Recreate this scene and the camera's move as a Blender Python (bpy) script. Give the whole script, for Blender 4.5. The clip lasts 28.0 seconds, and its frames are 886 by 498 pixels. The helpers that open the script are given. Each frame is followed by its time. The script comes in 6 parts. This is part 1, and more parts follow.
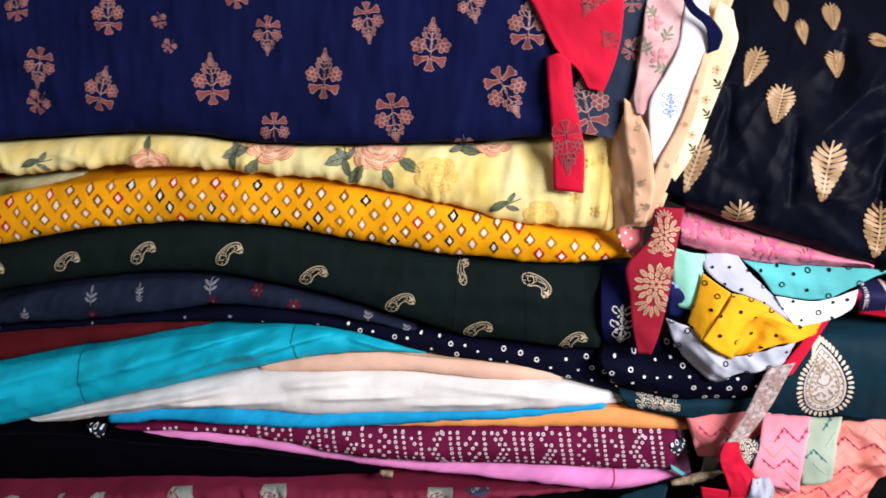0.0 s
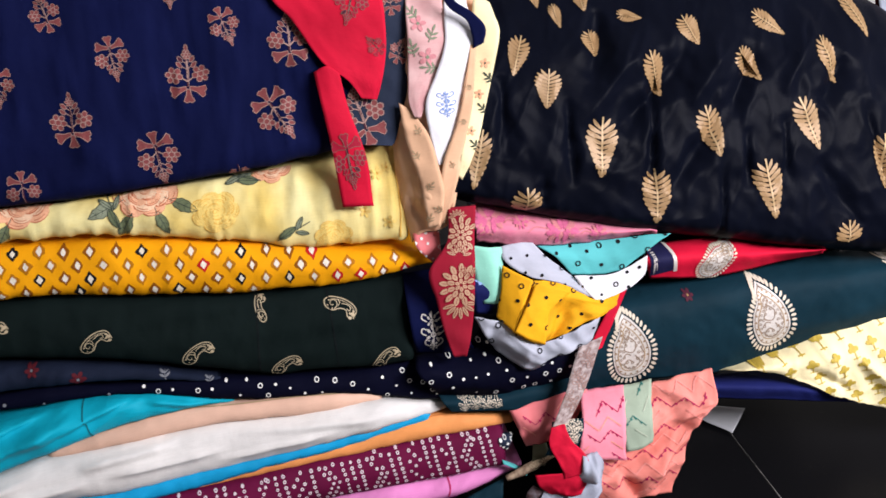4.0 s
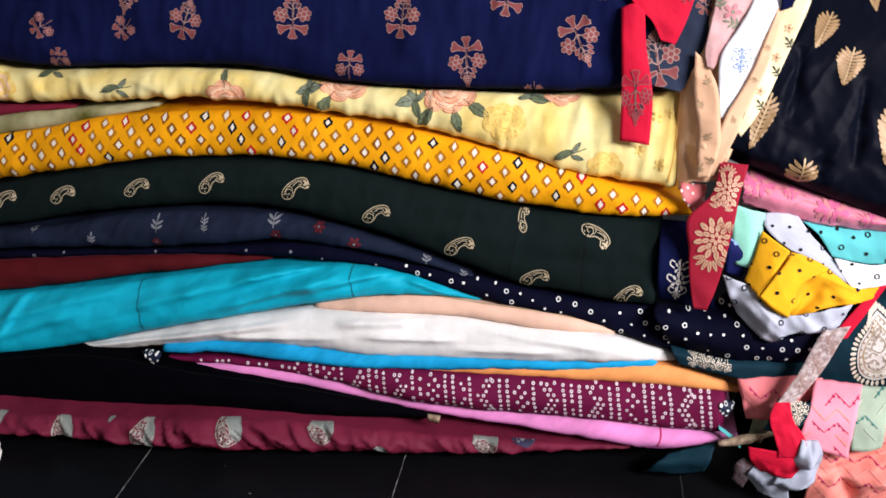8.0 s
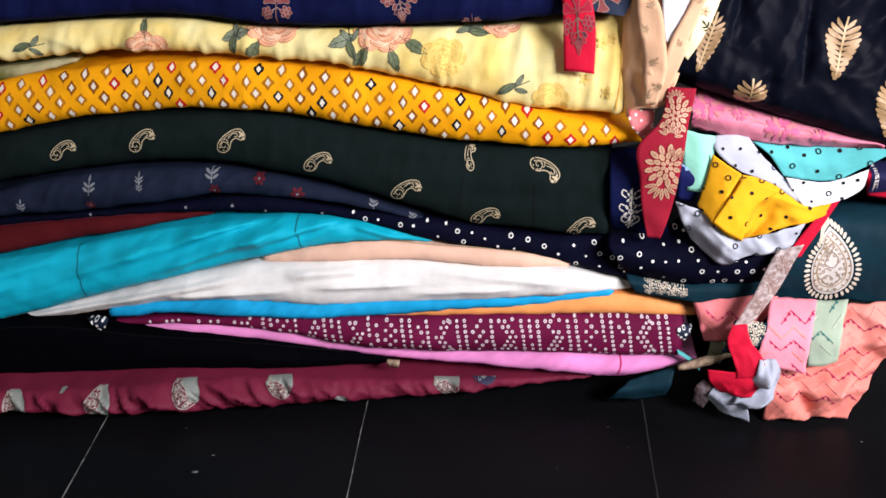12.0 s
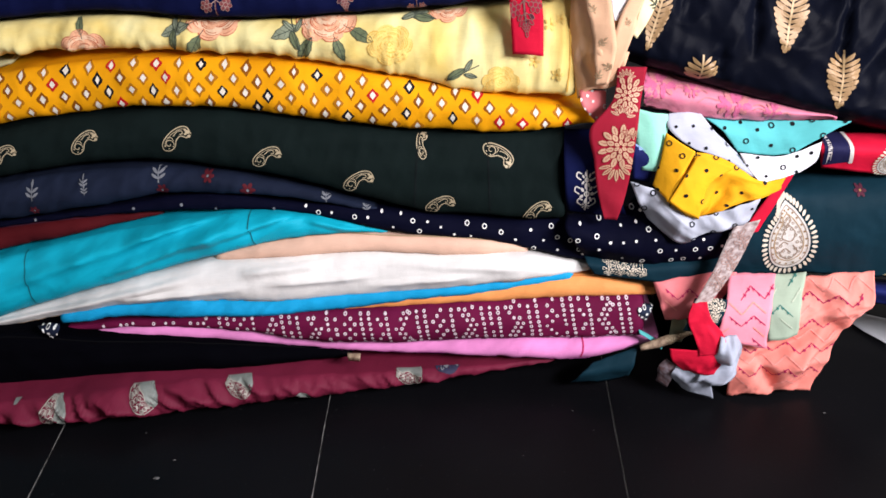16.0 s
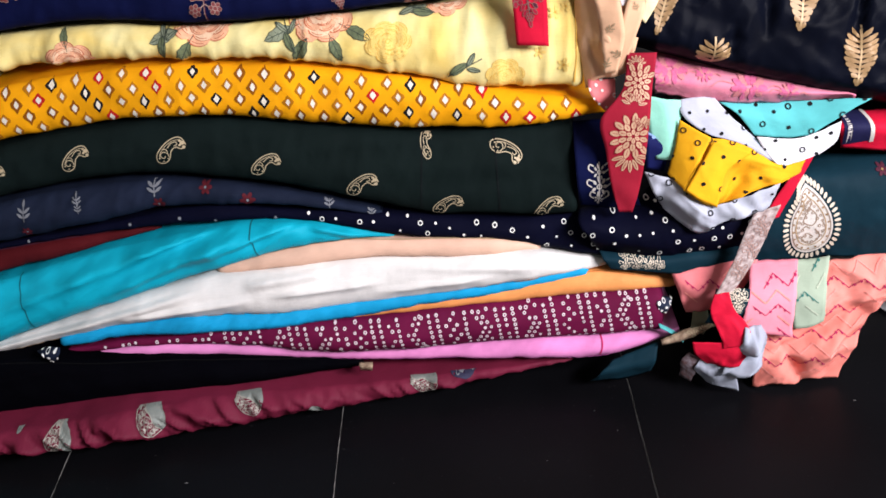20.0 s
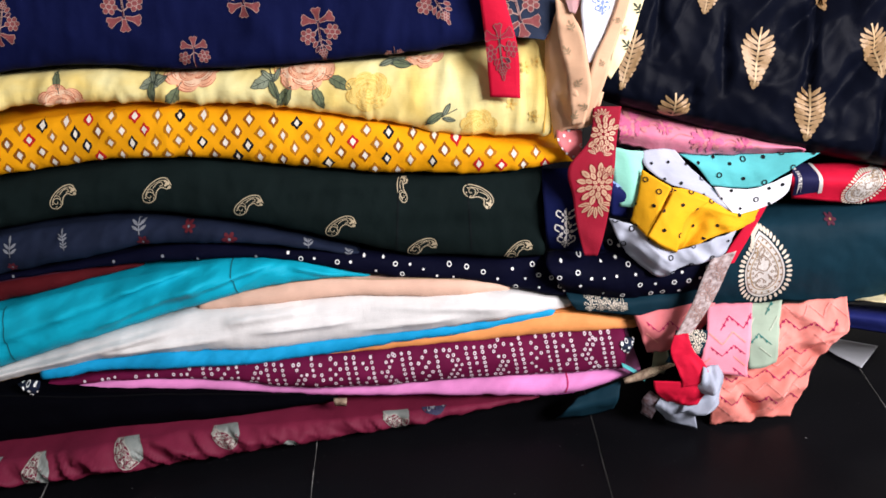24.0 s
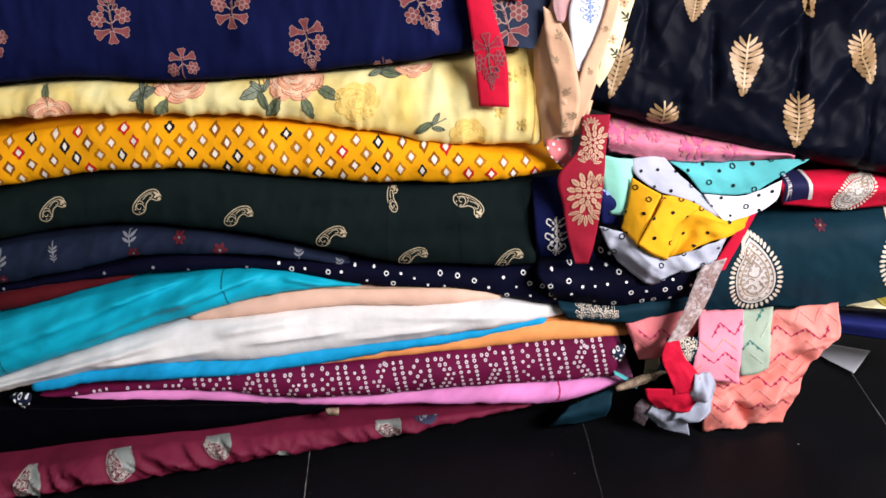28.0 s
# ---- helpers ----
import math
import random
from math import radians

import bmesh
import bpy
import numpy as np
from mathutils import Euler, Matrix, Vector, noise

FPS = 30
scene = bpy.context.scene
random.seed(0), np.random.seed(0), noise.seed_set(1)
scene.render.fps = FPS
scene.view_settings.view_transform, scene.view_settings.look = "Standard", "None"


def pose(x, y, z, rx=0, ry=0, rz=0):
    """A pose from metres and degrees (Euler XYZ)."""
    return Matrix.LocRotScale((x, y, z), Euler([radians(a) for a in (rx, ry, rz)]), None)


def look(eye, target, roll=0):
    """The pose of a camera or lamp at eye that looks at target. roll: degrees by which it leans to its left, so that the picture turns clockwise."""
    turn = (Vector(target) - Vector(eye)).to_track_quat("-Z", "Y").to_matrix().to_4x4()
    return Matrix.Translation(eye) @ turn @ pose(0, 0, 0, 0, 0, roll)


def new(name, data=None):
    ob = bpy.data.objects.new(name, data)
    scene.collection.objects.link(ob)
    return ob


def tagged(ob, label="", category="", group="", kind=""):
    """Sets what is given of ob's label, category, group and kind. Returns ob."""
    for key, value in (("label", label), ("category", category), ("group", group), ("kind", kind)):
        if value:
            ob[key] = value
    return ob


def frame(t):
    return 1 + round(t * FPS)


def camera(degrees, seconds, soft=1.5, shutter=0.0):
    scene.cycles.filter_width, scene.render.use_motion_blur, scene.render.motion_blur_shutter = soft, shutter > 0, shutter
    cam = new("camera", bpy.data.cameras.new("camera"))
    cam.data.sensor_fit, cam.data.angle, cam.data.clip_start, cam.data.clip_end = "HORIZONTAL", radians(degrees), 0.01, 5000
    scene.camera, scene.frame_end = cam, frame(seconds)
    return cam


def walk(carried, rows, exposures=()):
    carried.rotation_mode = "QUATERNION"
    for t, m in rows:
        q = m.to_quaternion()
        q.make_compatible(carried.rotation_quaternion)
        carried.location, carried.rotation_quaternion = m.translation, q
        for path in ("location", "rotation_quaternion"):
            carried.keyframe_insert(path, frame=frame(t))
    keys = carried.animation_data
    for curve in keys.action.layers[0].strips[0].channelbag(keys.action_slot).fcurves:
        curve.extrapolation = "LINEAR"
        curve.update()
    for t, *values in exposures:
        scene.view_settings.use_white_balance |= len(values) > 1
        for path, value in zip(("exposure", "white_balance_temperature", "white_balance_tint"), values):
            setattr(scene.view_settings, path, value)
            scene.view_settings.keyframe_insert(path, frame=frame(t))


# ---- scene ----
cam = camera(48.0, 28.0, soft=1.6, shutter=0.5)
PATH = [
    (0, (0.18, 0.092, 1.028), (-0.016, 1.876, 0.145), -1.6),
    (0.5, (0.181, 0.109, 1.036), (0.049, 1.89, 0.137), -2.8),
    (1, (0.175, 0.127, 1.053), (0.142, 1.899, 0.125), -3.1),
    (1.5, (0.174, 0.159, 1.08), (0.395, 1.89, 0.102), -3.0),
    (2, (0.163, 0.18, 1.105), (0.451, 1.886, 0.101), -3.8),
    (2.5, (0.151, 0.194, 1.103), (0.481, 1.894, 0.101), -3.9),
    (4.5, (0.106, 0.101, 0.99), (0.37, 1.908, 0.174), -4.6),
    (5, (0.098, 0.011, 0.958), (0.135, 1.875, 0.234), -1.3),
    (5.5, (0.089, -0.049, 0.912), (-0.116, 1.813, 0.213), 2.4),
    (6, (0.082, -0.067, 0.884), (-0.148, 1.801, 0.207), 4.8),
    (6.5, (0.091, -0.054, 0.87), (-0.153, 1.807, 0.179), 5.6),
    (7, (0.1, -0.057, 0.877), (-0.16, 1.794, 0.165), 5.5),
    (7.5, (0.118, -0.032, 0.891), (-0.144, 1.802, 0.137), 4.6),
    (8, (0.137, 0.005, 0.907), (-0.112, 1.819, 0.103), 1.5),
    (8.5, (0.151, 0.018, 0.927), (-0.099, 1.813, 0.081), -0.8),
    (9, (0.139, 0.021, 0.937), (-0.091, 1.809, 0.071), -1.0),
    (9.5, (0.133, 0.038, 0.937), (-0.079, 1.811, 0.036), -1.0),
    (10, (0.133, 0.051, 0.936), (-0.07, 1.806, -0.002), -1.3),
    (10.5, (0.129, 0.054, 0.938), (-0.054, 1.8, -0.02), -1.0),
    (11, (0.123, 0.05, 0.942), (-0.036, 1.795, -0.022), -0.7),
    (11.5, (0.122, 0.063, 0.946), (-0.026, 1.8, -0.036), -0.8),
    (12, (0.131, 0.072, 0.959), (-0.008, 1.798, -0.041), -1.2),
    (12.5, (0.134, 0.075, 0.97), (0.002, 1.796, -0.039), -1.8),
    (13, (0.131, 0.082, 0.968), (0.0, 1.801, -0.046), -2.3),
    (13.5, (0.132, 0.093, 0.965), (0.011, 1.809, -0.055), -2.7),
    (15.5, (0.117, 0.108, 0.948), (0.032, 1.821, -0.081), -2.7),
    (16, (0.146, 0.101, 0.967), (0.072, 1.804, -0.079), -2.7),
    (16.5, (0.126, 0.114, 0.951), (0.048, 1.826, -0.08), -3.1),
    (17, (0.118, 0.1, 0.942), (0.041, 1.81, -0.092), -3.2),
    (17.5, (0.109, 0.119, 0.934), (0.033, 1.832, -0.096), -3.1),
    (18, (0.126, 0.105, 0.951), (0.047, 1.808, -0.095), -3.3),
    (18.5, (0.137, 0.1, 0.963), (0.056, 1.803, -0.082), -3.7),
    (19, (0.116, 0.124, 0.95), (0.04, 1.827, -0.095), -4.2),
    (19.5, (0.126, 0.113, 0.963), (0.056, 1.812, -0.091), -4.6),
    (20, (0.125, 0.154, 0.959), (0.059, 1.844, -0.109), -5.4),
    (20.5, (0.139, 0.137, 0.974), (0.078, 1.818, -0.108), -6.3),
    (21, (0.145, 0.145, 0.977), (0.087, 1.826, -0.106), -7.0),
    (21.5, (0.137, 0.153, 0.974), (0.099, 1.833, -0.111), -7.2),
    (23.5, (0.108, 0.101, 0.979), (0.129, 1.83, -0.026), -3.4),
    (24, (0.105, 0.095, 0.982), (0.127, 1.834, -0.006), -3.1),
    (24.5, (0.102, 0.097, 0.976), (0.13, 1.846, 0.007), -2.7),
    (25, (0.095, 0.116, 0.963), (0.12, 1.867, -0.004), -2.4),
    (25.5, (0.119, 0.12, 0.975), (0.148, 1.862, -0.007), -2.4),
    (26, (0.112, 0.122, 0.971), (0.137, 1.865, -0.01), -2.7),
    (26.5, (0.106, 0.121, 0.97), (0.135, 1.864, -0.01), -2.9),
    (27, (0.107, 0.115, 0.973), (0.137, 1.855, -0.011), -3.0),
    (27.5, (0.122, 0.104, 0.987), (0.152, 1.842, -0.002), -3.1),
    (28, (0.117, 0.099, 0.989), (0.142, 1.841, 0.006), -3.5),
]
EXPOSURE = [(0.0, 0.0), (1.0, 0.0), (2.0, -0.45), (2.5, -0.40), (4.5, -0.12), (5.0, 0.0), (6.0, -0.05), (8.0, 0.06), (13.5, 0.1), (21.5, 0.1), (24.0, 0.04), (28.0, 0.02)]
walk(cam, [(t, look(eye, target, roll)) for t, eye, target, roll in PATH], EXPOSURE)


# ---- light: an added unseen area lamp in a small closed shop room ----
world = bpy.data.worlds.new("room_air")
scene.world = world
world.use_nodes = True
world.node_tree.nodes["Background"].inputs[0].default_value = (0.9, 0.95, 1.0, 1)
world.node_tree.nodes["Background"].inputs[1].default_value = 0.02


def lamp(name, at, target, sx, sy, power, colour):
    data = bpy.data.lights.new(name, "AREA")
    data.shape, data.size, data.size_y, data.energy, data.color = "RECTANGLE", sx, sy, power, colour
    ob = new(name, data)
    ob.matrix_world = look(at, target)
    return ob


# area light added at right front for the pile's brightness; no fixture stands there
lamp("unseen_area_lamp", (1.75, -0.12, 1.55), (0.4, 1.2, 0.3), 1.2, 0.25, 113, (1.0, 0.955, 1.02))

# ---- materials ----


def nodes_of(name):
    mat = bpy.data.materials.new(name)
    mat.use_nodes = True
    return mat, mat.node_tree.nodes, mat.node_tree.links, mat.node_tree.nodes["Principled BSDF"]


def fabric(name, colour, rough=0.75, vary=0.18, weave=900, sheen=0.0, bump=0.25, second=None, patch=9.0, spec=0.12, slub=0.35):
    """Woven cloth: thread relief, slubs and faint blotches, all in metres of cloth."""
    mat, nodes, links, b = nodes_of(name)
    uv = nodes.new("ShaderNodeUVMap")
    big = nodes.new("ShaderNodeTexNoise")
    big.inputs["Scale"].default_value, big.inputs["Detail"].default_value = patch, 4
    thread = nodes.new("ShaderNodeMapping")
    thread.inputs["Scale"].default_value = (60, 900, 1)
    fine = nodes.new("ShaderNodeTexNoise")
    fine.inputs["Scale"].default_value, fine.inputs["Detail"].default_value = 1.0, 3
    links.new(uv.outputs[0], big.inputs["Vector"])
    links.new(uv.outputs[0], thread.inputs["Vector"])
    links.new(thread.outputs[0], fine.inputs["Vector"])
    ramp = nodes.new("ShaderNodeMixRGB")
    ramp.blend_type = "MIX"
    dark = tuple(c * (1 - vary) for c in colour)
    other = second or tuple(min(1, c * (1 + vary)) for c in colour)
    ramp.inputs[1].default_value, ramp.inputs[2].default_value = (*dark, 1), (*other, 1)
    tone = nodes.new("ShaderNodeMapRange")
    tone.inputs[1].default_value, tone.inputs[2].default_value = 0.3, 0.7
    links.new(big.outputs["Fac"], tone.inputs[0])
    links.new(tone.outputs[0], ramp.inputs[0])
    grain = nodes.new("ShaderNodeMixRGB")
    grain.blend_type = "MULTIPLY"
    grain.inputs[0].default_value = 0.35 * slub
    links.new(ramp.outputs[0], grain.inputs[1])
    links.new(fine.outputs["Fac"], grain.inputs[2])
    lift = nodes.new("ShaderNodeMixRGB")
    lift.blend_type = "MULTIPLY"
    lift.inputs[0].default_value = 1.0
    lift.inputs[2].default_value = (1 + 0.2 * slub,) * 3 + (1,)
    links.new(grain.outputs[0], lift.inputs[1])
    links.new(lift.outputs[0], b.inputs["Base Color"])
    b.inputs["Roughness"].default_value = rough
    b.inputs["Specular IOR Level"].default_value = spec
    b.inputs["Sheen Weight"].default_value = sheen
    b.inputs["Sheen Roughness"].default_value = 0.4
    sep = nodes.new("ShaderNodeSeparateXYZ")
    links.new(uv.outputs[0], sep.inputs[0])
    threads = []
    for axis in (0, 1):
        m1 = nodes.new("ShaderNodeMath")
        m1.operation = "MULTIPLY"
        m1.inputs[1].default_value = weave * 6.283
        s = nodes.new("ShaderNodeMath")
        s.operation = "SINE"
        links.new(sep.outputs[axis], m1.inputs[0])
        links.new(m1.outputs[0], s.inputs[0])
        threads.append(s)
    cross = nodes.new("ShaderNodeMath")
    cross.operation = "MULTIPLY"
    links.new(threads[0].outputs[0], cross.inputs[0])
    links.new(threads[1].outputs[0], cross.inputs[1])
    add = nodes.new("ShaderNodeMath")
    add.operation = "MULTIPLY_ADD"
    add.inputs[1].default_value = 0.25
    links.new(cross.outputs[0], add.inputs[0])
    links.new(fine.outputs["Fac"], add.inputs[2])
    crumple = nodes.new("ShaderNodeTexNoise")
    crumple.inputs["Scale"].default_value, crumple.inputs["Detail"].default_value = 38, 5
    links.new(uv.outputs[0], crumple.inputs["Vector"])
    b1 = nodes.new("ShaderNodeBump")
    b1.inputs["Strength"].default_value, b1.inputs["Distance"].default_value = bump, 0.006
    links.new(crumple.outputs["Fac"], b1.inputs["Height"])
    b2 = nodes.new("ShaderNodeBump")
    b2.inputs["Strength"].default_value, b2.inputs["Distance"].default_value = bump, 0.0006
    links.new(add.outputs[0], b2.inputs["Height"])
    links.new(b1.outputs[0], b2.inputs["Normal"])
    links.new(b2.outputs[0], b.inputs["Normal"])
    return mat


def printed(name, colour, rough=0.6, metal=0.0, vary=0.25):
    """Ink or foil printed on cloth, with small gaps of wear in tone."""
    mat, nodes, links, b = nodes_of(name)
    geo = nodes.new("ShaderNodeNewGeometry")
    n = nodes.new("ShaderNodeTexNoise")
    n.inputs["Scale"].default_value, n.inputs["Detail"].default_value = 420, 3
    links.new(geo.outputs["Position"], n.inputs["Vector"])
    mix = nodes.new("ShaderNodeMixRGB")
    mix.inputs[1].default_value = (*[c * (1 - vary) for c in colour], 1)
    mix.inputs[2].default_value = (*[min(1, c * (1 + vary)) for c in colour], 1)
    links.new(n.outputs["Fac"], mix.inputs[0])
    links.new(mix.outputs[0], b.inputs["Base Color"])
    b.inputs["Roughness"].default_value, b.inputs["Metallic"].default_value = rough, metal
    b.inputs["Specular IOR Level"].default_value = 0.5 if metal else 0.12
    bump = nodes.new("ShaderNodeBump")
    bump.inputs["Strength"].default_value, bump.inputs["Distance"].default_value = 0.4, 0.0008
    links.new(n.outputs["Fac"], bump.inputs["Height"])
    links.new(bump.outputs[0], b.inputs["Normal"])
    return mat


def stone(name):
    """Black polished floor stone with faint scuffs and dust."""
    mat, nodes, links, b = nodes_of(name)
    geo = nodes.new("ShaderNodeNewGeometry")
    big = nodes.new("ShaderNodeTexNoise")
    big.inputs["Scale"].default_value, big.inputs["Detail"].default_value = 5, 6
    fine = nodes.new("ShaderNodeTexNoise")
    fine.inputs["Scale"].default_value, fine.inputs["Detail"].default_value = 160, 4
    for n in (big, fine):
        links.new(geo.outputs["Position"], n.inputs["Vector"])
    mix = nodes.new("ShaderNodeMixRGB")
    mix.inputs[1].default_value, mix.inputs[2].default_value = (0.0014, 0.0014, 0.0018, 1), (0.0046, 0.0046, 0.0058, 1)
    links.new(big.outputs["Fac"], mix.inputs[0])
    dust = nodes.new("ShaderNodeMapRange")
    dust.inputs[1].default_value, dust.inputs[2].default_value, dust.inputs[4].default_value = 0.66, 0.82, 0.12
    links.new(fine.outputs["Fac"], dust.inputs[0])
    mix2 = nodes.new("ShaderNodeMixRGB")
    mix2.inputs[2].default_value = (0.2, 0.2, 0.2, 1)
    links.new(dust.outputs[0], mix2.inputs[0])
    links.new(mix.outputs[0], mix2.inputs[1])
    links.new(mix2.outputs[0], b.inputs["Base Color"])
    rough = nodes.new("ShaderNodeMapRange")
    rough.inputs[3].default_value, rough.inputs[4].default_value = 0.28, 0.5
    links.new(big.outputs["Fac"], rough.inputs[0])
    links.new(rough.outputs[0], b.inputs["Roughness"])
    b.inputs["Specular IOR Level"].default_value = 0.085
    bump = nodes.new("ShaderNodeBump")
    bump.inputs["Strength"].default_value, bump.inputs["Distance"].default_value = 0.15, 0.002
    links.new(big.outputs["Fac"], bump.inputs["Height"])
    links.new(bump.outputs[0], b.inputs["Normal"])
    return mat


def plaster(name, colour, low=0.92, scale=3):
    mat, nodes, links, b = nodes_of(name)
    geo = nodes.new("ShaderNodeNewGeometry")
    n = nodes.new("ShaderNodeTexNoise")
    n.inputs["Scale"].default_value, n.inputs["Detail"].default_value = scale, 8
    links.new(geo.outputs["Position"], n.inputs["Vector"])
    mix = nodes.new("ShaderNodeMixRGB")
    mix.inputs[1].default_value, mix.inputs[2].default_value = (*[c * low for c in colour], 1), (*colour, 1)
    links.new(n.outputs["Fac"], mix.inputs[0])
    links.new(mix.outputs[0], b.inputs["Base Color"])
    b.inputs["Roughness"].default_value = 0.85
    return mat


STONE = stone("black_stone")
GROUT = plaster("joint_cement", (0.13, 0.13, 0.125), 0.1, 7)
WALL = plaster("wall_paint", (0.74, 0.73, 0.70))

# ---- mesh helpers ----


def part(name, bm, material, parent=None, label=""):
    me = bpy.data.meshes.new(name)
    bm.to_mesh(me)
    bm.free()
    me.materials.append(material)
    ob = new(name, me)
    ob.parent = parent
    if label:
        tagged(ob, label)
    return ob


def box(name, lo, hi, material, parent=None, bevel=0.0):
    bm = bmesh.new()
    bmesh.ops.create_cube(bm, size=1)
    for v in bm.verts:
        v.co = Vector([lo[k] + (v.co[k] + 0.5) * (hi[k] - lo[k]) for k in range(3)])
    if bevel:
        bmesh.ops.bevel(bm, geom=list(bm.edges), offset=bevel, segments=2, affect="EDGES")
    return part(name, bm, material, parent)


def curve(values, at):
    """A smooth line through (x, value...) rows, read at the given x."""
    rows = np.array(values, float)
    x, y = rows[:, 0], rows[:, 1:]
    k = np.clip(np.searchsorted(x, at) - 1, 0, len(x) - 2)
    slope = np.gradient(y, x, axis=0)
    h = (x[k + 1] - x[k])[:, None]
    t = np.clip(((at - x[k])[:, None]) / h, 0, 1)
    return ((2 * t**3 - 3 * t**2 + 1) * y[k] + (t**3 - 2 * t**2 + t) * h * slope[k]
            + (3 * t**2 - 2 * t**3) * y[k + 1] + (t**3 - t**2) * h * slope[k + 1])


def rough_noise(u, v, seed):
    return noise.noise(Vector((u, v, seed)))


def ridge(u, v, seed):
    """Sharp crease lines where the noise crosses zero."""
    return max(0.0, 1 - 3.2 * abs(noise.noise(Vector((u, v, seed))))) ** 2


# the pile leans back a little: s runs up its front, n out of it
LEAN = radians(75)
FOOT_Y = 1.28


def front(x, s, n):
    return (x, FOOT_Y + s * math.cos(LEAN) - n * math.sin(LEAN), s * math.sin(LEAN) + n * math.cos(LEAN))


class Cloth:
    """A sheet of cloth as a grid of points, on which prints are laid."""

    lift_more = 0.0

    def lay(self, grid, name, material, label, category, group="", thick=0.0):
        self.grid = np.array(grid)
        nu, nv, _ = self.grid.shape
        du = np.linalg.norm(np.diff(self.grid, axis=0), axis=2).mean(axis=1)
        dv = np.linalg.norm(np.diff(self.grid, axis=1), axis=2).mean(axis=0)
        self.u, self.v = np.r_[0, np.cumsum(du)], np.r_[0, np.cumsum(dv)]
        verts = self.grid.reshape(-1, 3).tolist()
        faces = [(i * nv + j, (i + 1) * nv + j, (i + 1) * nv + j + 1, i * nv + j + 1) for i in range(nu - 1) for j in range(nv - 1)]
        mid = self.grid[nu // 2, nv // 2 - 1: nv // 2 + 2], self.grid[nu // 2 - 1: nu // 2 + 2, nv // 2]
        if np.dot(np.cross(mid[1][-1] - mid[1][0], mid[0][-1] - mid[0][0]), (0, -0.8, 0.6)) < 0:
            faces = [f[::-1] for f in faces]
        me = bpy.data.meshes.new(name)
        me.from_pydata(verts, [], faces)
        layer = me.uv_layers.new(name="UVMap")
        off = (hash_of(name + label) % 97) * 0.37
        for loop in me.loops:
            i, j = divmod(loop.vertex_index, nv)
            layer.data[loop.index].uv = (self.u[i] + off, self.v[j])
        me.polygons.foreach_set("use_smooth", [True] * len(me.polygons))
        me.materials.append(material)
        self.ob = tagged(new(name, me), label, category, group)
        if thick:
            m = self.ob.modifiers.new("thickness", "SOLIDIFY")
            m.thickness, m.offset = thick, -1

    def point(self, a, b, lift=0.0):
        """The place at fractions a, b of the grid's rows, lifted off the cloth."""
        nu, nv, _ = self.grid.shape
        i, j = min(max(a, 0), nu - 1.001), min(max(b, 0), nv - 1.001)
        i0, j0 = int(i), int(j)
        f, g = i - i0, j - j0
        p00, p10, p01, p11 = self.grid[i0, j0], self.grid[i0 + 1, j0], self.grid[i0, j0 + 1], self.grid[i0 + 1, j0 + 1]
        p = p00 * (1 - f) * (1 - g) + p10 * f * (1 - g) + p01 * (1 - f) * g + p11 * f * g
        if lift:
            n = np.cross(p10 - p00 + p11 - p01, p01 - p00 + p11 - p10)
            n = n / (np.linalg.norm(n) + 1e-9)
            if n[2] * 0.6 - n[1] * 0.8 < 0:
                n = -n
            p = p + n * lift
        return p


def hash_of(text):
    return sum((k + 1) * ord(c) for k, c in enumerate(text))


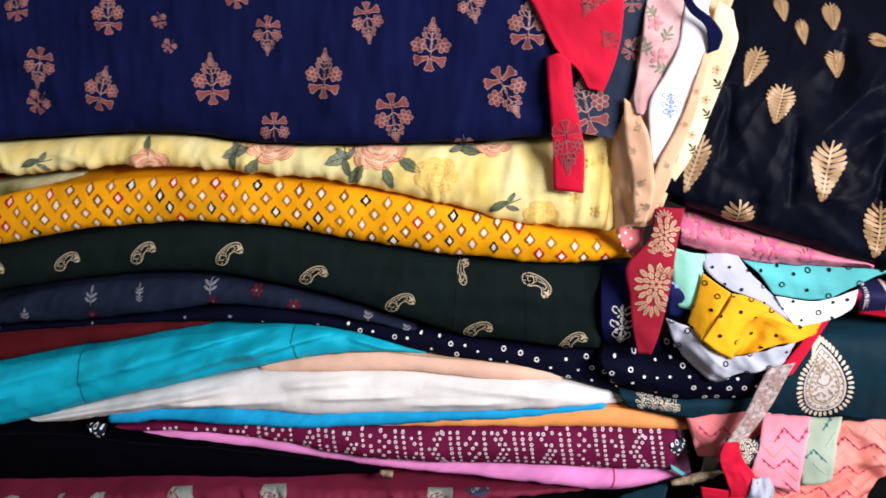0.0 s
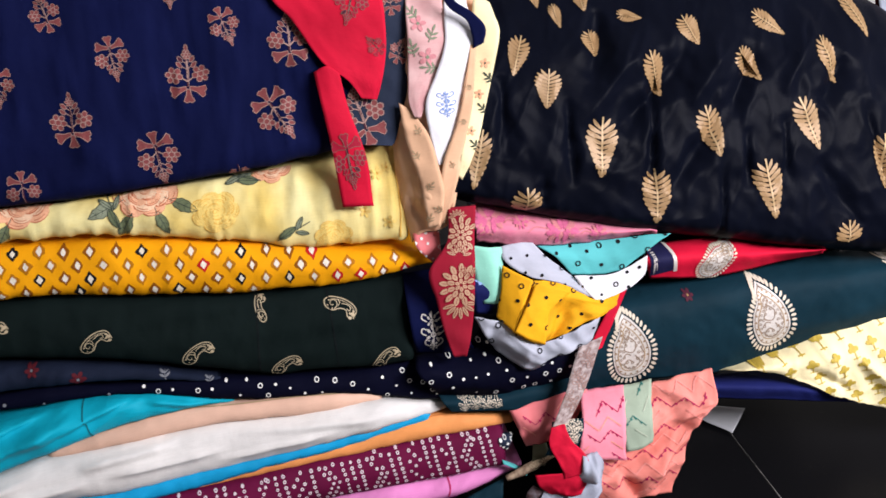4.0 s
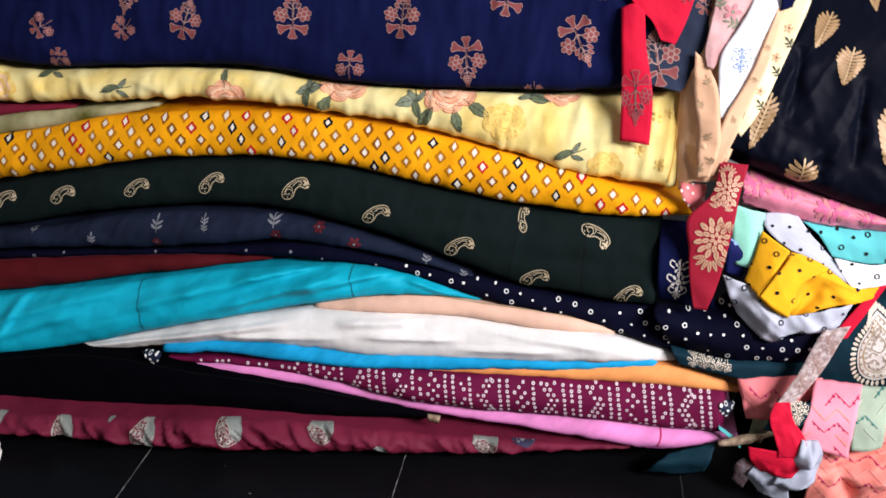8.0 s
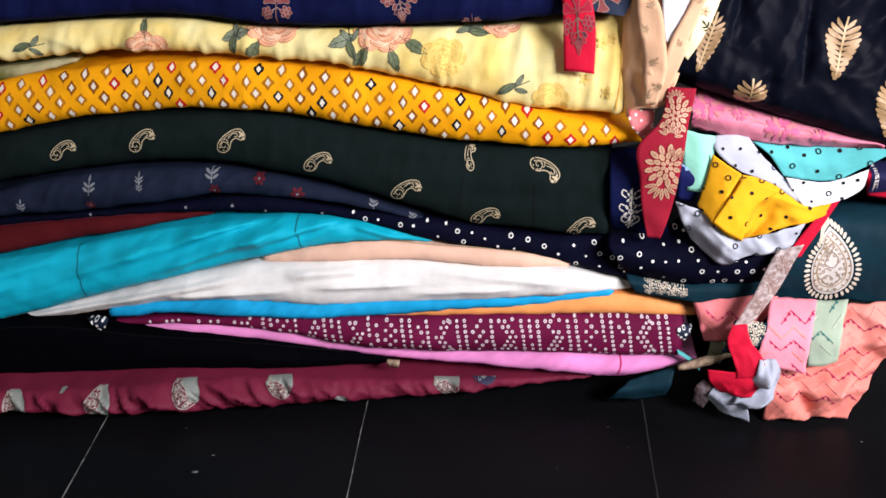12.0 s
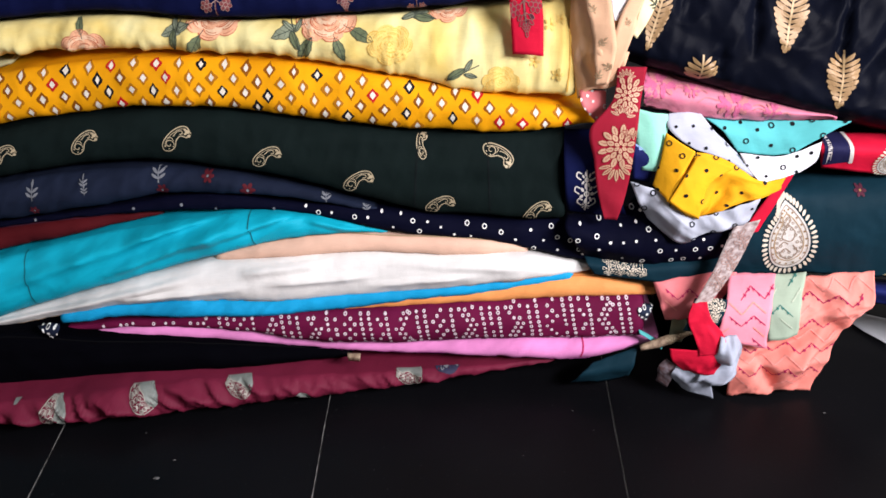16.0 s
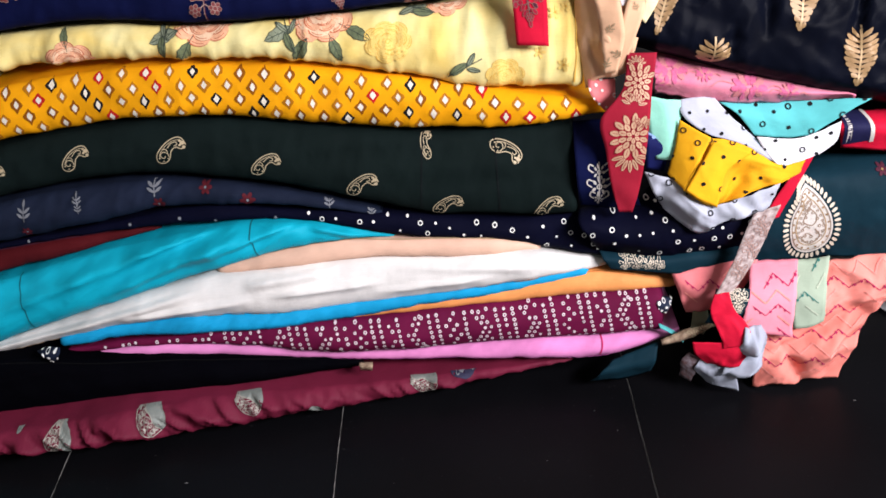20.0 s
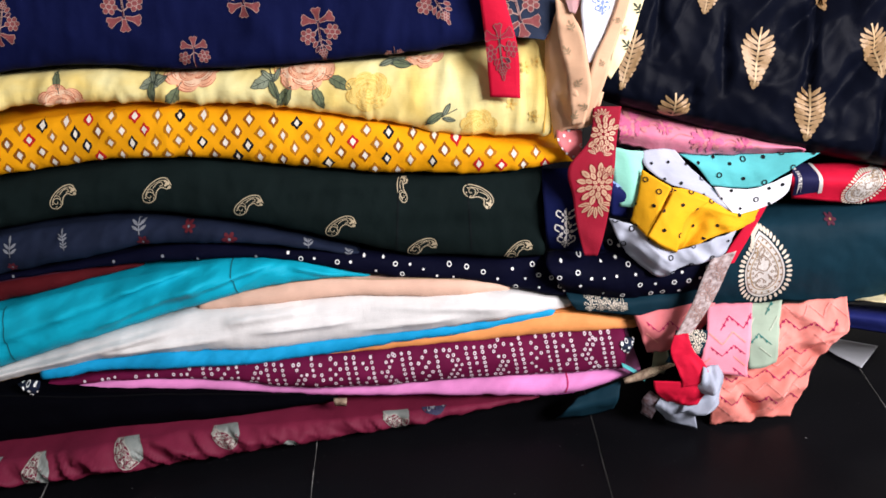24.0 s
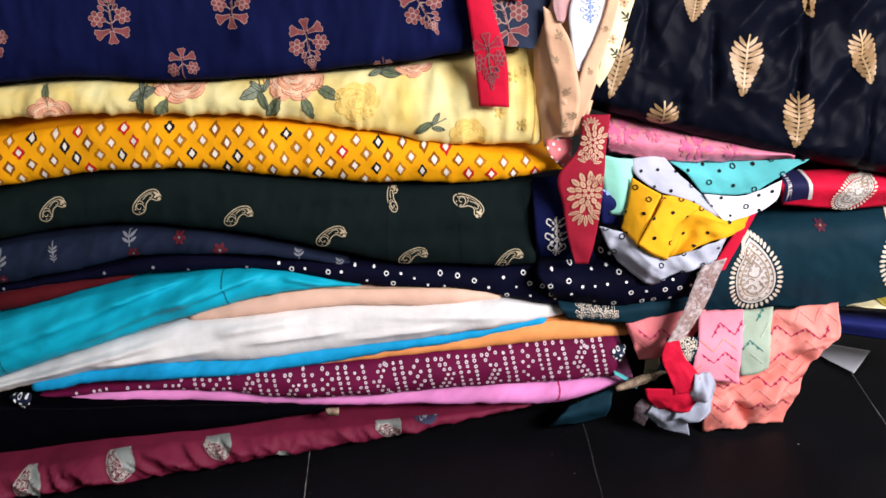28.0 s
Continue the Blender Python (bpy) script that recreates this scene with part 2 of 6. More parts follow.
class Band(Cloth):
    """A long garment folded flat, seen from its folded edge: its lower and upper line along x, a rounded nose, and layers running back."""

    def __init__(self, name, rows, material, label, category, bulge=0.026, out=0.0, wrinkle=0.0036, depth=0.3, group="", across=0.0, crease=0.0, slant=0.0, ends=(True, True), outs=None, square=0.75, fine=0.0, pucker=0.0, folds=(), hollow=0.0):
        seed = hash_of(label) % 53
        x0, x1 = rows[0][0], rows[-1][0]
        xs = np.linspace(x0, x1, int((x1 - x0) / 0.0045) + 2)
        lines = curve(rows, xs)
        more = curve(outs, xs)[:, 0] if outs else np.zeros(len(xs))
        theta = np.linspace(-90, 90, 25)
        grid, self.rows_s = [], []
        for k, x in enumerate(xs):
            lo, hi = lines[k]
            lo += min(hollow * (0.8 + 0.5 * rough_noise(x * 9, seed, 1.5)), (hi - lo) * 0.3)
            lo += 0.0016 * rough_noise(x * 34, seed, 2.5) + 0.0008 * rough_noise(x * 90, seed, 4.5)
            hi += 0.0016 * rough_noise(x * 31, seed, 7.5)
            if pucker:
                lo -= pucker * (ridge(x * 16, 1.5, seed) + 0.5 * ridge(x * 37, 2.5, seed) - 0.3)
            r, mid = max((hi - lo) / 2, 0.0015), (hi + lo) / 2
            b = min(bulge, r * 1.15)
            end = 0.0
            for on, gap in ((ends[0], x - x0), (ends[1], x1 - x)):
                if on and gap < 0.014:
                    end = max(end, 1 - math.sqrt(max(0, 1 - (1 - gap / 0.014) ** 2)))
            col, ss = [], []
            o = out + more[k] + 0.004 * rough_noise(x * 3.1, seed, 0.5)
            for th in theta:
                a = radians(th)
                s = mid + r * math.sin(a)
                n = o + b * math.cos(a) ** square * (1 - 0.12 * math.sin(a)) if abs(th) < 89.9 else o
                w = wrinkle * min(1, r / 0.02)
                n += w * (1.1 * rough_noise(x * 5 + s * 14, s * 34 - x * 3, seed) + 0.6 * rough_noise(x * 26 + s * 18, s * 30, seed + 7)
                          + across * rough_noise(x * 42 - s * 10, s * 6, seed + 3)) * math.cos(a) ** 0.3 if abs(th) < 89.9 else 0
                if crease and abs(th) < 89.9:
                    n += crease * math.cos(a) ** 0.5 * min(1, r / 0.02) * (ridge((x - slant * s) * 7, s * 9 + x * 1.5, seed + 11) + 0.6 * ridge((x - slant * s) * 17, s * 14, seed + 13) - 0.3)
                if fine and abs(th) < 89.9:
                    n += fine * math.cos(a) ** 0.5 * min(1, r / 0.02) * (ridge((x - slant * s) * 24, s * 11 + x * 3, seed + 31) + 0.7 * ridge((x - slant * 0.6 * s) * 47, s * 16 - x * 6, seed + 33) - 0.4)
                for (ax, az), (bx, bz), rise, wide in folds:
                    dx, dz = bx - ax, bz - az
                    f = ((x - ax) * dx + (s - az) * dz) / (dx * dx + dz * dz)
                    if -0.2 < f < 1.2 and abs(th) < 89.9:
                        off = ((x - ax) * dz - (s - az) * dx) / math.hypot(dx, dz) / wide
                        shape = max(0.0, 1 - off) if off > 0 else max(0.0, 1 + off / 0.35)
                        n += rise * shape * shape * (3 - 2 * shape) * min(1.0, (f + 0.2) * 3, (1.2 - f) * 3) * math.cos(a) ** 0.4
                if pucker and th < 20:
                    n += pucker * 1.6 * math.cos(a) ** 0.4 * (20 - th) / 110 * (ridge(x * 16, 1.5, seed) + 0.5 * ridge(x * 37, 2.5, seed) - 0.3)
                n -= end * b * 0.9
                ss.append(s)
                col.append(front(x, s, n))
            bottom, top = col[0], col[-1]
            back = [(bottom[0], bottom[1] + depth, bottom[2] + 0.001), (bottom[0], bottom[1] + depth * 0.3, bottom[2] + 0.001)]
            on_top = [(top[0], top[1] + depth * 0.3, top[2] - 0.001), (top[0], top[1] + depth, top[2] - 0.001)]
            grid.append(back + col + on_top)
            self.rows_s.append(np.array(ss))
        for on, at in ((ends[0], 0), (ends[1], -1)):
            if on:
                cap = [(p[0], p[1] + 0.06, p[2]) for p in grid[at]]
                grid = [cap] + grid if at == 0 else grid + [cap]
        self.shift = 1 if ends[0] else 0
        self.xs = xs
        grid = [[(p[0], p[1], max(p[2], 0.003)) for p in col] for col in grid]
        self.lay(grid, name, material, label, category, group)

    def place(self, x, s, lift):
        """The place on the front of the cloth at x, s."""
        i = np.interp(x, self.xs, np.arange(len(self.xs)))
        k = int(min(max(i, 0), len(self.xs) - 2))
        f = i - k
        ss = self.rows_s[k] * (1 - f) + self.rows_s[k + 1] * f
        j = np.interp(s, ss, np.arange(len(ss)))
        return self.point(i + self.shift, j + 2, lift)

    def inside(self, x, s, margin=0.002):
        if not self.xs[0] + margin < x < self.xs[-1] - margin:
            return False
        k = int(np.interp(x, self.xs, np.arange(len(self.xs))))
        return self.rows_s[k][0] + margin < s < self.rows_s[k][-1] - margin


def pleat_lines(*rows):
    """Crisp fold lines from (x, s) to (x, s), with their rise and half width."""
    return [(a[0], a[1] * math.sin(LEAN), c[0], c[1] * math.sin(LEAN), rise, wide) for (a, c), rise, wide in rows]


class Patch(Cloth):
    """A loose piece of cloth draped through a small net of knots (rows from top to bottom)."""

    flat = None
    lift_more = 0.0003

    def __init__(self, name, net, material, label, category, wrinkle=0.0025, fold=0.0, crease=0.0, slant=0.0, step=0.0048, group="", thick=0.0012, freq=1.0, ragged=0.0, pleats=(), crumple=0, sharp=0.006):
        net = np.array(net, float)
        nr, nc, _ = net.shape
        seed = hash_of(label) % 61
        height = np.linalg.norm(np.diff(net, axis=0), axis=2).sum(axis=0).max()
        width = np.linalg.norm(np.diff(net, axis=1), axis=2).sum(axis=1).max()
        nv, nu = max(6, int(height / step)), max(6, int(width / step))
        tv, tu = np.linspace(0, nr - 1, nv), np.linspace(0, nc - 1, nu)
        rows = [[(k, *net[k, c]) for k in range(nr)] for c in range(nc)]
        down = np.array([curve(r, tv) if nr > 1 else None for r in rows])
        full = np.zeros((nu, nv, 3))
        for j in range(nv):
            full[:, j] = curve([(c, *down[c, j]) for c in range(nc)], tu)
        pleats = list(pleats)
        rng = random.Random(seed)
        lo, hi = full.reshape(-1, 3).min(axis=0), full.reshape(-1, 3).max(axis=0)
        for _ in range(crumple):
            q, turn, run = full[rng.randrange(nu), rng.randrange(nv)], rng.uniform(0, math.pi), rng.uniform(0.3, 0.6) * min(width, height)
            ax, az = run * math.cos(turn), run * math.sin(turn)
            pleats.append((q[0] - ax, q[2] - az, q[0] + ax, q[2] + az, sharp * rng.choice((1, 0.7, -0.8)), rng.uniform(0.012, 0.022)))
        for k in range(nu):
            for j in range(nv):
                p = full[k, j]
                if ragged:
                    gap = min(k, nu - 1 - k, j, nv - 1 - j) * step
                    pull = ragged * max(0.0, 1 - gap / 0.03)
                    full[k, j] = p = (p[0] + pull * (rough_noise(p[0] * 30, p[2] * 30, seed + 21) + 0.6 * rough_noise(p[0] * 85, p[2] * 85, seed + 22)), p[1],
                                      p[2] + pull * (rough_noise(p[0] * 30, p[2] * 30, seed + 23) + 0.6 * rough_noise(p[0] * 85, p[2] * 85, seed + 24)))
                w = wrinkle * freq * (1.2 * rough_noise(p[0] * 16 * freq + p[2] * 7, p[2] * 20 * freq - p[0] * 5, seed) + 0.55 * rough_noise(p[0] * 52 * freq, p[2] * 46 * freq + p[0] * 30, seed + 5))
                w += fold * math.sin(p[0] * 70 + p[2] * 16 + 3 * rough_noise(p[0] * 8, p[2] * 8, seed))
                w += crease * (ridge((p[0] - slant * p[2]) * 9, p[2] * 7 + p[0] * 2, seed + 11) + 0.6 * ridge((p[0] - slant * p[2]) * 24, p[2] * 17, seed + 13) - 0.3)
                for ax, az, bx, bz, rise, wide in pleats:
                    dx, dz = bx - ax, bz - az
                    f = ((p[0] - ax) * dx + (p[2] - az) * dz) / (dx * dx + dz * dz)
                    if -0.15 < f < 1.15:
                        gap = abs((p[0] - ax) * dz - (p[2] - az) * dx) / math.hypot(dx, dz)
                        gap *= 1 + 0.8 * rough_noise(f * 2.5, ax * 31, seed + 41)
                        gap = abs(gap - 0.5 * wide * rough_noise(f * 1.7, az * 37, seed + 43))
                        w += rise * max(0.0, 1 - gap / wide) ** 1.3 * math.sin(math.pi * (f + 0.15) / 1.3) ** 0.7
                full[k, j] = (p[0], p[1] - w, max(0.0035, p[2] + 0.25 * w))
        self.lay(full, name, material, label, category, group, thick)

    def place(self, x, s, lift):
        """The place on the cloth that lies at x, s of the pile's front."""
        if self.flat is None:
            g = self.grid
            self.flat = (g[:, :, 0], (g[:, :, 1] - FOOT_Y) * math.cos(LEAN) + g[:, :, 2] * math.sin(LEAN))
        fx, fs = self.flat
        k = int(np.argmin((fx - x) ** 2 + (fs - s) ** 2))
        i, j = divmod(k, fx.shape[1])
        i, j = min(max(i, 1), fx.shape[0] - 2), min(max(j, 1), fx.shape[1] - 2)
        m = np.array([[fx[i + 1, j] - fx[i - 1, j], fx[i, j + 1] - fx[i, j - 1]], [fs[i + 1, j] - fs[i - 1, j], fs[i, j + 1] - fs[i, j - 1]]]) / 2
        d = np.linalg.solve(m + np.eye(2) * 1e-7, (x - fx[i, j], s - fs[i, j]))
        d = np.clip(d, -1.6, 1.6)
        return self.point(i + d[0], j + d[1], lift)

    def inside(self, x, s, margin=0.002):
        p = self.place(x, s, 0)
        return math.hypot(p[0] - x, (p[1] - FOOT_Y) * math.cos(LEAN) + p[2] * math.sin(LEAN) - s) < 0.0012


# ---- the room ----
box("ceiling", (-2.6, -2.6, 2.7), (2.9, 3.0, 2.8), WALL)
tagged(bpy.data.objects["ceiling"], "plain off-white plaster ceiling", "ceiling", kind="structure")
for wall_name, lo, hi in (("wall_north", (-2.6, 2.8, 0.0), (2.9, 3.0, 2.7)), ("wall_south", (-2.6, -2.6, 0.0), (2.9, -2.4, 2.7)),
                          ("wall_west", (-2.6, -2.4, 0.0), (-2.4, 2.8, 2.7)), ("wall_east", (2.7, -2.4, 0.0), (2.9, 2.8, 2.7))):
    tagged(box(wall_name, lo, hi, WALL), "plain off-white painted plaster wall", "wall", kind="structure")
floor = tagged(box("floor", (-2.4, -2.4, -0.08), (2.7, 2.8, -0.0025), GROUT), "black polished stone floor with pale cement joints", "floor", kind="structure")



def slab(x0, x1, y0, y1):
    bm = bmesh.new()
    g = 0.0006
    rng = random.Random(int(x0 * 1000) + int(y0 * 77))
    pts = [(x0 + g, y0 + g), (x1 - g, y0 + g), (x1 - g, y1 - g), (x0 + g, y1 - g)]
    edge = []
    for (ax, ay), (bx, by) in zip(pts, pts[1:] + pts[:1]):
        for k in range(24):
            f = k / 24
            edge.append((ax + (bx - ax) * f + rng.uniform(-0.0004, 0.0004), ay + (by - ay) * f + rng.uniform(-0.0005, 0.0005)))
    cx, cy = (x0 + x1) / 2, (y0 + y1) / 2
    low = [bm.verts.new((x, y, -0.0024)) for x, y in edge]
    high = [bm.verts.new((x + (cx - x) * 0.004, y + (cy - y) * 0.004, 0.0)) for x, y in edge]
    for k in range(len(edge)):
        m = (k + 1) % len(edge)
        bm.faces.new((low[k], low[m], high[m], high[k]))
    bm.faces.new(high)
    return part("floor_slab", bm, STONE, floor)


columns = [-2.4, -1.70, -1.28, -0.87, -0.472, -0.085, 0.332, 0.775, 1.20, 1.62, 2.04, 2.7]
lines_y = [-2.4, -1.75, -1.11, -0.47, 0.18, 0.83, 1.47, 2.12, 2.8]
for xa, xb in zip(columns, columns[1:]):
    for ya, yb in zip(lines_y, lines_y[1:]):
        slab(xa, xb, ya, yb)

# pale cement left along four of the joints
CEMENT = plaster("pale_cement", (0.27, 0.265, 0.25), 0.25, 60)
for at, spread in ((-0.472, 1.0), (-0.085, 0.9), (0.332, 0.05), (0.775, 0.6)):
    bm, sides = bmesh.new(), []
    for k in range(120):
        y = 0.18 + 1.28 * k / 119
        half = 0.0002 * min(1.0, 0.3 + spread) + 0.0010 * spread * max(0.0, 0.5 * spread + rough_noise(y * 42, at, 3.5) + 0.6 * rough_noise(y * 130, at, 6.5))
        mid = at + 0.0006 * rough_noise(y * 25, at, 9.5)
        sides.append((bm.verts.new((mid - half, y, 0.0005)), bm.verts.new((mid + half, y, 0.0005))))
    for (a, c), (d, e) in zip(sides, sides[1:]):
        bm.faces.new((a, c, e, d))
    part("joint_filler", bm, CEMENT, floor)

# ---- the stacked garments ----
M = {}


def cloth_colour(key, *a, **k):
    M[key] = fabric(key + "_cloth", *a, **k)
    return M[key]


cloth_colour("navy", (0.0040, 0.0064, 0.040), rough=0.8, spec=0.05)
cloth_colour("yellow", (0.82, 0.75, 0.37), vary=0.05, second=(0.80, 0.60, 0.17), patch=13)
cloth_colour("camo", (0.62, 0.58, 0.34), second=(0.09, 0.09, 0.015), patch=15)
cloth_colour("scarf_red", (0.17, 0.012, 0.030))
cloth_colour("darkred", (0.072, 0.0045, 0.007))
cloth_colour("ikat", (0.78, 0.335, 0.005), spec=0.06)
cloth_colour("green", (0.0044, 0.0092, 0.0088), rough=0.8, spec=0.06)
cloth_colour("chambray", (0.0098, 0.0145, 0.031), vary=0.35, spec=0.06)
cloth_colour("polka", (0.0022, 0.0026, 0.011), spec=0.04)
cloth_colour("teal", (0.005, 0.44, 0.60), rough=0.5, spec=0.10, second=(0.005, 0.39, 0.54))
cloth_colour("peach", (0.72, 0.46, 0.34), rough=0.5)
cloth_colour("white", (0.70, 0.685, 0.655), rough=0.6)
cloth_colour("blue", (0.008, 0.30, 0.57), rough=0.5)
cloth_colour("orange", (0.74, 0.29, 0.09), rough=0.6)
cloth_colour("bandhani", (0.112, 0.004, 0.036))
cloth_colour("pink", (0.66, 0.22, 0.48), rough=0.55)
cloth_colour("black", (0.0008, 0.0008, 0.0018), spec=0.02)
cloth_colour("magenta", (0.130, 0.011, 0.031), rough=0.6)
cloth_colour("black_leaf", (0.0026, 0.0034, 0.0074), rough=0.42, spec=0.022, bump=0.12)
cloth_colour("red", (0.56, 0.007, 0.034))
cloth_colour("crimson", (0.30, 0.010, 0.028))
cloth_colour("salmon", (0.74, 0.20, 0.21))
cloth_colour("rose", (0.80, 0.30, 0.38), second=(0.74, 0.20, 0.31), patch=30)
cloth_colour("mint", (0.30, 0.70, 0.55))
cloth_colour("aqua", (0.10, 0.46, 0.47))
cloth_colour("lavender", (0.45, 0.475, 0.55))
cloth_colour("paper_white", (0.80, 0.80, 0.84))
cloth_colour("mustard", (0.78, 0.38, 0.012))
cloth_colour("deep_teal", (0.0052, 0.0225, 0.0345), rough=0.6, spec=0.05)
cloth_colour("gold_yellow", (0.82, 0.72, 0.42))
cloth_colour("royal", (0.008, 0.012, 0.085))
cloth_colour("tan", (0.72, 0.44, 0.27))
cloth_colour("blush", (0.70, 0.36, 0.36), second=(0.74, 0.50, 0.48), patch=22)
cloth_colour("slate", (0.018, 0.026, 0.05))
cloth_colour("silver", (0.26, 0.17, 0.16), rough=0.4, second=(0.58, 0.50, 0.48), patch=150)
cloth_colour("pink_zig", (0.82, 0.26, 0.33))
cloth_colour("sage", (0.30, 0.37, 0.28))
cloth_colour("coral", (0.84, 0.22, 0.17), second=(0.86, 0.30, 0.25))
cloth_colour("grey", (0.33, 0.36, 0.43))
cloth_colour("pale_paper", (0.46, 0.47, 0.49), bump=0.05)
cloth_colour("olive", (0.10, 0.11, 0.07))
cloth_colour("dark_brocade", (0.09, 0.035, 0.03), second=(0.17, 0.15, 0.17), patch=140)
cloth_colour("lint", (0.10, 0.10, 0.10))
cloth_colour("brown_gold", (0.15, 0.09, 0.06), second=(0.42, 0.32, 0.22), patch=120)

stack = "garments in the pile"
navy = Band("kurta", [(-1.151, 0.568, 0.825), (-0.851, 0.562, 0.818), (-0.692, 0.547, 0.834), (-0.532, 0.557, 0.849), (-0.373, 0.567, 0.864), (-0.214, 0.552, 0.879), (-0.055, 0.552, 0.894), (0.105, 0.556, 0.910), (0.274, 0.573, 0.925)], M["navy"], "navy blue cotton kurta printed with pink flower sprigs", "kurta", bulge=0.045, group=stack, square=0.3, crease=0.006, depth=0.34, fine=0.0022, slant=0.3, hollow=0.006)
yellow = Band("kurta", [(-1.144, 0.495, 0.571), (-0.844, 0.486, 0.562), (-0.720, 0.493, 0.546), (-0.596, 0.501, 0.553), (-0.471, 0.513, 0.561), (-0.347, 0.514, 0.564), (-0.223, 0.505, 0.553), (-0.099, 0.493, 0.552), (0.026, 0.469, 0.554), (0.150, 0.441, 0.557), (0.284, 0.433, 0.573)], M["yellow"], "pale yellow kurta with printed roses, folded in the pile", "kurta", group=stack, across=1.1, crease=0.004, slant=0.3, fine=0.0022, pucker=0.004, hollow=0.005, folds=[((-0.79, 0.565), (-0.745, 0.50), 0.012, 0.03), ((-0.83, 0.56), (-0.79, 0.49), 0.010, 0.03), ((-0.70, 0.545), (-0.675, 0.505), 0.006, 0.02), ((0.245, 0.55), (0.235, 0.45), 0.006, 0.014), ((0.268, 0.55), (0.262, 0.45), 0.005, 0.012), ((-0.62, 0.55), (-0.60, 0.51), 0.004, 0.016)])
camo = Band("scarf", [(-1.138, 0.397, 0.418), (-0.838, 0.429, 0.451), (-0.757, 0.442, 0.472), (-0.676, 0.459, 0.485), (-0.596, 0.478, 0.497), (-0.505, 0.500, 0.508)], M["camo"], "olive and yellow blotched scarf squeezed in the pile", "scarf", group=stack, bulge=0.012, out=-0.004)
redl = Band("scarf", [(-1.140, 0.426, 0.462), (-0.840, 0.449, 0.485), (-0.777, 0.466, 0.488), (-0.713, 0.479, 0.491), (-0.640, 0.489, 0.495)], M["scarf_red"], "dark red scarf edge squeezed in the pile", "scarf", group=stack, bulge=0.012, out=-0.008)
ikat = Band("kurta", [(-1.131, 0.321, 0.401), (-0.831, 0.351, 0.430), (-0.705, 0.378, 0.453), (-0.578, 0.403, 0.482), (-0.452, 0.423, 0.499), (-0.325, 0.431, 0.506), (-0.199, 0.425, 0.501), (-0.072, 0.407, 0.487), (0.054, 0.390, 0.463), (0.181, 0.382, 0.437), (0.317, 0.391, 0.410)], M["ikat"], "bright mustard kurta with white ikat diamonds, folded", "kurta", group=stack, pucker=0.0015, fine=0.001, hollow=0.007)
green = Band("kurta", [(-1.124, 0.259, 0.327), (-0.824, 0.285, 0.353), (-0.703, 0.300, 0.378), (-0.583, 0.327, 0.402), (-0.462, 0.346, 0.422), (-0.342, 0.355, 0.430), (-0.221, 0.340, 0.428), (-0.101, 0.317, 0.412), (0.020, 0.277, 0.394), (0.140, 0.260, 0.384), (0.271, 0.251, 0.385)], M["green"], "very dark green kurta with golden paisley prints, folded", "kurta", group=stack, fine=0.001, slant=0.4, hollow=0.011)
chambray = Band("kurta", [(-1.121, 0.233, 0.269), (-0.821, 0.250, 0.285), (-0.686, 0.263, 0.302), (-0.551, 0.276, 0.333), (-0.416, 0.290, 0.350), (-0.281, 0.306, 0.350), (-0.146, 0.297, 0.326), (-0.001, 0.274, 0.282)], M["chambray"], "slate blue kurta with small white and red flowers", "kurta", group=stack, fine=0.0025, slant=0.8, hollow=0.006)
polka = Band("kurta", [(-1.120, 0.219, 0.233), (-0.820, 0.236, 0.250), (-0.679, 0.253, 0.264), (-0.538, 0.268, 0.277), (-0.397, 0.281, 0.292), (-0.256, 0.285, 0.309), (-0.114, 0.277, 0.292), (0.027, 0.244, 0.276), (0.168, 0.227, 0.258), (0.309, 0.193, 0.264), (0.460, 0.202, 0.305)], M["polka"], "midnight blue kurta with white dots and rings", "kurta", group=stack, bulge=0.016)
maroonl = Band("kurta", [(-1.114, 0.157, 0.214), (-0.814, 0.179, 0.237), (-0.651, 0.208, 0.257), (-0.489, 0.241, 0.273), (-0.316, 0.274, 0.285)], M["darkred"], "plain dark maroon kurta deep in the pile", "kurta", group=stack, out=-0.008, bulge=0.02, hollow=0.004)
teal = Band("trousers", [(-1.105, 0.053, 0.151), (-0.805, 0.080, 0.178), (-0.715, 0.095, 0.195), (-0.625, 0.116, 0.211), (-0.536, 0.142, 0.228), (-0.446, 0.167, 0.248), (-0.356, 0.189, 0.264), (-0.266, 0.212, 0.276), (-0.177, 0.232, 0.282), (-0.087, 0.243, 0.272), (0.013, 0.245, 0.247)], M["teal"], "plain turquoise satin trousers with pressed creases", "trousers", group=stack, across=0.4, bulge=0.034, crease=0.004, slant=2.2, fine=0.0012,
            folds=[((-0.705, 0.196), (-0.740, 0.118), 0.008, 0.022), ((-0.785, 0.18), (-0.80, 0.11), 0.007, 0.02), ((-0.130, 0.278), (-0.256, 0.240), 0.0150, 0.022), ((-0.215, 0.262), (-0.370, 0.205), 0.0135, 0.020), ((-0.250, 0.274), (-0.345, 0.250), 0.0135, 0.016), ((-0.300, 0.262), (-0.445, 0.212), 0.0105, 0.022), ((-0.095, 0.270), (-0.040, 0.253), 0.0075, 0.010), ((-0.395, 0.235), (-0.52, 0.19), 0.0090, 0.018), ((-0.56, 0.21), (-0.74, 0.15), 0.0120, 0.022), ((-0.62, 0.17), (-0.78, 0.11), 0.0105, 0.020)])
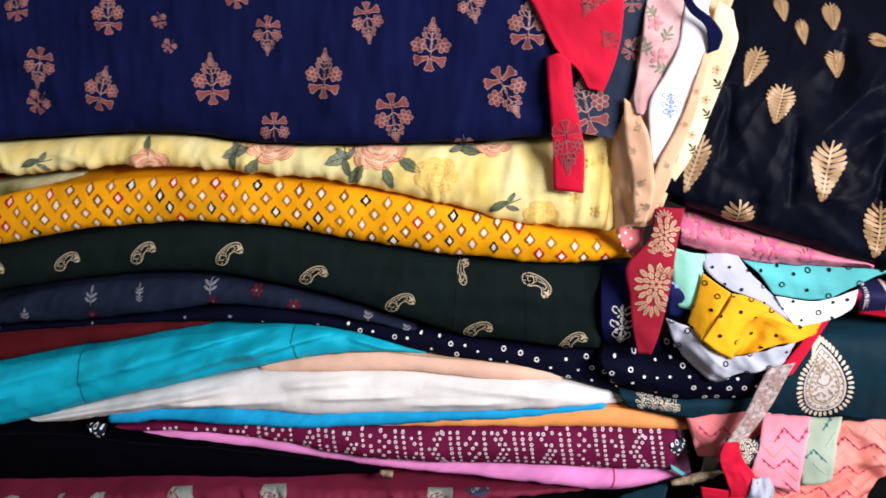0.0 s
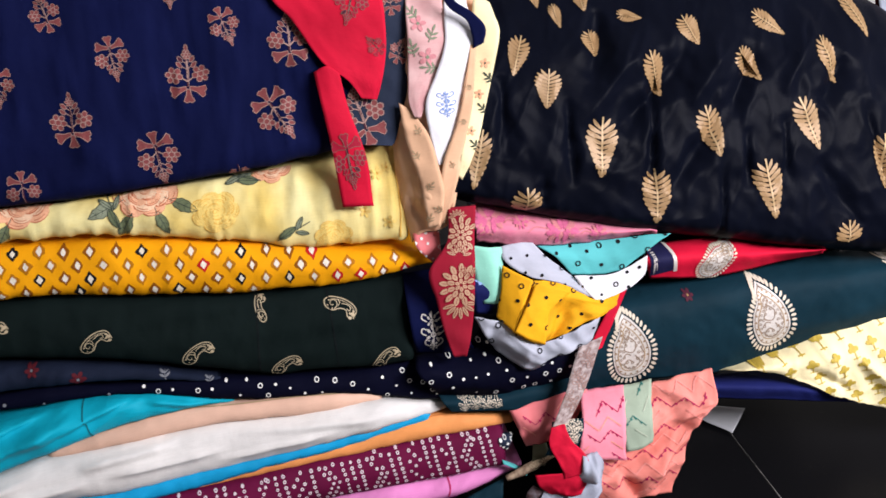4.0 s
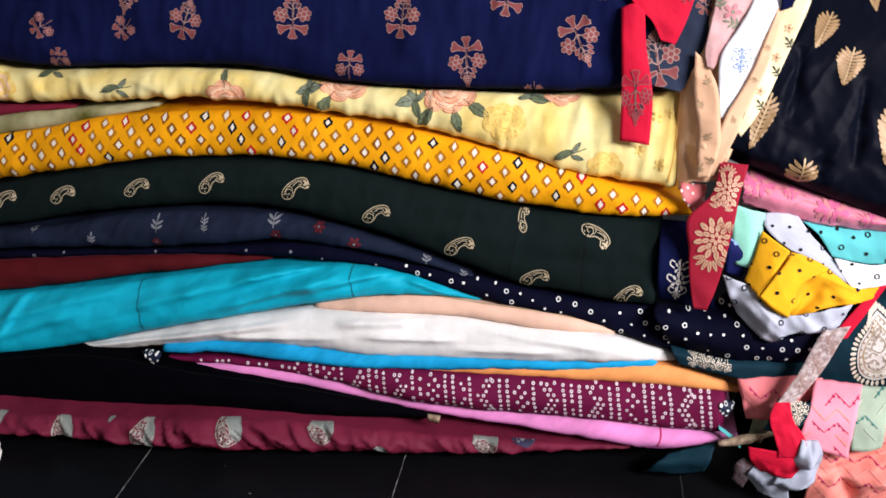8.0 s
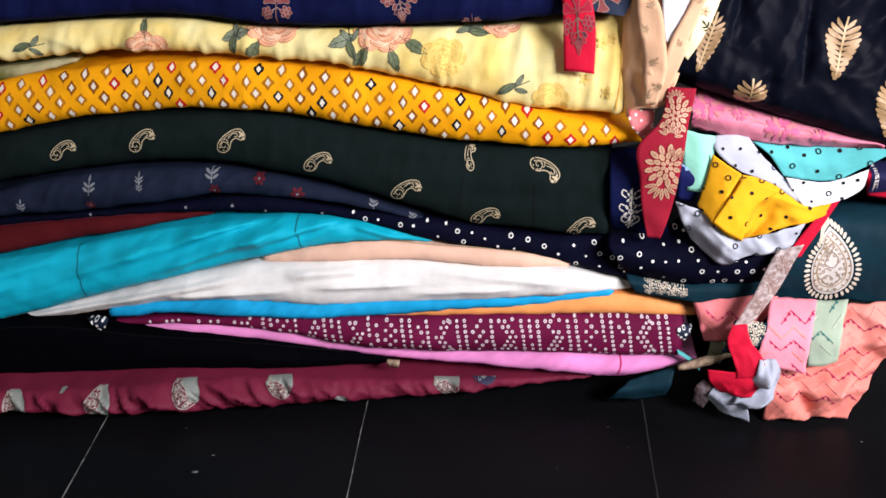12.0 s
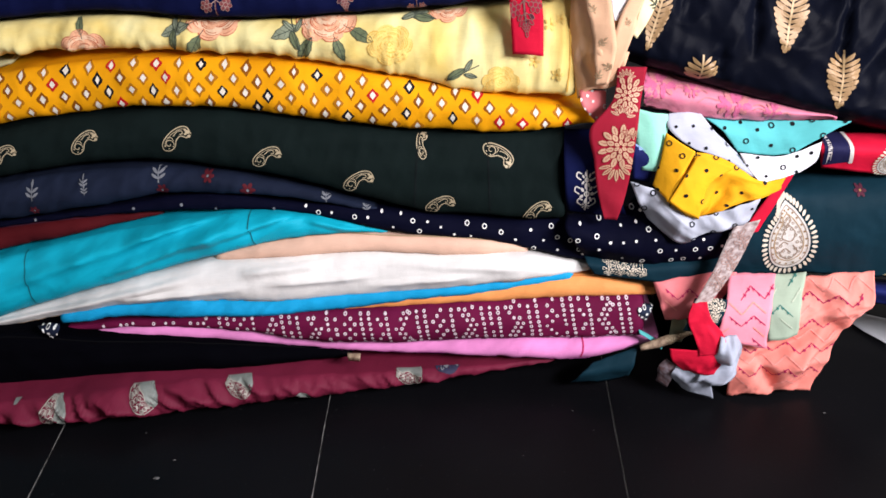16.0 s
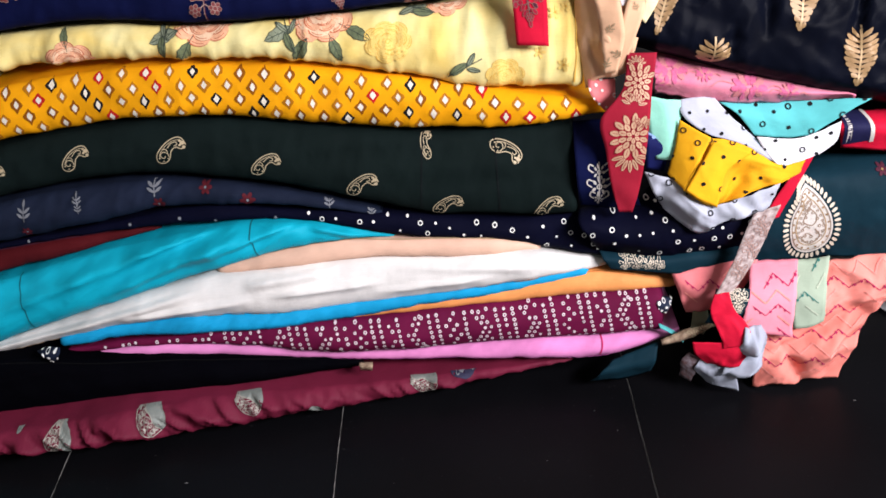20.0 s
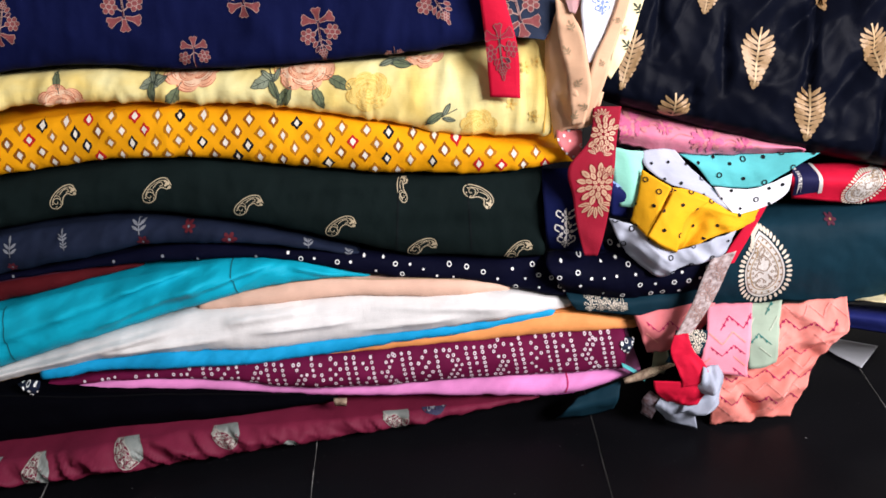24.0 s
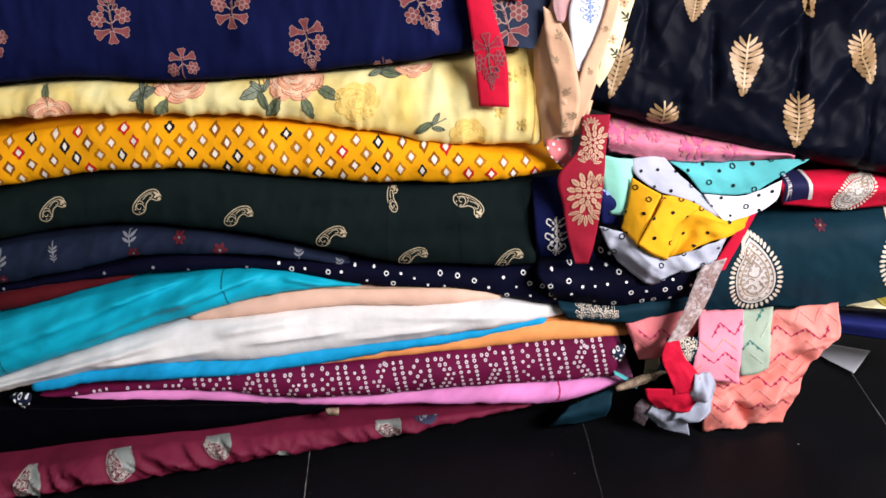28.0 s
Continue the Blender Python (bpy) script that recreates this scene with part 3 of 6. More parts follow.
peach = Band("lining_cloth", [(-0.243, 0.207, 0.220), (-0.153, 0.210, 0.238), (-0.063, 0.216, 0.245), (0.026, 0.215, 0.241), (0.116, 0.207, 0.236), (0.216, 0.209, 0.221)], M["peach"], "plain peach lining cloth folded in the pile", "cloth", group=stack, bulge=0.014)
white = Band("trousers", [(-1.006, 0.061, 0.065), (-0.706, 0.092, 0.096), (-0.594, 0.110, 0.125), (-0.483, 0.128, 0.155), (-0.371, 0.145, 0.185), (-0.259, 0.148, 0.208), (-0.148, 0.145, 0.212), (-0.036, 0.150, 0.218), (0.076, 0.156, 0.212), (0.187, 0.167, 0.212), (0.309, 0.179, 0.190)], M["white"], "plain creamy white trousers with soft creases", "trousers", group=stack, across=0.3, crease=0.0015, slant=2.5, wrinkle=0.0025,
             folds=[((-0.185, 0.196), (-0.09, 0.206), 0.0096, 0.014), ((-0.46, 0.147), (-0.29, 0.186), 0.0096, 0.014), ((-0.15, 0.180), (-0.03, 0.186), 0.0096, 0.012), ((0.0, 0.172), (0.12, 0.180), 0.0064, 0.012), ((-0.36, 0.158), (-0.22, 0.172), 0.0080, 0.012), ((0.04, 0.202), (0.20, 0.192), 0.0048, 0.012), ((-0.60, 0.118), (-0.45, 0.150), 0.0064, 0.010)])
blue = Band("trousers", [(-0.485, 0.115, 0.134), (-0.377, 0.127, 0.150), (-0.269, 0.124, 0.153), (-0.161, 0.124, 0.151), (-0.053, 0.132, 0.155), (0.055, 0.143, 0.161), (0.163, 0.152, 0.169), (0.281, 0.169, 0.183)], M["blue"], "plain bright blue trousers folded thin in the pile", "trousers", group=stack, bulge=0.018, out=0.005, fine=0.0022, slant=1.5)
orange = Band("trousers", [(-0.105, 0.121, 0.133), (-0.005, 0.128, 0.144), (0.094, 0.133, 0.154), (0.194, 0.137, 0.164), (0.293, 0.141, 0.174), (0.403, 0.138, 0.149)], M["orange"], "plain light orange trousers folded thin in the pile", "trousers", group=stack, bulge=0.016, fine=0.0015, slant=1.2)
bandhani = Band("kurta", [(-0.493, 0.099, 0.108), (-0.396, 0.107, 0.118), (-0.300, 0.106, 0.122), (-0.203, 0.097, 0.126), (-0.107, 0.083, 0.129), (-0.010, 0.077, 0.131), (0.086, 0.077, 0.136), (0.183, 0.078, 0.139), (0.279, 0.078, 0.143), (0.386, 0.078, 0.142)], M["bandhani"], "maroon kurta with white tie-dye rings in rows", "kurta", group=stack)
pink = Band("trousers", [(-0.492, 0.096, 0.099), (-0.393, 0.094, 0.107), (-0.294, 0.088, 0.105), (-0.195, 0.079, 0.096), (-0.096, 0.068, 0.082), (0.002, 0.060, 0.076), (0.101, 0.055, 0.078), (0.200, 0.048, 0.078), (0.299, 0.044, 0.077), (0.408, 0.069, 0.075)], M["pink"], "plain orchid pink trousers near the foot of the pile", "trousers", group=stack, bulge=0.018, fine=0.002, slant=1.5)
black = Band("trousers", [(-1.081, -0.004, 0.074), (-0.781, 0.011, 0.089), (-0.601, 0.021, 0.114), (-0.421, 0.032, 0.100), (-0.241, 0.042, 0.086), (-0.051, 0.053, 0.064)], M["black"], "plain black trousers near the foot of the pile", "trousers", group=stack, outs=[(-1.2, 0.036), (-0.85, 0.030), (-0.47, 0.018), (-0.06, 0.0)])
magenta = Band("kurta", [(-0.993, -0.010, 0.023), (-0.693, -0.008, 0.025), (-0.589, -0.006, 0.027), (-0.485, -0.009, 0.032), (-0.381, -0.007, 0.040), (-0.277, -0.004, 0.043), (-0.172, -0.000, 0.041), (-0.068, 0.006, 0.038), (0.036, 0.013, 0.037), (0.140, 0.024, 0.038), (0.254, 0.038, 0.041)], M["magenta"], "dusky magenta kurta with silver shell motifs on the floor", "kurta", group=stack, across=1.0, crease=0.007, slant=-0.9, fine=0.0085, pucker=0.002, outs=[(-1.2, 0.12), (-0.85, 0.10), (-0.47, 0.075), (-0.085, 0.024), (0.3, 0.0)], folds=[((-0.315, 0.050), (-0.255, 0.012), 0.010, 0.022), ((-0.13, 0.046), (-0.10, 0.008), 0.009, 0.022), ((0.045, 0.044), (0.070, 0.018), 0.007, 0.018), ((-0.43, 0.040), (-0.37, 0.006), 0.010, 0.022), ((-0.56, 0.032), (-0.505, 0.0), 0.010, 0.022), ((-0.665, 0.028), (-0.62, 0.0), 0.010, 0.022), ((-0.20, 0.05), (-0.17, 0.012), 0.006, 0.016)])
magenta.lift_more = 0.0006
yellow.lift_more = 0.0004

# ---- the second pile and the loose pieces ----
leaf_kurta = Patch("kurta", [[(0.416, 1.781, 0.709), (0.686, 1.777, 0.697), (0.925, 1.771, 0.674), (1.178, 1.735, 0.541), (1.358, 1.694, 0.388)],
    [(0.374, 1.573, 0.746), (0.616, 1.57, 0.734), (0.827, 1.565, 0.715), (1.057, 1.542, 0.628), (1.205, 1.506, 0.497)],
    [(0.407, 1.448, 0.666), (0.576, 1.433, 0.649), (0.78, 1.426, 0.621), (0.952, 1.415, 0.581), (1.144, 1.387, 0.476)],
    [(0.373, 1.385, 0.584), (0.541, 1.376, 0.553), (0.744, 1.367, 0.518), (0.915, 1.359, 0.486), (1.124, 1.34, 0.417)],
    [(0.343, 1.357, 0.518), (0.514, 1.343, 0.466), (0.709, 1.331, 0.421), (0.898, 1.32, 0.38), (1.118, 1.308, 0.338)],
    [(0.335, 1.365, 0.491), (0.512, 1.35, 0.434), (0.714, 1.336, 0.382), (0.906, 1.323, 0.336), (1.13, 1.313, 0.296)],
    [(0.341, 1.405, 0.467), (0.524, 1.389, 0.407), (0.733, 1.375, 0.353), (0.932, 1.362, 0.306), (1.164, 1.351, 0.265)]], M["black_leaf"], "black kurta with large golden leaf prints, loosely folded", "kurta", wrinkle=0.0034, crease=0.003, slant=0.35,
                   pleats=pleat_lines(([(0.600, 0.568), (0.690, 0.638)], -0.023, 0.024), ([(0.655, 0.478), (0.735, 0.560)], -0.017, 0.020), ([(0.640, 0.590), (0.622, 0.490)], -0.017, 0.011), ([(0.515, 0.600), (0.511, 0.510)], -0.013, 0.011),
                                      ([(0.470, 0.520), (0.466, 0.480)], -0.008, 0.010), ([(0.770, 0.530), (0.767, 0.465)], -0.013, 0.011), ([(0.730, 0.500), (0.720, 0.380)], -0.011, 0.010), ([(0.895, 0.560), (0.940, 0.605)], -0.021, 0.022),
                                      ([(0.755, 0.570), (0.805, 0.635)], -0.019, 0.022), ([(0.880, 0.470), (0.930, 0.390)], -0.013, 0.014), ([(0.830, 0.540), (0.826, 0.470)], -0.009, 0.011), ([(0.960, 0.540), (0.985, 0.420)], -0.013, 0.014),
                                      ([(0.560, 0.640), (0.585, 0.700)], -0.019, 0.020), ([(0.700, 0.590), (0.760, 0.660)], 0.015, 0.024), ([(0.545, 0.590), (0.640, 0.680)], 0.015, 0.026), ([(0.840, 0.590), (0.900, 0.660)], 0.015, 0.024), ([(0.430, 0.640), (0.420, 0.560)], -0.013, 0.014)))
leaf_kurta.lift_more = 0.0004
pink_floral = Patch("kurta", [[(0.375, 1.401, 0.453), (0.447, 1.398, 0.442), (0.536, 1.392, 0.417), (0.646, 1.383, 0.384)],
    [(0.37, 1.352, 0.44), (0.436, 1.349, 0.429), (0.518, 1.345, 0.414), (0.629, 1.341, 0.399)],
    [(0.375, 1.36, 0.413), (0.44, 1.356, 0.398), (0.519, 1.354, 0.391), (0.634, 1.353, 0.388)]], M["rose"], "pink kurta with magenta flowers under a black one", "kurta", ragged=0.004)
pink_floral.lift_more = 0.0006
paisley_cloth = Patch("dupatta", [[(0.593, 1.388, 0.289), (0.661, 1.391, 0.296), (0.79, 1.391, 0.3), (0.93, 1.389, 0.29), (1.086, 1.384, 0.273)],
    [(0.553, 1.323, 0.29), (0.63, 1.322, 0.289), (0.758, 1.322, 0.289), (0.894, 1.321, 0.284), (1.052, 1.321, 0.284)],
    [(0.521, 1.304, 0.229), (0.621, 1.304, 0.228), (0.736, 1.305, 0.234), (0.863, 1.304, 0.229), (1.042, 1.308, 0.243)],
    [(0.498, 1.314, 0.165), (0.623, 1.314, 0.166), (0.731, 1.312, 0.157), (0.848, 1.317, 0.177), (1.06, 1.32, 0.19)]], M["deep_teal"], "dark teal shawl with large silver paisley motifs", "dupatta", ragged=0.004)
red_paisley = Patch("dupatta", [[(0.631, 1.376, 0.359), (0.733, 1.375, 0.355), (0.822, 1.369, 0.333), (0.914, 1.363, 0.31)],
    [(0.611, 1.335, 0.358), (0.714, 1.332, 0.348), (0.802, 1.329, 0.339), (0.887, 1.327, 0.331)],
    [(0.621, 1.345, 0.32), (0.721, 1.342, 0.308), (0.811, 1.343, 0.312), (0.895, 1.344, 0.315)]], M["red"], "bright red shawl end with silver paisley and navy border", "dupatta")
gold_print = Patch("kurta", [[(0.717, 1.322, 0.156), (0.844, 1.329, 0.183), (0.959, 1.337, 0.214), (1.074, 1.34, 0.225), (1.224, 1.346, 0.248)],
    [(0.747, 1.281, 0.177), (0.857, 1.28, 0.172), (0.941, 1.278, 0.168), (1.048, 1.276, 0.16), (1.193, 1.274, 0.15)],
    [(0.795, 1.282, 0.164), (0.873, 1.272, 0.123), (0.938, 1.262, 0.089), (1.042, 1.254, 0.056), (1.201, 1.244, 0.019)]], M["gold_yellow"], "pale yellow cloth with small golden tree prints", "cloth", fold=0.003, crease=0.005, ragged=0.004,
                   pleats=pleat_lines(([(0.93, 0.17), (1.00, 0.10)], 0.012, 0.014), ([(0.99, 0.19), (1.03, 0.07)], 0.014, 0.012), ([(1.04, 0.20), (1.06, 0.07)], 0.012, 0.012), ([(0.86, 0.16), (0.93, 0.11)], -0.008, 0.014), ([(1.10, 0.2), (1.11, 0.06)], 0.010, 0.014)))
blue_flat = Patch("cloth", [[(0.725, 1.347, 0.133), (0.839, 1.342, 0.117), (0.956, 1.33, 0.072)],
    [(0.703, 1.29, 0.153), (0.817, 1.284, 0.132), (0.93, 1.276, 0.1)],
    [(0.711, 1.293, 0.126), (0.822, 1.287, 0.104), (0.941, 1.28, 0.079)]], M["royal"], "plain dark blue cloth lying on the floor", "cloth")
tan = Patch("kurta", [[(0.321, 1.53, 0.835), (0.351, 1.529, 0.832), (0.403, 1.528, 0.827), (0.476, 1.526, 0.82)],
    [(0.308, 1.488, 0.795), (0.333, 1.487, 0.792), (0.384, 1.486, 0.787), (0.452, 1.484, 0.78)],
    [(0.296, 1.459, 0.745), (0.316, 1.458, 0.743), (0.368, 1.457, 0.737), (0.427, 1.455, 0.73)],
    [(0.287, 1.430, 0.663), (0.306, 1.414, 0.672), (0.344, 1.403, 0.659), (0.405, 1.406, 0.664)],
    [(0.276, 1.402, 0.573), (0.288, 1.392, 0.588), (0.326, 1.379, 0.584), (0.387, 1.387, 0.592)],
    [(0.274, 1.388, 0.506), (0.286, 1.376, 0.527), (0.318, 1.362, 0.523), (0.362, 1.369, 0.524)],
    [(0.285, 1.376, 0.421), (0.3, 1.366, 0.438), (0.315, 1.355, 0.442), (0.334, 1.362, 0.444)]], M["tan"], "tan kurta neckline with small dark prints", "kurta", wrinkle=0.003, crease=0.005, slant=0.5, pleats=pleat_lines(([(0.297, 0.555), (0.325, 0.456)], 0.006, 0.014), ([(0.284, 0.507), (0.311, 0.456)], -0.005, 0.010), ([(0.368, 0.533), (0.329, 0.456)], 0.006, 0.012)))
neck_band = Patch("neckband", [[(0.39, 1.4, 0.69), (0.396, 1.4, 0.688)],
    [(0.377, 1.38, 0.648), (0.388, 1.382, 0.648)],
    [(0.365, 1.368, 0.609), (0.38, 1.37, 0.607)],
    [(0.351, 1.361, 0.575), (0.368, 1.362, 0.57)],
    [(0.335, 1.355, 0.543), (0.358, 1.356, 0.54)],
    [(0.325, 1.35, 0.505), (0.351, 1.35, 0.516)],
    [(0.318, 1.35, 0.452), (0.33, 1.35, 0.455)]], M["tan"], "crossed neckband", "", wrinkle=0.002)
neck_band.ob.parent = tan.ob
left_band = Patch("neckband", [[(0.286, 1.385, 0.618), (0.301, 1.383, 0.606)],
    [(0.288, 1.374, 0.575), (0.318, 1.369, 0.577)],
    [(0.296, 1.362, 0.535), (0.326, 1.355, 0.54)],
    [(0.302, 1.354, 0.49), (0.330, 1.348, 0.5)],
    [(0.305, 1.35, 0.45), (0.322, 1.347, 0.452)]], M["tan"], "crossed neckband", "", wrinkle=0.002, crease=0.004, slant=-0.5)
left_band.ob.parent = tan.ob
pink_rose = Patch("cloth", [[(0.315, 1.47, 0.84), (0.36, 1.47, 0.83), (0.4, 1.47, 0.826)],
    [(0.313, 1.432, 0.75), (0.339, 1.432, 0.745), (0.362, 1.432, 0.742)],
    [(0.309, 1.415, 0.72), (0.334, 1.415, 0.717), (0.361, 1.415, 0.714)],
    [(0.306, 1.402, 0.686), (0.328, 1.396, 0.686), (0.356, 1.397, 0.683)],
    [(0.302, 1.393, 0.652), (0.321, 1.388, 0.652), (0.342, 1.389, 0.65)],
    [(0.298, 1.381, 0.621), (0.309, 1.378, 0.62), (0.321, 1.378, 0.618)],
    [(0.303, 1.374, 0.6), (0.307, 1.373, 0.599), (0.311, 1.373, 0.598)]], M["blush"], "pale pink floral cloth inside the neckline", "cloth")
cream_edge = Patch("cloth", [[(0.405, 1.44, 0.735), (0.425, 1.437, 0.722)],
    [(0.398, 1.425, 0.715), (0.427, 1.42, 0.708)],
    [(0.396, 1.412, 0.686), (0.43, 1.408, 0.688)],
    [(0.388, 1.396, 0.656), (0.418, 1.394, 0.652)],
    [(0.379, 1.382, 0.608), (0.402, 1.382, 0.604)],
    [(0.366, 1.368, 0.568), (0.386, 1.368, 0.562)],
    [(0.357, 1.358, 0.541), (0.371, 1.358, 0.534)],
    [(0.352, 1.353, 0.518), (0.357, 1.353, 0.512)]], M["gold_yellow"], "cream facing with small flowers along the neckline", "cloth")
white_piece = Patch("cloth", [[(0.385, 1.468, 0.83), (0.41, 1.467, 0.83), (0.435, 1.467, 0.826)],
    [(0.364, 1.432, 0.742), (0.378, 1.43, 0.741), (0.394, 1.43, 0.739)],
    [(0.358, 1.411, 0.715), (0.375, 1.409, 0.713), (0.394, 1.408, 0.712)],
    [(0.353, 1.394, 0.685), (0.372, 1.392, 0.681), (0.391, 1.394, 0.677)],
    [(0.338, 1.385, 0.652), (0.357, 1.383, 0.649), (0.377, 1.384, 0.646)],
    [(0.319, 1.373, 0.617), (0.343, 1.372, 0.612), (0.366, 1.374, 0.608)],
    [(0.32, 1.368, 0.577), (0.336, 1.366, 0.575), (0.352, 1.367, 0.574)],
    [(0.326, 1.362, 0.544), (0.331, 1.361, 0.543), (0.336, 1.361, 0.543)],
    [(0.328, 1.359, 0.535), (0.33, 1.359, 0.535), (0.332, 1.359, 0.535)]], M["paper_white"], "white cloth with a faint blue print inside the neckline", "cloth", wrinkle=0.0012)
navy_strap = Patch("strap", [[(0.347, 1.405, 0.765), (0.358, 1.404, 0.768)],
    [(0.361, 1.398, 0.732), (0.369, 1.396, 0.74)],
    [(0.383, 1.393, 0.713), (0.392, 1.392, 0.722)],
    [(0.389, 1.391, 0.692), (0.407, 1.39, 0.702)],
    [(0.39, 1.391, 0.676), (0.404, 1.39, 0.682)]], M["navy"], "dark navy strap across the neckline", "strap", wrinkle=0.001)
navy_flap = Patch("cloth", [[(0.276, 1.47, 0.845), (0.335, 1.468, 0.84)],
    [(0.276, 1.435, 0.758), (0.314, 1.434, 0.75)],
    [(0.27, 1.413, 0.692), (0.305, 1.412, 0.678)],
    [(0.235, 1.402, 0.65), (0.3, 1.398, 0.631)],
    [(0.219, 1.396, 0.626), (0.291, 1.392, 0.606)],
    [(0.222, 1.386, 0.598), (0.278, 1.386, 0.57)],
    [(0.228, 1.38, 0.57), (0.272, 1.382, 0.562)]], M["slate"], "slate navy side flap of the top kurta", "cloth")
red_wide = Patch("scarf", [[(0.135, 1.47, 0.86), (0.205, 1.466, 0.853), (0.285, 1.463, 0.845)],
    [(0.139, 1.43, 0.772), (0.21, 1.425, 0.765), (0.281, 1.421, 0.757)],
    [(0.164, 1.417, 0.734), (0.219, 1.412, 0.732), (0.281, 1.41, 0.725)],
    [(0.185, 1.402, 0.696), (0.231, 1.398, 0.692), (0.278, 1.4, 0.69)],
    [(0.199, 1.394, 0.676), (0.238, 1.392, 0.669), (0.272, 1.394, 0.663)],
    [(0.224, 1.388, 0.655), (0.245, 1.386, 0.649), (0.265, 1.388, 0.643)],
    [(0.239, 1.386, 0.63), (0.248, 1.386, 0.628), (0.258, 1.387, 0.625)]], M["red"], "bright red printed scarf end lying on the navy kurta", "scarf")
red_strip = Patch("sash", [[(0.182, 1.393, 0.67), (0.199, 1.39, 0.677), (0.214, 1.389, 0.666)],
    [(0.186, 1.38, 0.626), (0.203, 1.378, 0.627), (0.22, 1.38, 0.62)],
    [(0.192, 1.371, 0.564), (0.212, 1.369, 0.562), (0.235, 1.371, 0.555)],
    [(0.196, 1.368, 0.491), (0.216, 1.366, 0.49), (0.237, 1.367, 0.487)]], M["red"], "bright red sash with navy flower print hanging down", "sash", wrinkle=0.0015)
navy_strip = Patch("cloth", [[(0.268, 1.38, 0.373), (0.301, 1.38, 0.373), (0.342, 1.379, 0.371)],
    [(0.265, 1.336, 0.346), (0.299, 1.335, 0.345), (0.343, 1.334, 0.342)],
    [(0.267, 1.323, 0.299), (0.302, 1.321, 0.293), (0.346, 1.321, 0.291)],
    [(0.273, 1.34, 0.264), (0.314, 1.339, 0.258), (0.355, 1.338, 0.257)]], M["navy"], "navy cloth end with white floral crest", "cloth")
brocade_strip = Patch("sash", [[(0.334, 1.352, 0.476), (0.353, 1.35, 0.475), (0.372, 1.35, 0.474)],
    [(0.327, 1.335, 0.434), (0.346, 1.332, 0.432), (0.364, 1.333, 0.43)],
    [(0.297, 1.322, 0.399), (0.33, 1.32, 0.401), (0.361, 1.322, 0.402)],
    [(0.303, 1.314, 0.357), (0.33, 1.312, 0.359), (0.356, 1.314, 0.361)],
    [(0.309, 1.306, 0.312), (0.328, 1.305, 0.311), (0.348, 1.306, 0.31)],
    [(0.319, 1.302, 0.272), (0.328, 1.302, 0.271), (0.337, 1.302, 0.27)]], M["crimson"], "crimson sash end with golden flower brocade", "sash", wrinkle=0.002)
pink_bit = Patch("cloth", [[(0.287, 1.371, 0.436), (0.323, 1.37, 0.434)],
    [(0.289, 1.356, 0.42), (0.321, 1.356, 0.418)],
    [(0.308, 1.36, 0.394), (0.322, 1.359, 0.393)]], M["salmon"], "coral pink cloth corner with tiny white flowers", "cloth")
navy_satin = Patch("cloth", [[(0.364, 1.352, 0.385), (0.386, 1.351, 0.38)],
    [(0.357, 1.329, 0.357), (0.388, 1.328, 0.351)],
    [(0.36, 1.334, 0.316), (0.384, 1.332, 0.312)]], M["royal"], "navy blue satin loop with a pale blue flower", "cloth")
polka_end = Patch("cloth", [[(0.27, 1.349, 0.257), (0.348, 1.35, 0.26), (0.398, 1.359, 0.294), (0.514, 1.349, 0.259)],
    [(0.267, 1.309, 0.256), (0.349, 1.306, 0.243), (0.422, 1.308, 0.251), (0.511, 1.307, 0.246)],
    [(0.28, 1.303, 0.231), (0.357, 1.299, 0.218), (0.43, 1.299, 0.218), (0.505, 1.3, 0.222)],
    [(0.296, 1.322, 0.197), (0.37, 1.319, 0.184), (0.445, 1.318, 0.181), (0.495, 1.319, 0.185)]], M["polka"], "midnight blue dotted hem hanging loose", "cloth", wrinkle=0.004, ragged=0.004)
lace_strip = Patch("cloth", [[(0.296, 1.323, 0.201), (0.37, 1.321, 0.191), (0.503, 1.324, 0.203)],
    [(0.3, 1.305, 0.195), (0.371, 1.303, 0.186), (0.487, 1.303, 0.188)],
    [(0.31, 1.307, 0.177), (0.376, 1.304, 0.167), (0.478, 1.3, 0.154)]], M["deep_teal"], "dark teal cloth edge with silver lace bands", "cloth")
mint = Patch("scrap", [[(0.358, 1.35, 0.416), (0.384, 1.344, 0.411), (0.405, 1.35, 0.405)],
    [(0.362, 1.336, 0.374), (0.386, 1.33, 0.372), (0.404, 1.336, 0.372)],
    [(0.372, 1.328, 0.332), (0.39, 1.323, 0.333), (0.404, 1.328, 0.335)]], M["mint"], "mint green cloth scrap", "scrap", ragged=0.0012)
teal_dots = Patch("scrap", [[(0.452, 1.362, 0.398), (0.537, 1.356, 0.39), (0.646, 1.33, 0.397)],
    [(0.478, 1.34, 0.384), (0.548, 1.334, 0.373), (0.622, 1.328, 0.384)],
    [(0.5, 1.332, 0.355), (0.538, 1.326, 0.352), (0.57, 1.324, 0.352)]], M["aqua"], "aqua cloth scrap with black dots", "scrap", ragged=0.0012)
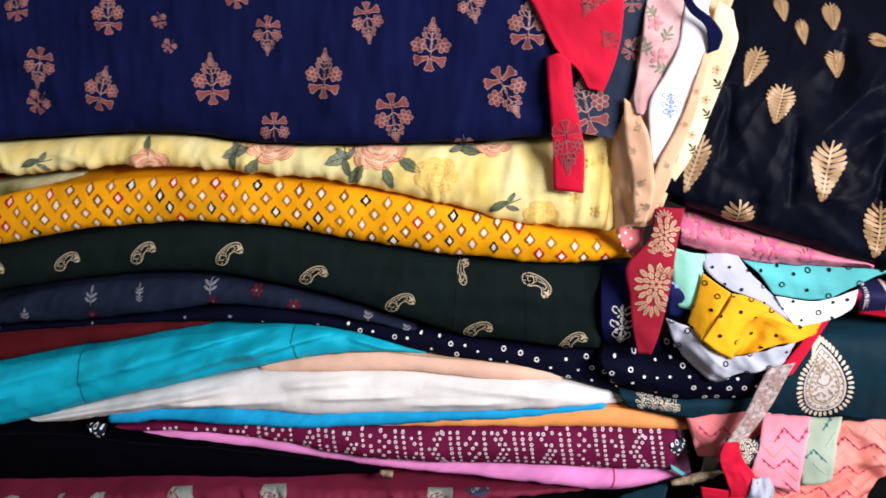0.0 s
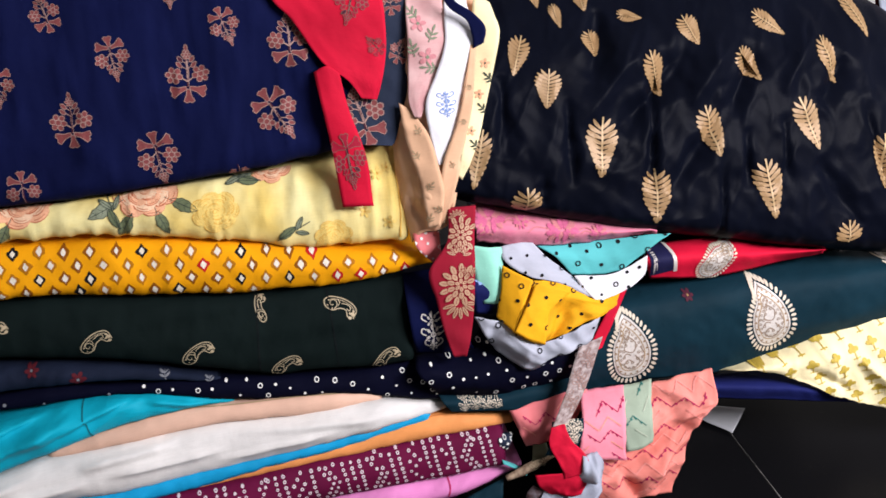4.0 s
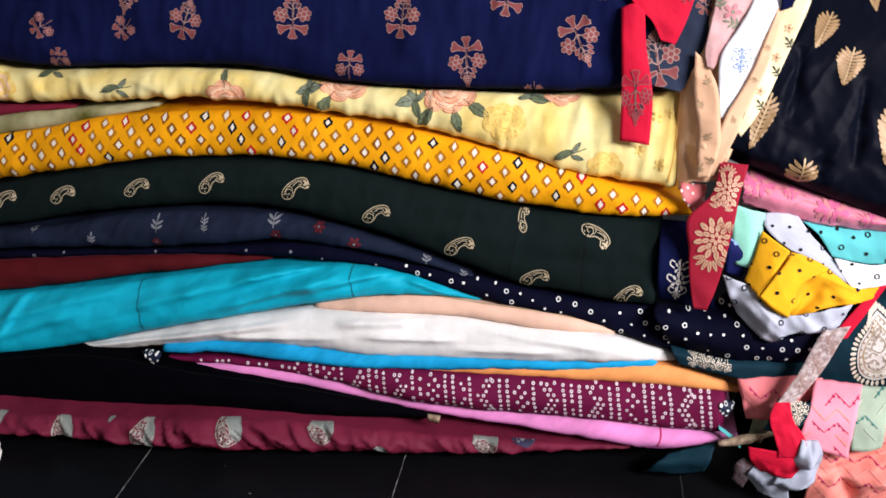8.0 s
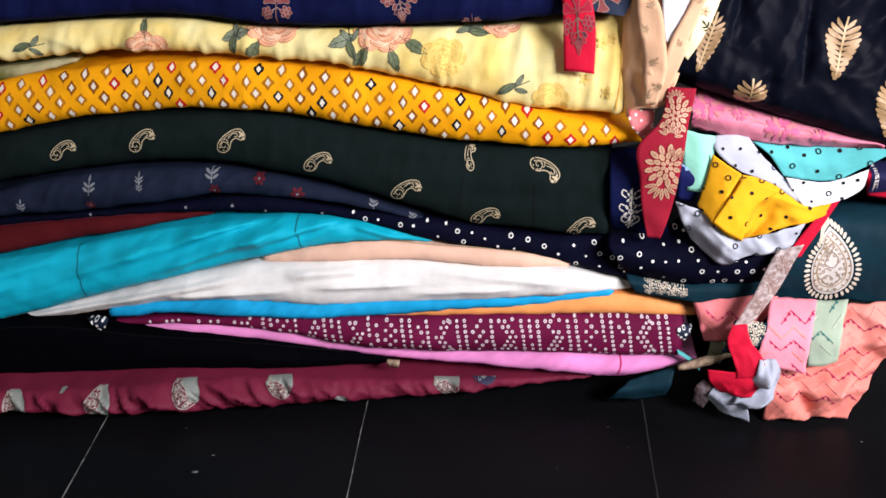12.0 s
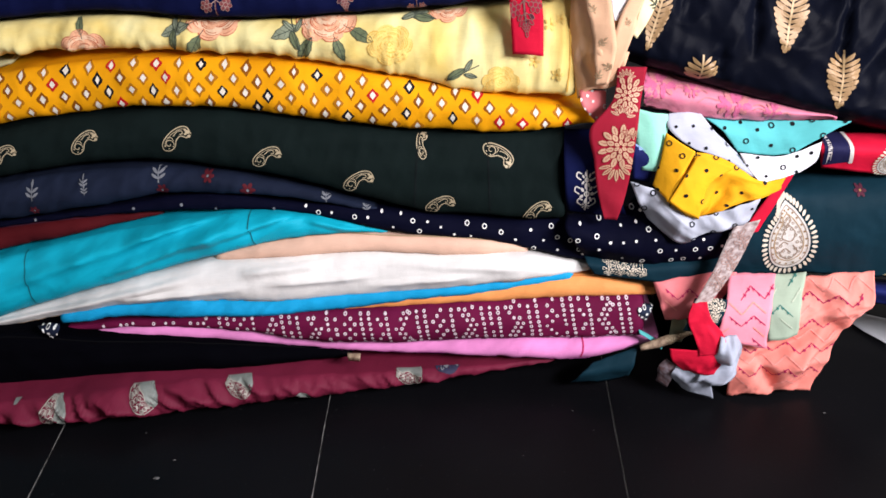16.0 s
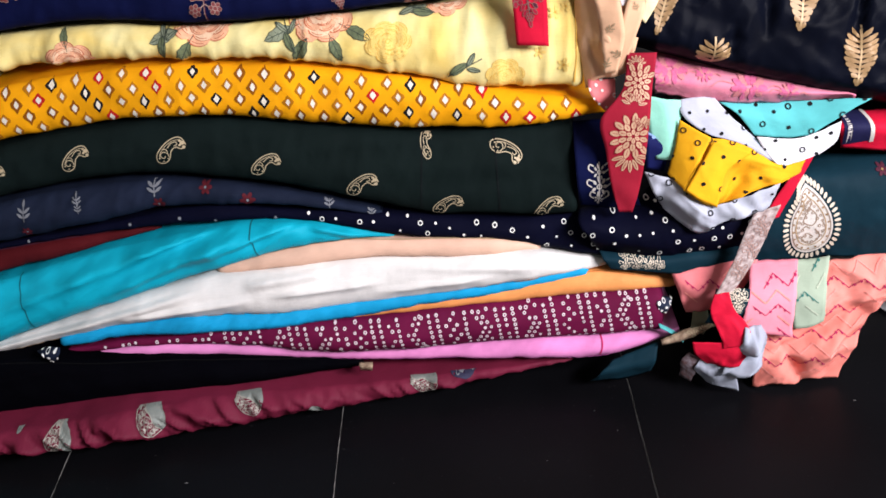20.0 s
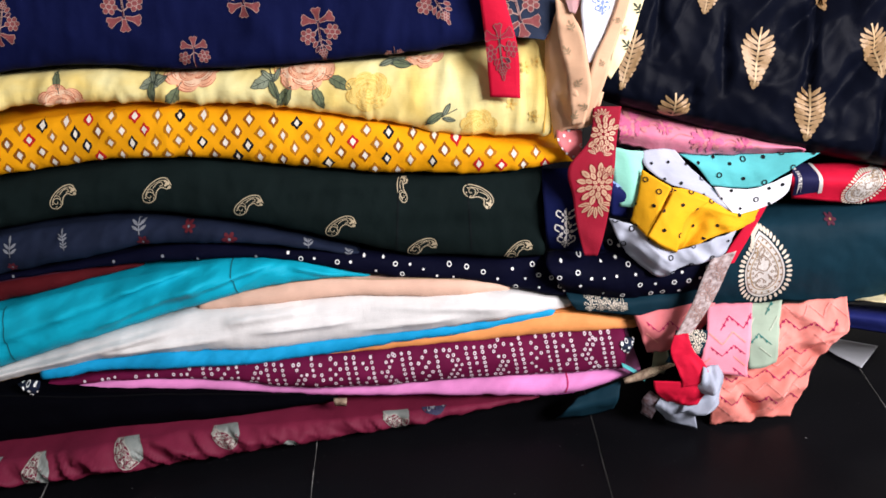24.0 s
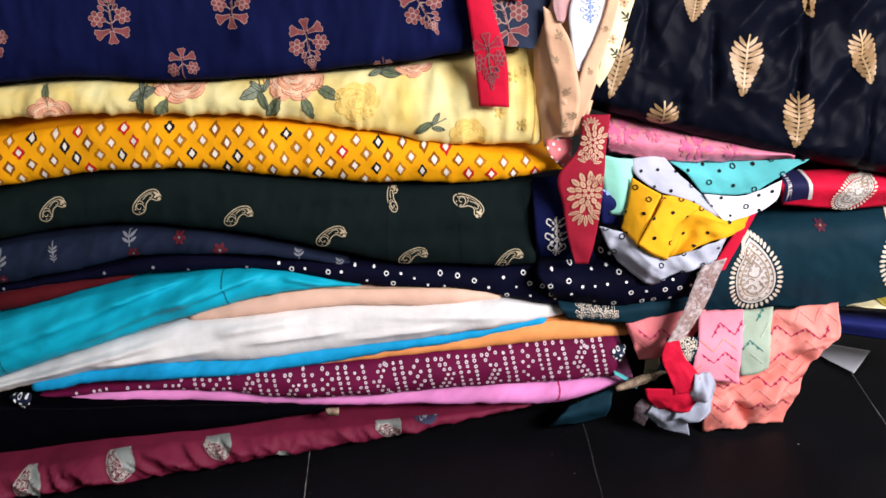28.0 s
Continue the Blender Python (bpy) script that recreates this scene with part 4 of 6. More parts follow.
grey_dots = Patch("scrap", [[(0.404, 1.352, 0.405), (0.43, 1.352, 0.407), (0.45, 1.352, 0.404)],
    [(0.405, 1.338, 0.389), (0.44, 1.336, 0.386), (0.468, 1.338, 0.383)],
    [(0.435, 1.326, 0.367), (0.468, 1.324, 0.36), (0.497, 1.33, 0.356)],
    [(0.478, 1.32, 0.35), (0.5, 1.316, 0.343), (0.518, 1.317, 0.338)],
    [(0.518, 1.311, 0.326), (0.526, 1.309, 0.324), (0.533, 1.31, 0.322)]], M["lavender"], "pale lavender cloth scrap with dots and rings", "scrap", ragged=0.0012)
white_dots = Patch("scrap", [[(0.502, 1.325, 0.356), (0.554, 1.319, 0.353), (0.608, 1.322, 0.371)],
    [(0.512, 1.316, 0.338), (0.561, 1.311, 0.334), (0.603, 1.316, 0.346)],
    [(0.528, 1.304, 0.321), (0.548, 1.303, 0.325), (0.58, 1.309, 0.332)]], M["paper_white"], "white cloth scrap with black dots", "scrap", ragged=0.0012)
grey_low = Patch("scrap", [[(0.356, 1.32, 0.32), (0.394, 1.308, 0.309), (0.428, 1.298, 0.281), (0.472, 1.294, 0.285), (0.53, 1.296, 0.305)],
    [(0.366, 1.308, 0.292), (0.404, 1.29, 0.284), (0.437, 1.288, 0.264), (0.475, 1.286, 0.264), (0.517, 1.292, 0.272)],
    [(0.38, 1.308, 0.27), (0.406, 1.298, 0.246), (0.431, 1.294, 0.233), (0.452, 1.29, 0.252), (0.504, 1.297, 0.258)]], M["lavender"], "crumpled pale grey cloth scrap with rings", "scrap", wrinkle=0.003, crease=0.006, slant=-0.9, ragged=0.002, crumple=9, sharp=0.007, step=0.004)
mustard = Patch("scrap", [[(0.437, 1.312, 0.366), (0.481, 1.314, 0.352), (0.526, 1.308, 0.324), (0.566, 1.312, 0.329)],
    [(0.418, 1.297, 0.337), (0.462, 1.304, 0.325), (0.512, 1.3, 0.312), (0.556, 1.306, 0.308)],
    [(0.399, 1.285, 0.307), (0.438, 1.288, 0.278), (0.47, 1.29, 0.288), (0.519, 1.294, 0.306)]], M["mustard"], "mustard yellow cloth scrap with black dots and rings", "scrap", wrinkle=0.003, crease=0.004, slant=0.8, ragged=0.002, step=0.0035,
                pleats=pleat_lines(([(0.485, 0.330), (0.447, 0.280)], -0.013, 0.012), ([(0.445, 0.363), (0.530, 0.330)], 0.008, 0.014), ([(0.505, 0.324), (0.542, 0.308)], 0.009, 0.010), ([(0.425, 0.300), (0.475, 0.300)], 0.008, 0.014)))
ribbon = Patch("ribbon", [[(0.497, 1.291, 0.262), (0.532, 1.292, 0.27)],
    [(0.489, 1.286, 0.245), (0.521, 1.287, 0.247)],
    [(0.473, 1.274, 0.208), (0.504, 1.275, 0.211)],
    [(0.452, 1.259, 0.172), (0.478, 1.26, 0.175)],
    [(0.44, 1.252, 0.152), (0.462, 1.252, 0.157)]], M["silver"], "silver brocade ribbon with red edge", "ribbon", wrinkle=0.002)
coral = Patch("scrap", [[(0.598, 1.309, 0.166), (0.657, 1.31, 0.169), (0.709, 1.31, 0.171)],
    [(0.583, 1.266, 0.142), (0.641, 1.265, 0.138), (0.696, 1.268, 0.15)],
    [(0.5, 1.256, 0.106), (0.585, 1.252, 0.096), (0.662, 1.258, 0.116)],
    [(0.506, 1.247, 0.066), (0.575, 1.243, 0.056), (0.64, 1.244, 0.06)],
    [(0.503, 1.24, 0.005), (0.565, 1.241, 0.011), (0.622, 1.241, 0.008)]], M["coral"], "coral cloth scrap with stitched zigzag lines", "scrap", wrinkle=0.003, crease=0.004, slant=0.9, ragged=0.002, crumple=16, sharp=0.011, step=0.004)
coral_end = Patch("scrap", [[(0.394, 1.3, 0.166), (0.455, 1.298, 0.178), (0.512, 1.3, 0.18)],
    [(0.402, 1.286, 0.142), (0.45, 1.278, 0.15), (0.496, 1.286, 0.15)],
    [(0.412, 1.284, 0.11), (0.44, 1.276, 0.116), (0.466, 1.28, 0.122)]], M["salmon"], "crumpled coral cloth end", "scrap", wrinkle=0.004, ragged=0.002, crumple=6)
pink_zigzag = Patch("scrap", [[(0.502, 1.302, 0.178), (0.533, 1.302, 0.178), (0.567, 1.301, 0.176)],
    [(0.486, 1.252, 0.152), (0.519, 1.25, 0.15), (0.551, 1.25, 0.148)],
    [(0.476, 1.239, 0.108), (0.512, 1.236, 0.1), (0.548, 1.235, 0.091)]], M["pink_zig"], "pink cloth scrap with stitched zigzag lines", "scrap", ragged=0.0025)
green_zigzag = Patch("scrap", [[(0.562, 1.301, 0.174), (0.586, 1.301, 0.174), (0.61, 1.301, 0.176)],
    [(0.548, 1.256, 0.151), (0.571, 1.252, 0.15), (0.593, 1.252, 0.148)],
    [(0.549, 1.238, 0.106), (0.568, 1.236, 0.106), (0.59, 1.238, 0.113)]], M["sage"], "sage green cloth scrap with zigzag lines", "scrap", ragged=0.0025)
grey_crumple = Patch("scrap", [[(0.478, 1.25, 0.116), (0.492, 1.246, 0.116), (0.503, 1.252, 0.114)],
    [(0.47, 1.236, 0.088), (0.495, 1.23, 0.089), (0.514, 1.24, 0.088)],
    [(0.455, 1.23, 0.06), (0.482, 1.226, 0.06), (0.506, 1.236, 0.062)],
    [(0.448, 1.23, 0.042), (0.47, 1.228, 0.044), (0.49, 1.234, 0.046)]], M["grey"], "crumpled grey cloth scrap on the floor", "scrap", wrinkle=0.002, crease=0.007, slant=0.8, step=0.0025, ragged=0.0015, crumple=18, sharp=0.010)
grey_end = Patch("folded_end", [[(0.424, 1.240, 0.062), (0.440, 1.230, 0.063), (0.455, 1.228, 0.062)],
    [(0.417, 1.238, 0.046), (0.438, 1.226, 0.045), (0.470, 1.224, 0.048)],
    [(0.436, 1.240, 0.020), (0.456, 1.232, 0.016), (0.480, 1.228, 0.008)]], M["grey"], "folded end", "", wrinkle=0.0012, crease=0.004, slant=0.5, step=0.0025, ragged=0.001, crumple=6, sharp=0.006)
grey_end.ob.parent = grey_crumple.ob
red_tail = Patch("scrap", [[(0.439, 1.252, 0.164), (0.459, 1.251, 0.166)],
    [(0.434, 1.238, 0.142), (0.466, 1.238, 0.145)],
    [(0.446, 1.226, 0.112), (0.484, 1.226, 0.12)],
    [(0.45, 1.221, 0.092), (0.486, 1.221, 0.1)]], M["red"], "crumpled bright red cloth tail on the floor", "scrap", wrinkle=0.0015, crease=0.004, slant=-0.6, step=0.0025, ragged=0.001, crumple=4, sharp=0.005)
red_end = Patch("folded_end", [[(0.412, 1.236, 0.094), (0.448, 1.225, 0.099), (0.486, 1.217, 0.104)],
    [(0.416, 1.233, 0.076), (0.448, 1.22, 0.078), (0.482, 1.215, 0.084)],
    [(0.434, 1.233, 0.058), (0.452, 1.226, 0.058), (0.472, 1.221, 0.064)]], M["red"], "folded end", "", wrinkle=0.002, crease=0.002, step=0.003, ragged=0.001, crumple=4, sharp=0.005)
red_end.ob.parent = red_tail.ob
lace_knot = Patch("scrap", [[(0.446, 1.262, 0.164), (0.492, 1.261, 0.161)],
    [(0.437, 1.242, 0.149), (0.486, 1.243, 0.15)],
    [(0.429, 1.24, 0.122), (0.467, 1.238, 0.115)]], M["deep_teal"], "dark teal lace scrap with silver scrolls", "scrap", wrinkle=0.004, ragged=0.0025)
dark_floor = Patch("scrap", [[(0.306, 1.262, 0.051), (0.34, 1.266, 0.063), (0.374, 1.269, 0.074)],
    [(0.288, 1.249, 0.038), (0.329, 1.251, 0.045), (0.365, 1.252, 0.051)],
    [(0.277, 1.263, 0.014), (0.324, 1.264, 0.016), (0.362, 1.265, 0.023)]], M["deep_teal"], "dark teal cloth corner lying on the floor", "scrap", ragged=0.0025)
tail_end = Patch("trimming", [[(0.41, 1.243, 0.072), (0.425, 1.24, 0.059)],
    [(0.399, 1.241, 0.056), (0.419, 1.237, 0.041)],
    [(0.4, 1.246, 0.029), (0.415, 1.243, 0.016)]], M["dark_brocade"], "dark woven trimming end at the tip of a red ribbon", "trimming", wrinkle=0.003, crease=0.003, ragged=0.004)
olive_bit = Patch("scrap", [[(0.421, 1.28, 0.114), (0.442, 1.28, 0.116)],
    [(0.416, 1.263, 0.106), (0.44, 1.263, 0.106)],
    [(0.416, 1.271, 0.082), (0.436, 1.27, 0.079)]], M["olive"], "small dull olive cloth scrap among the coral ones", "scrap", wrinkle=0.002)
blue_end = Patch("scrap", [[(0.373, 1.304, 0.129), (0.397, 1.303, 0.126)],
    [(0.373, 1.287, 0.126), (0.391, 1.286, 0.122)],
    [(0.376, 1.288, 0.109), (0.386, 1.288, 0.108)]], M["slate"], "small dark blue cloth corner with white dots", "scrap", wrinkle=0.001)
teal_end = Patch("trimming", [[(0.375, 1.283, 0.096), (0.394, 1.28, 0.085), (0.411, 1.276, 0.072)],
    [(0.376, 1.276, 0.093), (0.393, 1.273, 0.082), (0.408, 1.269, 0.069)]], M["aqua"], "narrow pale teal edging peeping out", "trimming", wrinkle=0.001)
lace_end = Patch("scrap", [[(0.374, 1.263, 0.082), (0.41, 1.264, 0.096), (0.452, 1.266, 0.108)],
    [(0.375, 1.257, 0.078), (0.41, 1.256, 0.089), (0.452, 1.261, 0.105)],
    [(0.376, 1.260, 0.073), (0.411, 1.259, 0.081), (0.453, 1.264, 0.102)]], M["brown_gold"], "narrow brown and gold trimming end", "trimming")
# dark folded garments added inside the second pile to carry pieces and darken gaps
under = "garments inside the second pile"
# unseen filler in dark cloth; keeps light from leaking through between the loose pieces
for lower, upper, key, far in ((0.004, 0.10, "black", 0.60), (0.10, 0.19, "deep_teal", 0.64), (0.19, 0.28, "polka", 0.98), (0.28, 0.37, "black", 1.0), (0.37, 0.46, "slate", 1.02), (0.46, 0.55, "black", 1.0)):
    Band("kurta", [(0.43, lower, upper), (0.50, lower + 0.003, upper), (0.56, lower, upper - 0.002), (far, lower - 0.001, upper - 0.004)], M[key], "plain dark kurta folded inside the second pile", "kurta", out=-0.11, bulge=0.02, group=under, depth=0.22)

back_green = Patch("kurta", [[(0.381, 1.655, 0.782), (0.488, 1.653, 0.774), (0.665, 1.647, 0.752)],
    [(0.378, 1.62, 0.767), (0.483, 1.618, 0.759), (0.657, 1.613, 0.741)],
    [(0.39, 1.613, 0.742), (0.487, 1.611, 0.734), (0.66, 1.607, 0.716)],
    [(0.398, 1.64, 0.726), (0.496, 1.638, 0.718), (0.673, 1.633, 0.701)]], M["sage"], "sage green kurta folded behind the black one", "kurta")
back_yellow = Patch("kurta", [[(0.436, 1.746, 0.812), (0.548, 1.744, 0.804), (0.731, 1.739, 0.785)],
    [(0.431, 1.7, 0.796), (0.54, 1.697, 0.784), (0.719, 1.693, 0.77)],
    [(0.432, 1.683, 0.771), (0.542, 1.679, 0.756), (0.72, 1.676, 0.745)],
    [(0.436, 1.69, 0.757), (0.546, 1.687, 0.745), (0.726, 1.682, 0.727)]], M["ikat"], "mustard yellow kurta folded at the back of the pile", "kurta")
back_pink = Patch("kurta", [[(0.662, 1.693, 0.77), (0.766, 1.69, 0.759), (0.946, 1.686, 0.741)],
    [(0.65, 1.636, 0.75), (0.746, 1.634, 0.743), (0.921, 1.63, 0.726)],
    [(0.655, 1.63, 0.728), (0.746, 1.628, 0.72), (0.922, 1.622, 0.696)],
    [(0.67, 1.654, 0.702), (0.759, 1.652, 0.691), (0.938, 1.646, 0.669)]], M["blush"], "pale pink kurta folded behind the black one", "kurta")
back_maroon = Patch("kurta", [[(1.149, 1.68, 0.641), (1.233, 1.677, 0.633), (1.361, 1.669, 0.601)],
    [(1.111, 1.613, 0.625), (1.192, 1.611, 0.617), (1.316, 1.598, 0.568)],
    [(1.104, 1.585, 0.56), (1.186, 1.579, 0.537), (1.312, 1.562, 0.473)],
    [(1.134, 1.599, 0.494), (1.207, 1.591, 0.467), (1.336, 1.574, 0.404)]], M["darkred"], "dark red kurta folded at the back of the pile", "kurta")
back_white = Patch("cloth", [[(1.11, 1.601, 0.619), (1.14, 1.601, 0.618), (1.165, 1.6, 0.613)],
    [(1.097, 1.571, 0.602), (1.128, 1.57, 0.6), (1.163, 1.569, 0.595)],
    [(1.1, 1.563, 0.572), (1.133, 1.562, 0.571), (1.158, 1.564, 0.578)]], M["grey"], "pale grey cloth end behind the black kurta", "cloth")
blue_tag = Patch("cloth", [[(-0.51, 1.283, 0.125), (-0.492, 1.284, 0.129), (-0.476, 1.283, 0.128)],
    [(-0.498, 1.268, 0.127), (-0.485, 1.268, 0.127), (-0.472, 1.269, 0.128)],
    [(-0.492, 1.27, 0.116), (-0.485, 1.269, 0.113), (-0.478, 1.27, 0.117)]], M["chambray"], "small blue dotted cloth corner peeping out", "cloth", wrinkle=0.001)
brown_bit = Patch("cloth", [[(-0.054, 1.273, 0.071), (-0.034, 1.273, 0.07)],
    [(-0.053, 1.265, 0.069), (-0.034, 1.265, 0.069)],
    [(-0.053, 1.27, 0.058), (-0.036, 1.269, 0.057)]], M["brown_gold"], "small brown trimming end peeping out", "trimming", wrinkle=0.0005)
frayed = Patch("cloth", [[(-0.785, 1.145, 0.004), (-0.758, 1.177, 0.004), (-0.706, 1.187, 0.004)],
    [(-0.758, 1.104, 0.004), (-0.725, 1.124, 0.004), (-0.682, 1.149, 0.004)],
    [(-0.729, 1.059, 0.004), (-0.695, 1.068, 0.004), (-0.673, 1.101, 0.004)],
    [(-0.709, 1.028, 0.004), (-0.68, 1.036, 0.004), (-0.663, 1.062, 0.004)]], M["white"], "frayed white cloth end lying on the floor", "cloth", wrinkle=0.006, crease=0.006, ragged=0.016)
orange_bit = Patch("cloth", [[(-0.808, 1.203, 0.06), (-0.77, 1.204, 0.066), (-0.738, 1.204, 0.065)],
    [(-0.803, 1.194, 0.048), (-0.766, 1.196, 0.053), (-0.736, 1.197, 0.055)],
    [(-0.805, 1.194, 0.027), (-0.768, 1.197, 0.037), (-0.742, 1.198, 0.043)]], M["orange"], "small orange cloth end beside the magenta kurta", "cloth")

ribbon_red = Patch("ribbon", [[(0.56, 1.312, 0.322), (0.578, 1.315, 0.333)],
    [(0.536, 1.302, 0.293), (0.557, 1.304, 0.298)],
    [(0.511, 1.292, 0.256), (0.536, 1.294, 0.263)],
    [(0.505, 1.289, 0.247), (0.53, 1.291, 0.252)]], M["red"], "plain red ribbon twisted beside the scraps", "ribbon", wrinkle=0.002)
mustard_fold = Patch("folded_corner", [[(0.401, 1.334, 0.386), (0.42, 1.322, 0.376), (0.438, 1.311, 0.367)],
    [(0.394, 1.322, 0.352), (0.406, 1.309, 0.345), (0.419, 1.296, 0.338)],
    [(0.384, 1.314, 0.317), (0.392, 1.299, 0.312), (0.4, 1.284, 0.308)]], M["mustard"], "folded corner", "", wrinkle=0.001, crease=0.0015, ragged=0.001, step=0.0035)
mustard_fold.ob.parent = mustard.ob
mustard_flap = Patch("folded_corner", [[(0.440, 1.306, 0.366), (0.464, 1.302, 0.358), (0.488, 1.300, 0.346)],
    [(0.421, 1.290, 0.338), (0.438, 1.286, 0.332), (0.455, 1.288, 0.327)],
    [(0.402, 1.280, 0.309), (0.423, 1.279, 0.293), (0.445, 1.282, 0.280)]], M["mustard"], "folded corner", "", wrinkle=0.001, crease=0.0015, ragged=0.001, step=0.0035)
mustard_flap.ob.parent = mustard.ob
floor_paper = Patch("paper_sheet", [[(0.736, 1.449, 0.004), (0.78, 1.43, 0.004), (0.826, 1.408, 0.004)],
    [(0.738, 1.417, 0.004), (0.768, 1.393, 0.004), (0.8, 1.379, 0.004)],
    [(0.751, 1.389, 0.004), (0.765, 1.37, 0.004), (0.776, 1.353, 0.004)]], M["pale_paper"], "pale grey paper corner lying on the floor", "paper", wrinkle=0.0003, thick=0.0005)

lint_spots = [(-0.289, 1.127), (-0.305, 1.092), (-0.345, 1.184), (0.275, 1.216), (0.633, 1.201), (0.301, 1.173), (0.199, 1.124), (-0.006, 1.101), (0.624, 1.386)]
for k, (x, y) in enumerate(lint_spots):
    bm = bmesh.new()
    rng = random.Random(k)
    rad = (0.0028, 0.006, 0.0014, 0.0014, 0.0024, 0.0012, 0.0014, 0.0012, 0.0015)[k]
    ring = [bm.verts.new((x + rad * (0.6 + 0.5 * rng.random()) * math.cos(q), y + 0.5 * rad * (0.6 + 0.5 * rng.random()) * math.sin(q), 0.0006)) for q in np.linspace(0, 6.283, 9, endpoint=False)]
    top = bm.verts.new((x, y, 0.0006 + rad * 0.3))
    for a, b in zip(ring, ring[1:] + ring[:1]):
        bm.faces.new((a, b, top))
    bm.faces.new(ring[::-1])
    tagged(part("lint", bm, M["lint"]), "tiny pale fluff of lint on the black floor", "lint", "lint on the floor")

# ---- prints ----
INK = {key: printed(key + "_print", colour, rough, metal) for key, colour, rough, metal in (
    ("gold", (0.31, 0.19, 0.085), 0.5, 0.1), ("gold_dark", (0.22, 0.125, 0.05), 0.55, 0.1), ("gold_light", (0.44, 0.30, 0.15), 0.5, 0.1), ("pale_gold", (0.50, 0.41, 0.26), 0.5, 0.1), ("silver", (0.66, 0.62, 0.57), 0.5, 0.05),
    ("sprig", (0.21, 0.055, 0.055), 0.7, 0.0), ("sprig_line", (0.36, 0.23, 0.20), 0.7, 0.0), ("sprig_dark", (0.07, 0.016, 0.03), 0.7, 0.0),
    ("rose", (0.79, 0.42, 0.25), 0.7, 0.0), ("rose_light", (0.82, 0.55, 0.36), 0.7, 0.0), ("rose_line", (0.52, 0.16, 0.08), 0.7, 0.0),
    ("ochre", (0.79, 0.58, 0.17), 0.7, 0.0), ("ochre_line", (0.72, 0.42, 0.08), 0.7, 0.0), ("leaf", (0.05, 0.065, 0.05), 0.7, 0.0), ("leaf_mid", (0.14, 0.17, 0.09), 0.7, 0.0), ("leaf_light", (0.22, 0.25, 0.17), 0.7, 0.0),
    ("white", (0.82, 0.80, 0.76), 0.7, 0.0), ("brown", (0.24, 0.075, 0.004), 0.7, 0.0), ("black", (0.008, 0.008, 0.010), 0.7, 0.0), ("red", (0.45, 0.012, 0.012), 0.7, 0.0),
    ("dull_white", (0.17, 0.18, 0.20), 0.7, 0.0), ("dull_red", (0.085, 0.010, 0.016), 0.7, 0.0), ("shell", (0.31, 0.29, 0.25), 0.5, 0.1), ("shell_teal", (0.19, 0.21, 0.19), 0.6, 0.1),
    ("ochre_brown", (0.40, 0.15, 0.006), 0.7, 0.0), ("warm_white", (0.74, 0.68, 0.56), 0.7, 0.0), ("tie_white", (0.62, 0.52, 0.56), 0.7, 0.0), ("navy", (0.012, 0.012, 0.05), 0.7, 0.0), ("brocade", (0.50, 0.31, 0.19), 0.5, 0.1), ("beige", (0.42, 0.30, 0.18), 0.8, 0.0), ("magenta", (0.64, 0.14, 0.27), 0.7, 0.0), ("zig", (0.42, 0.02, 0.10), 0.7, 0.0), ("zig_teal", (0.03, 0.16, 0.14), 0.7, 0.0), ("ochre_gold", (0.50, 0.36, 0.05), 0.6, 0.1),
    ("sky", (0.22, 0.33, 0.62), 0.7, 0.0), ("blue_hem", (0.006, 0.19, 0.42), 0.8, 0.0), ("orange_hem", (0.52, 0.17, 0.04), 0.8, 0.0), ("pink_hem", (0.36, 0.08, 0.28), 0.8, 0.0), ("filigree", (0.30, 0.22, 0.16), 0.6, 0.1), ("lace", (0.66, 0.58, 0.46), 0.6, 0.0), ("blush_line", (0.60, 0.25, 0.27), 0.7, 0.0), ("crest", (0.03, 0.03, 0.06), 0.7, 0.0), ("crimson_line", (0.24, 0.012, 0.024), 0.7, 0.0), ("faded", (0.22, 0.10, 0.09), 0.7, 0.0), ("faded_fill", (0.34, 0.012, 0.035), 0.7, 0.0), ("seam", (0.004, 0.006, 0.007), 0.8, 0.0), ("black_seam", (0.0004, 0.0004, 0.0008), 0.95, 0.0), ("teal_seam", (0.01, 0.13, 0.16), 0.8, 0.0), ("sage_pale", (0.42, 0.48, 0.37), 0.7, 0.0), ("pink_pale", (0.84, 0.30, 0.26), 0.7, 0.0), ("pink_line", (0.62, 0.22, 0.24), 0.7, 0.0))}


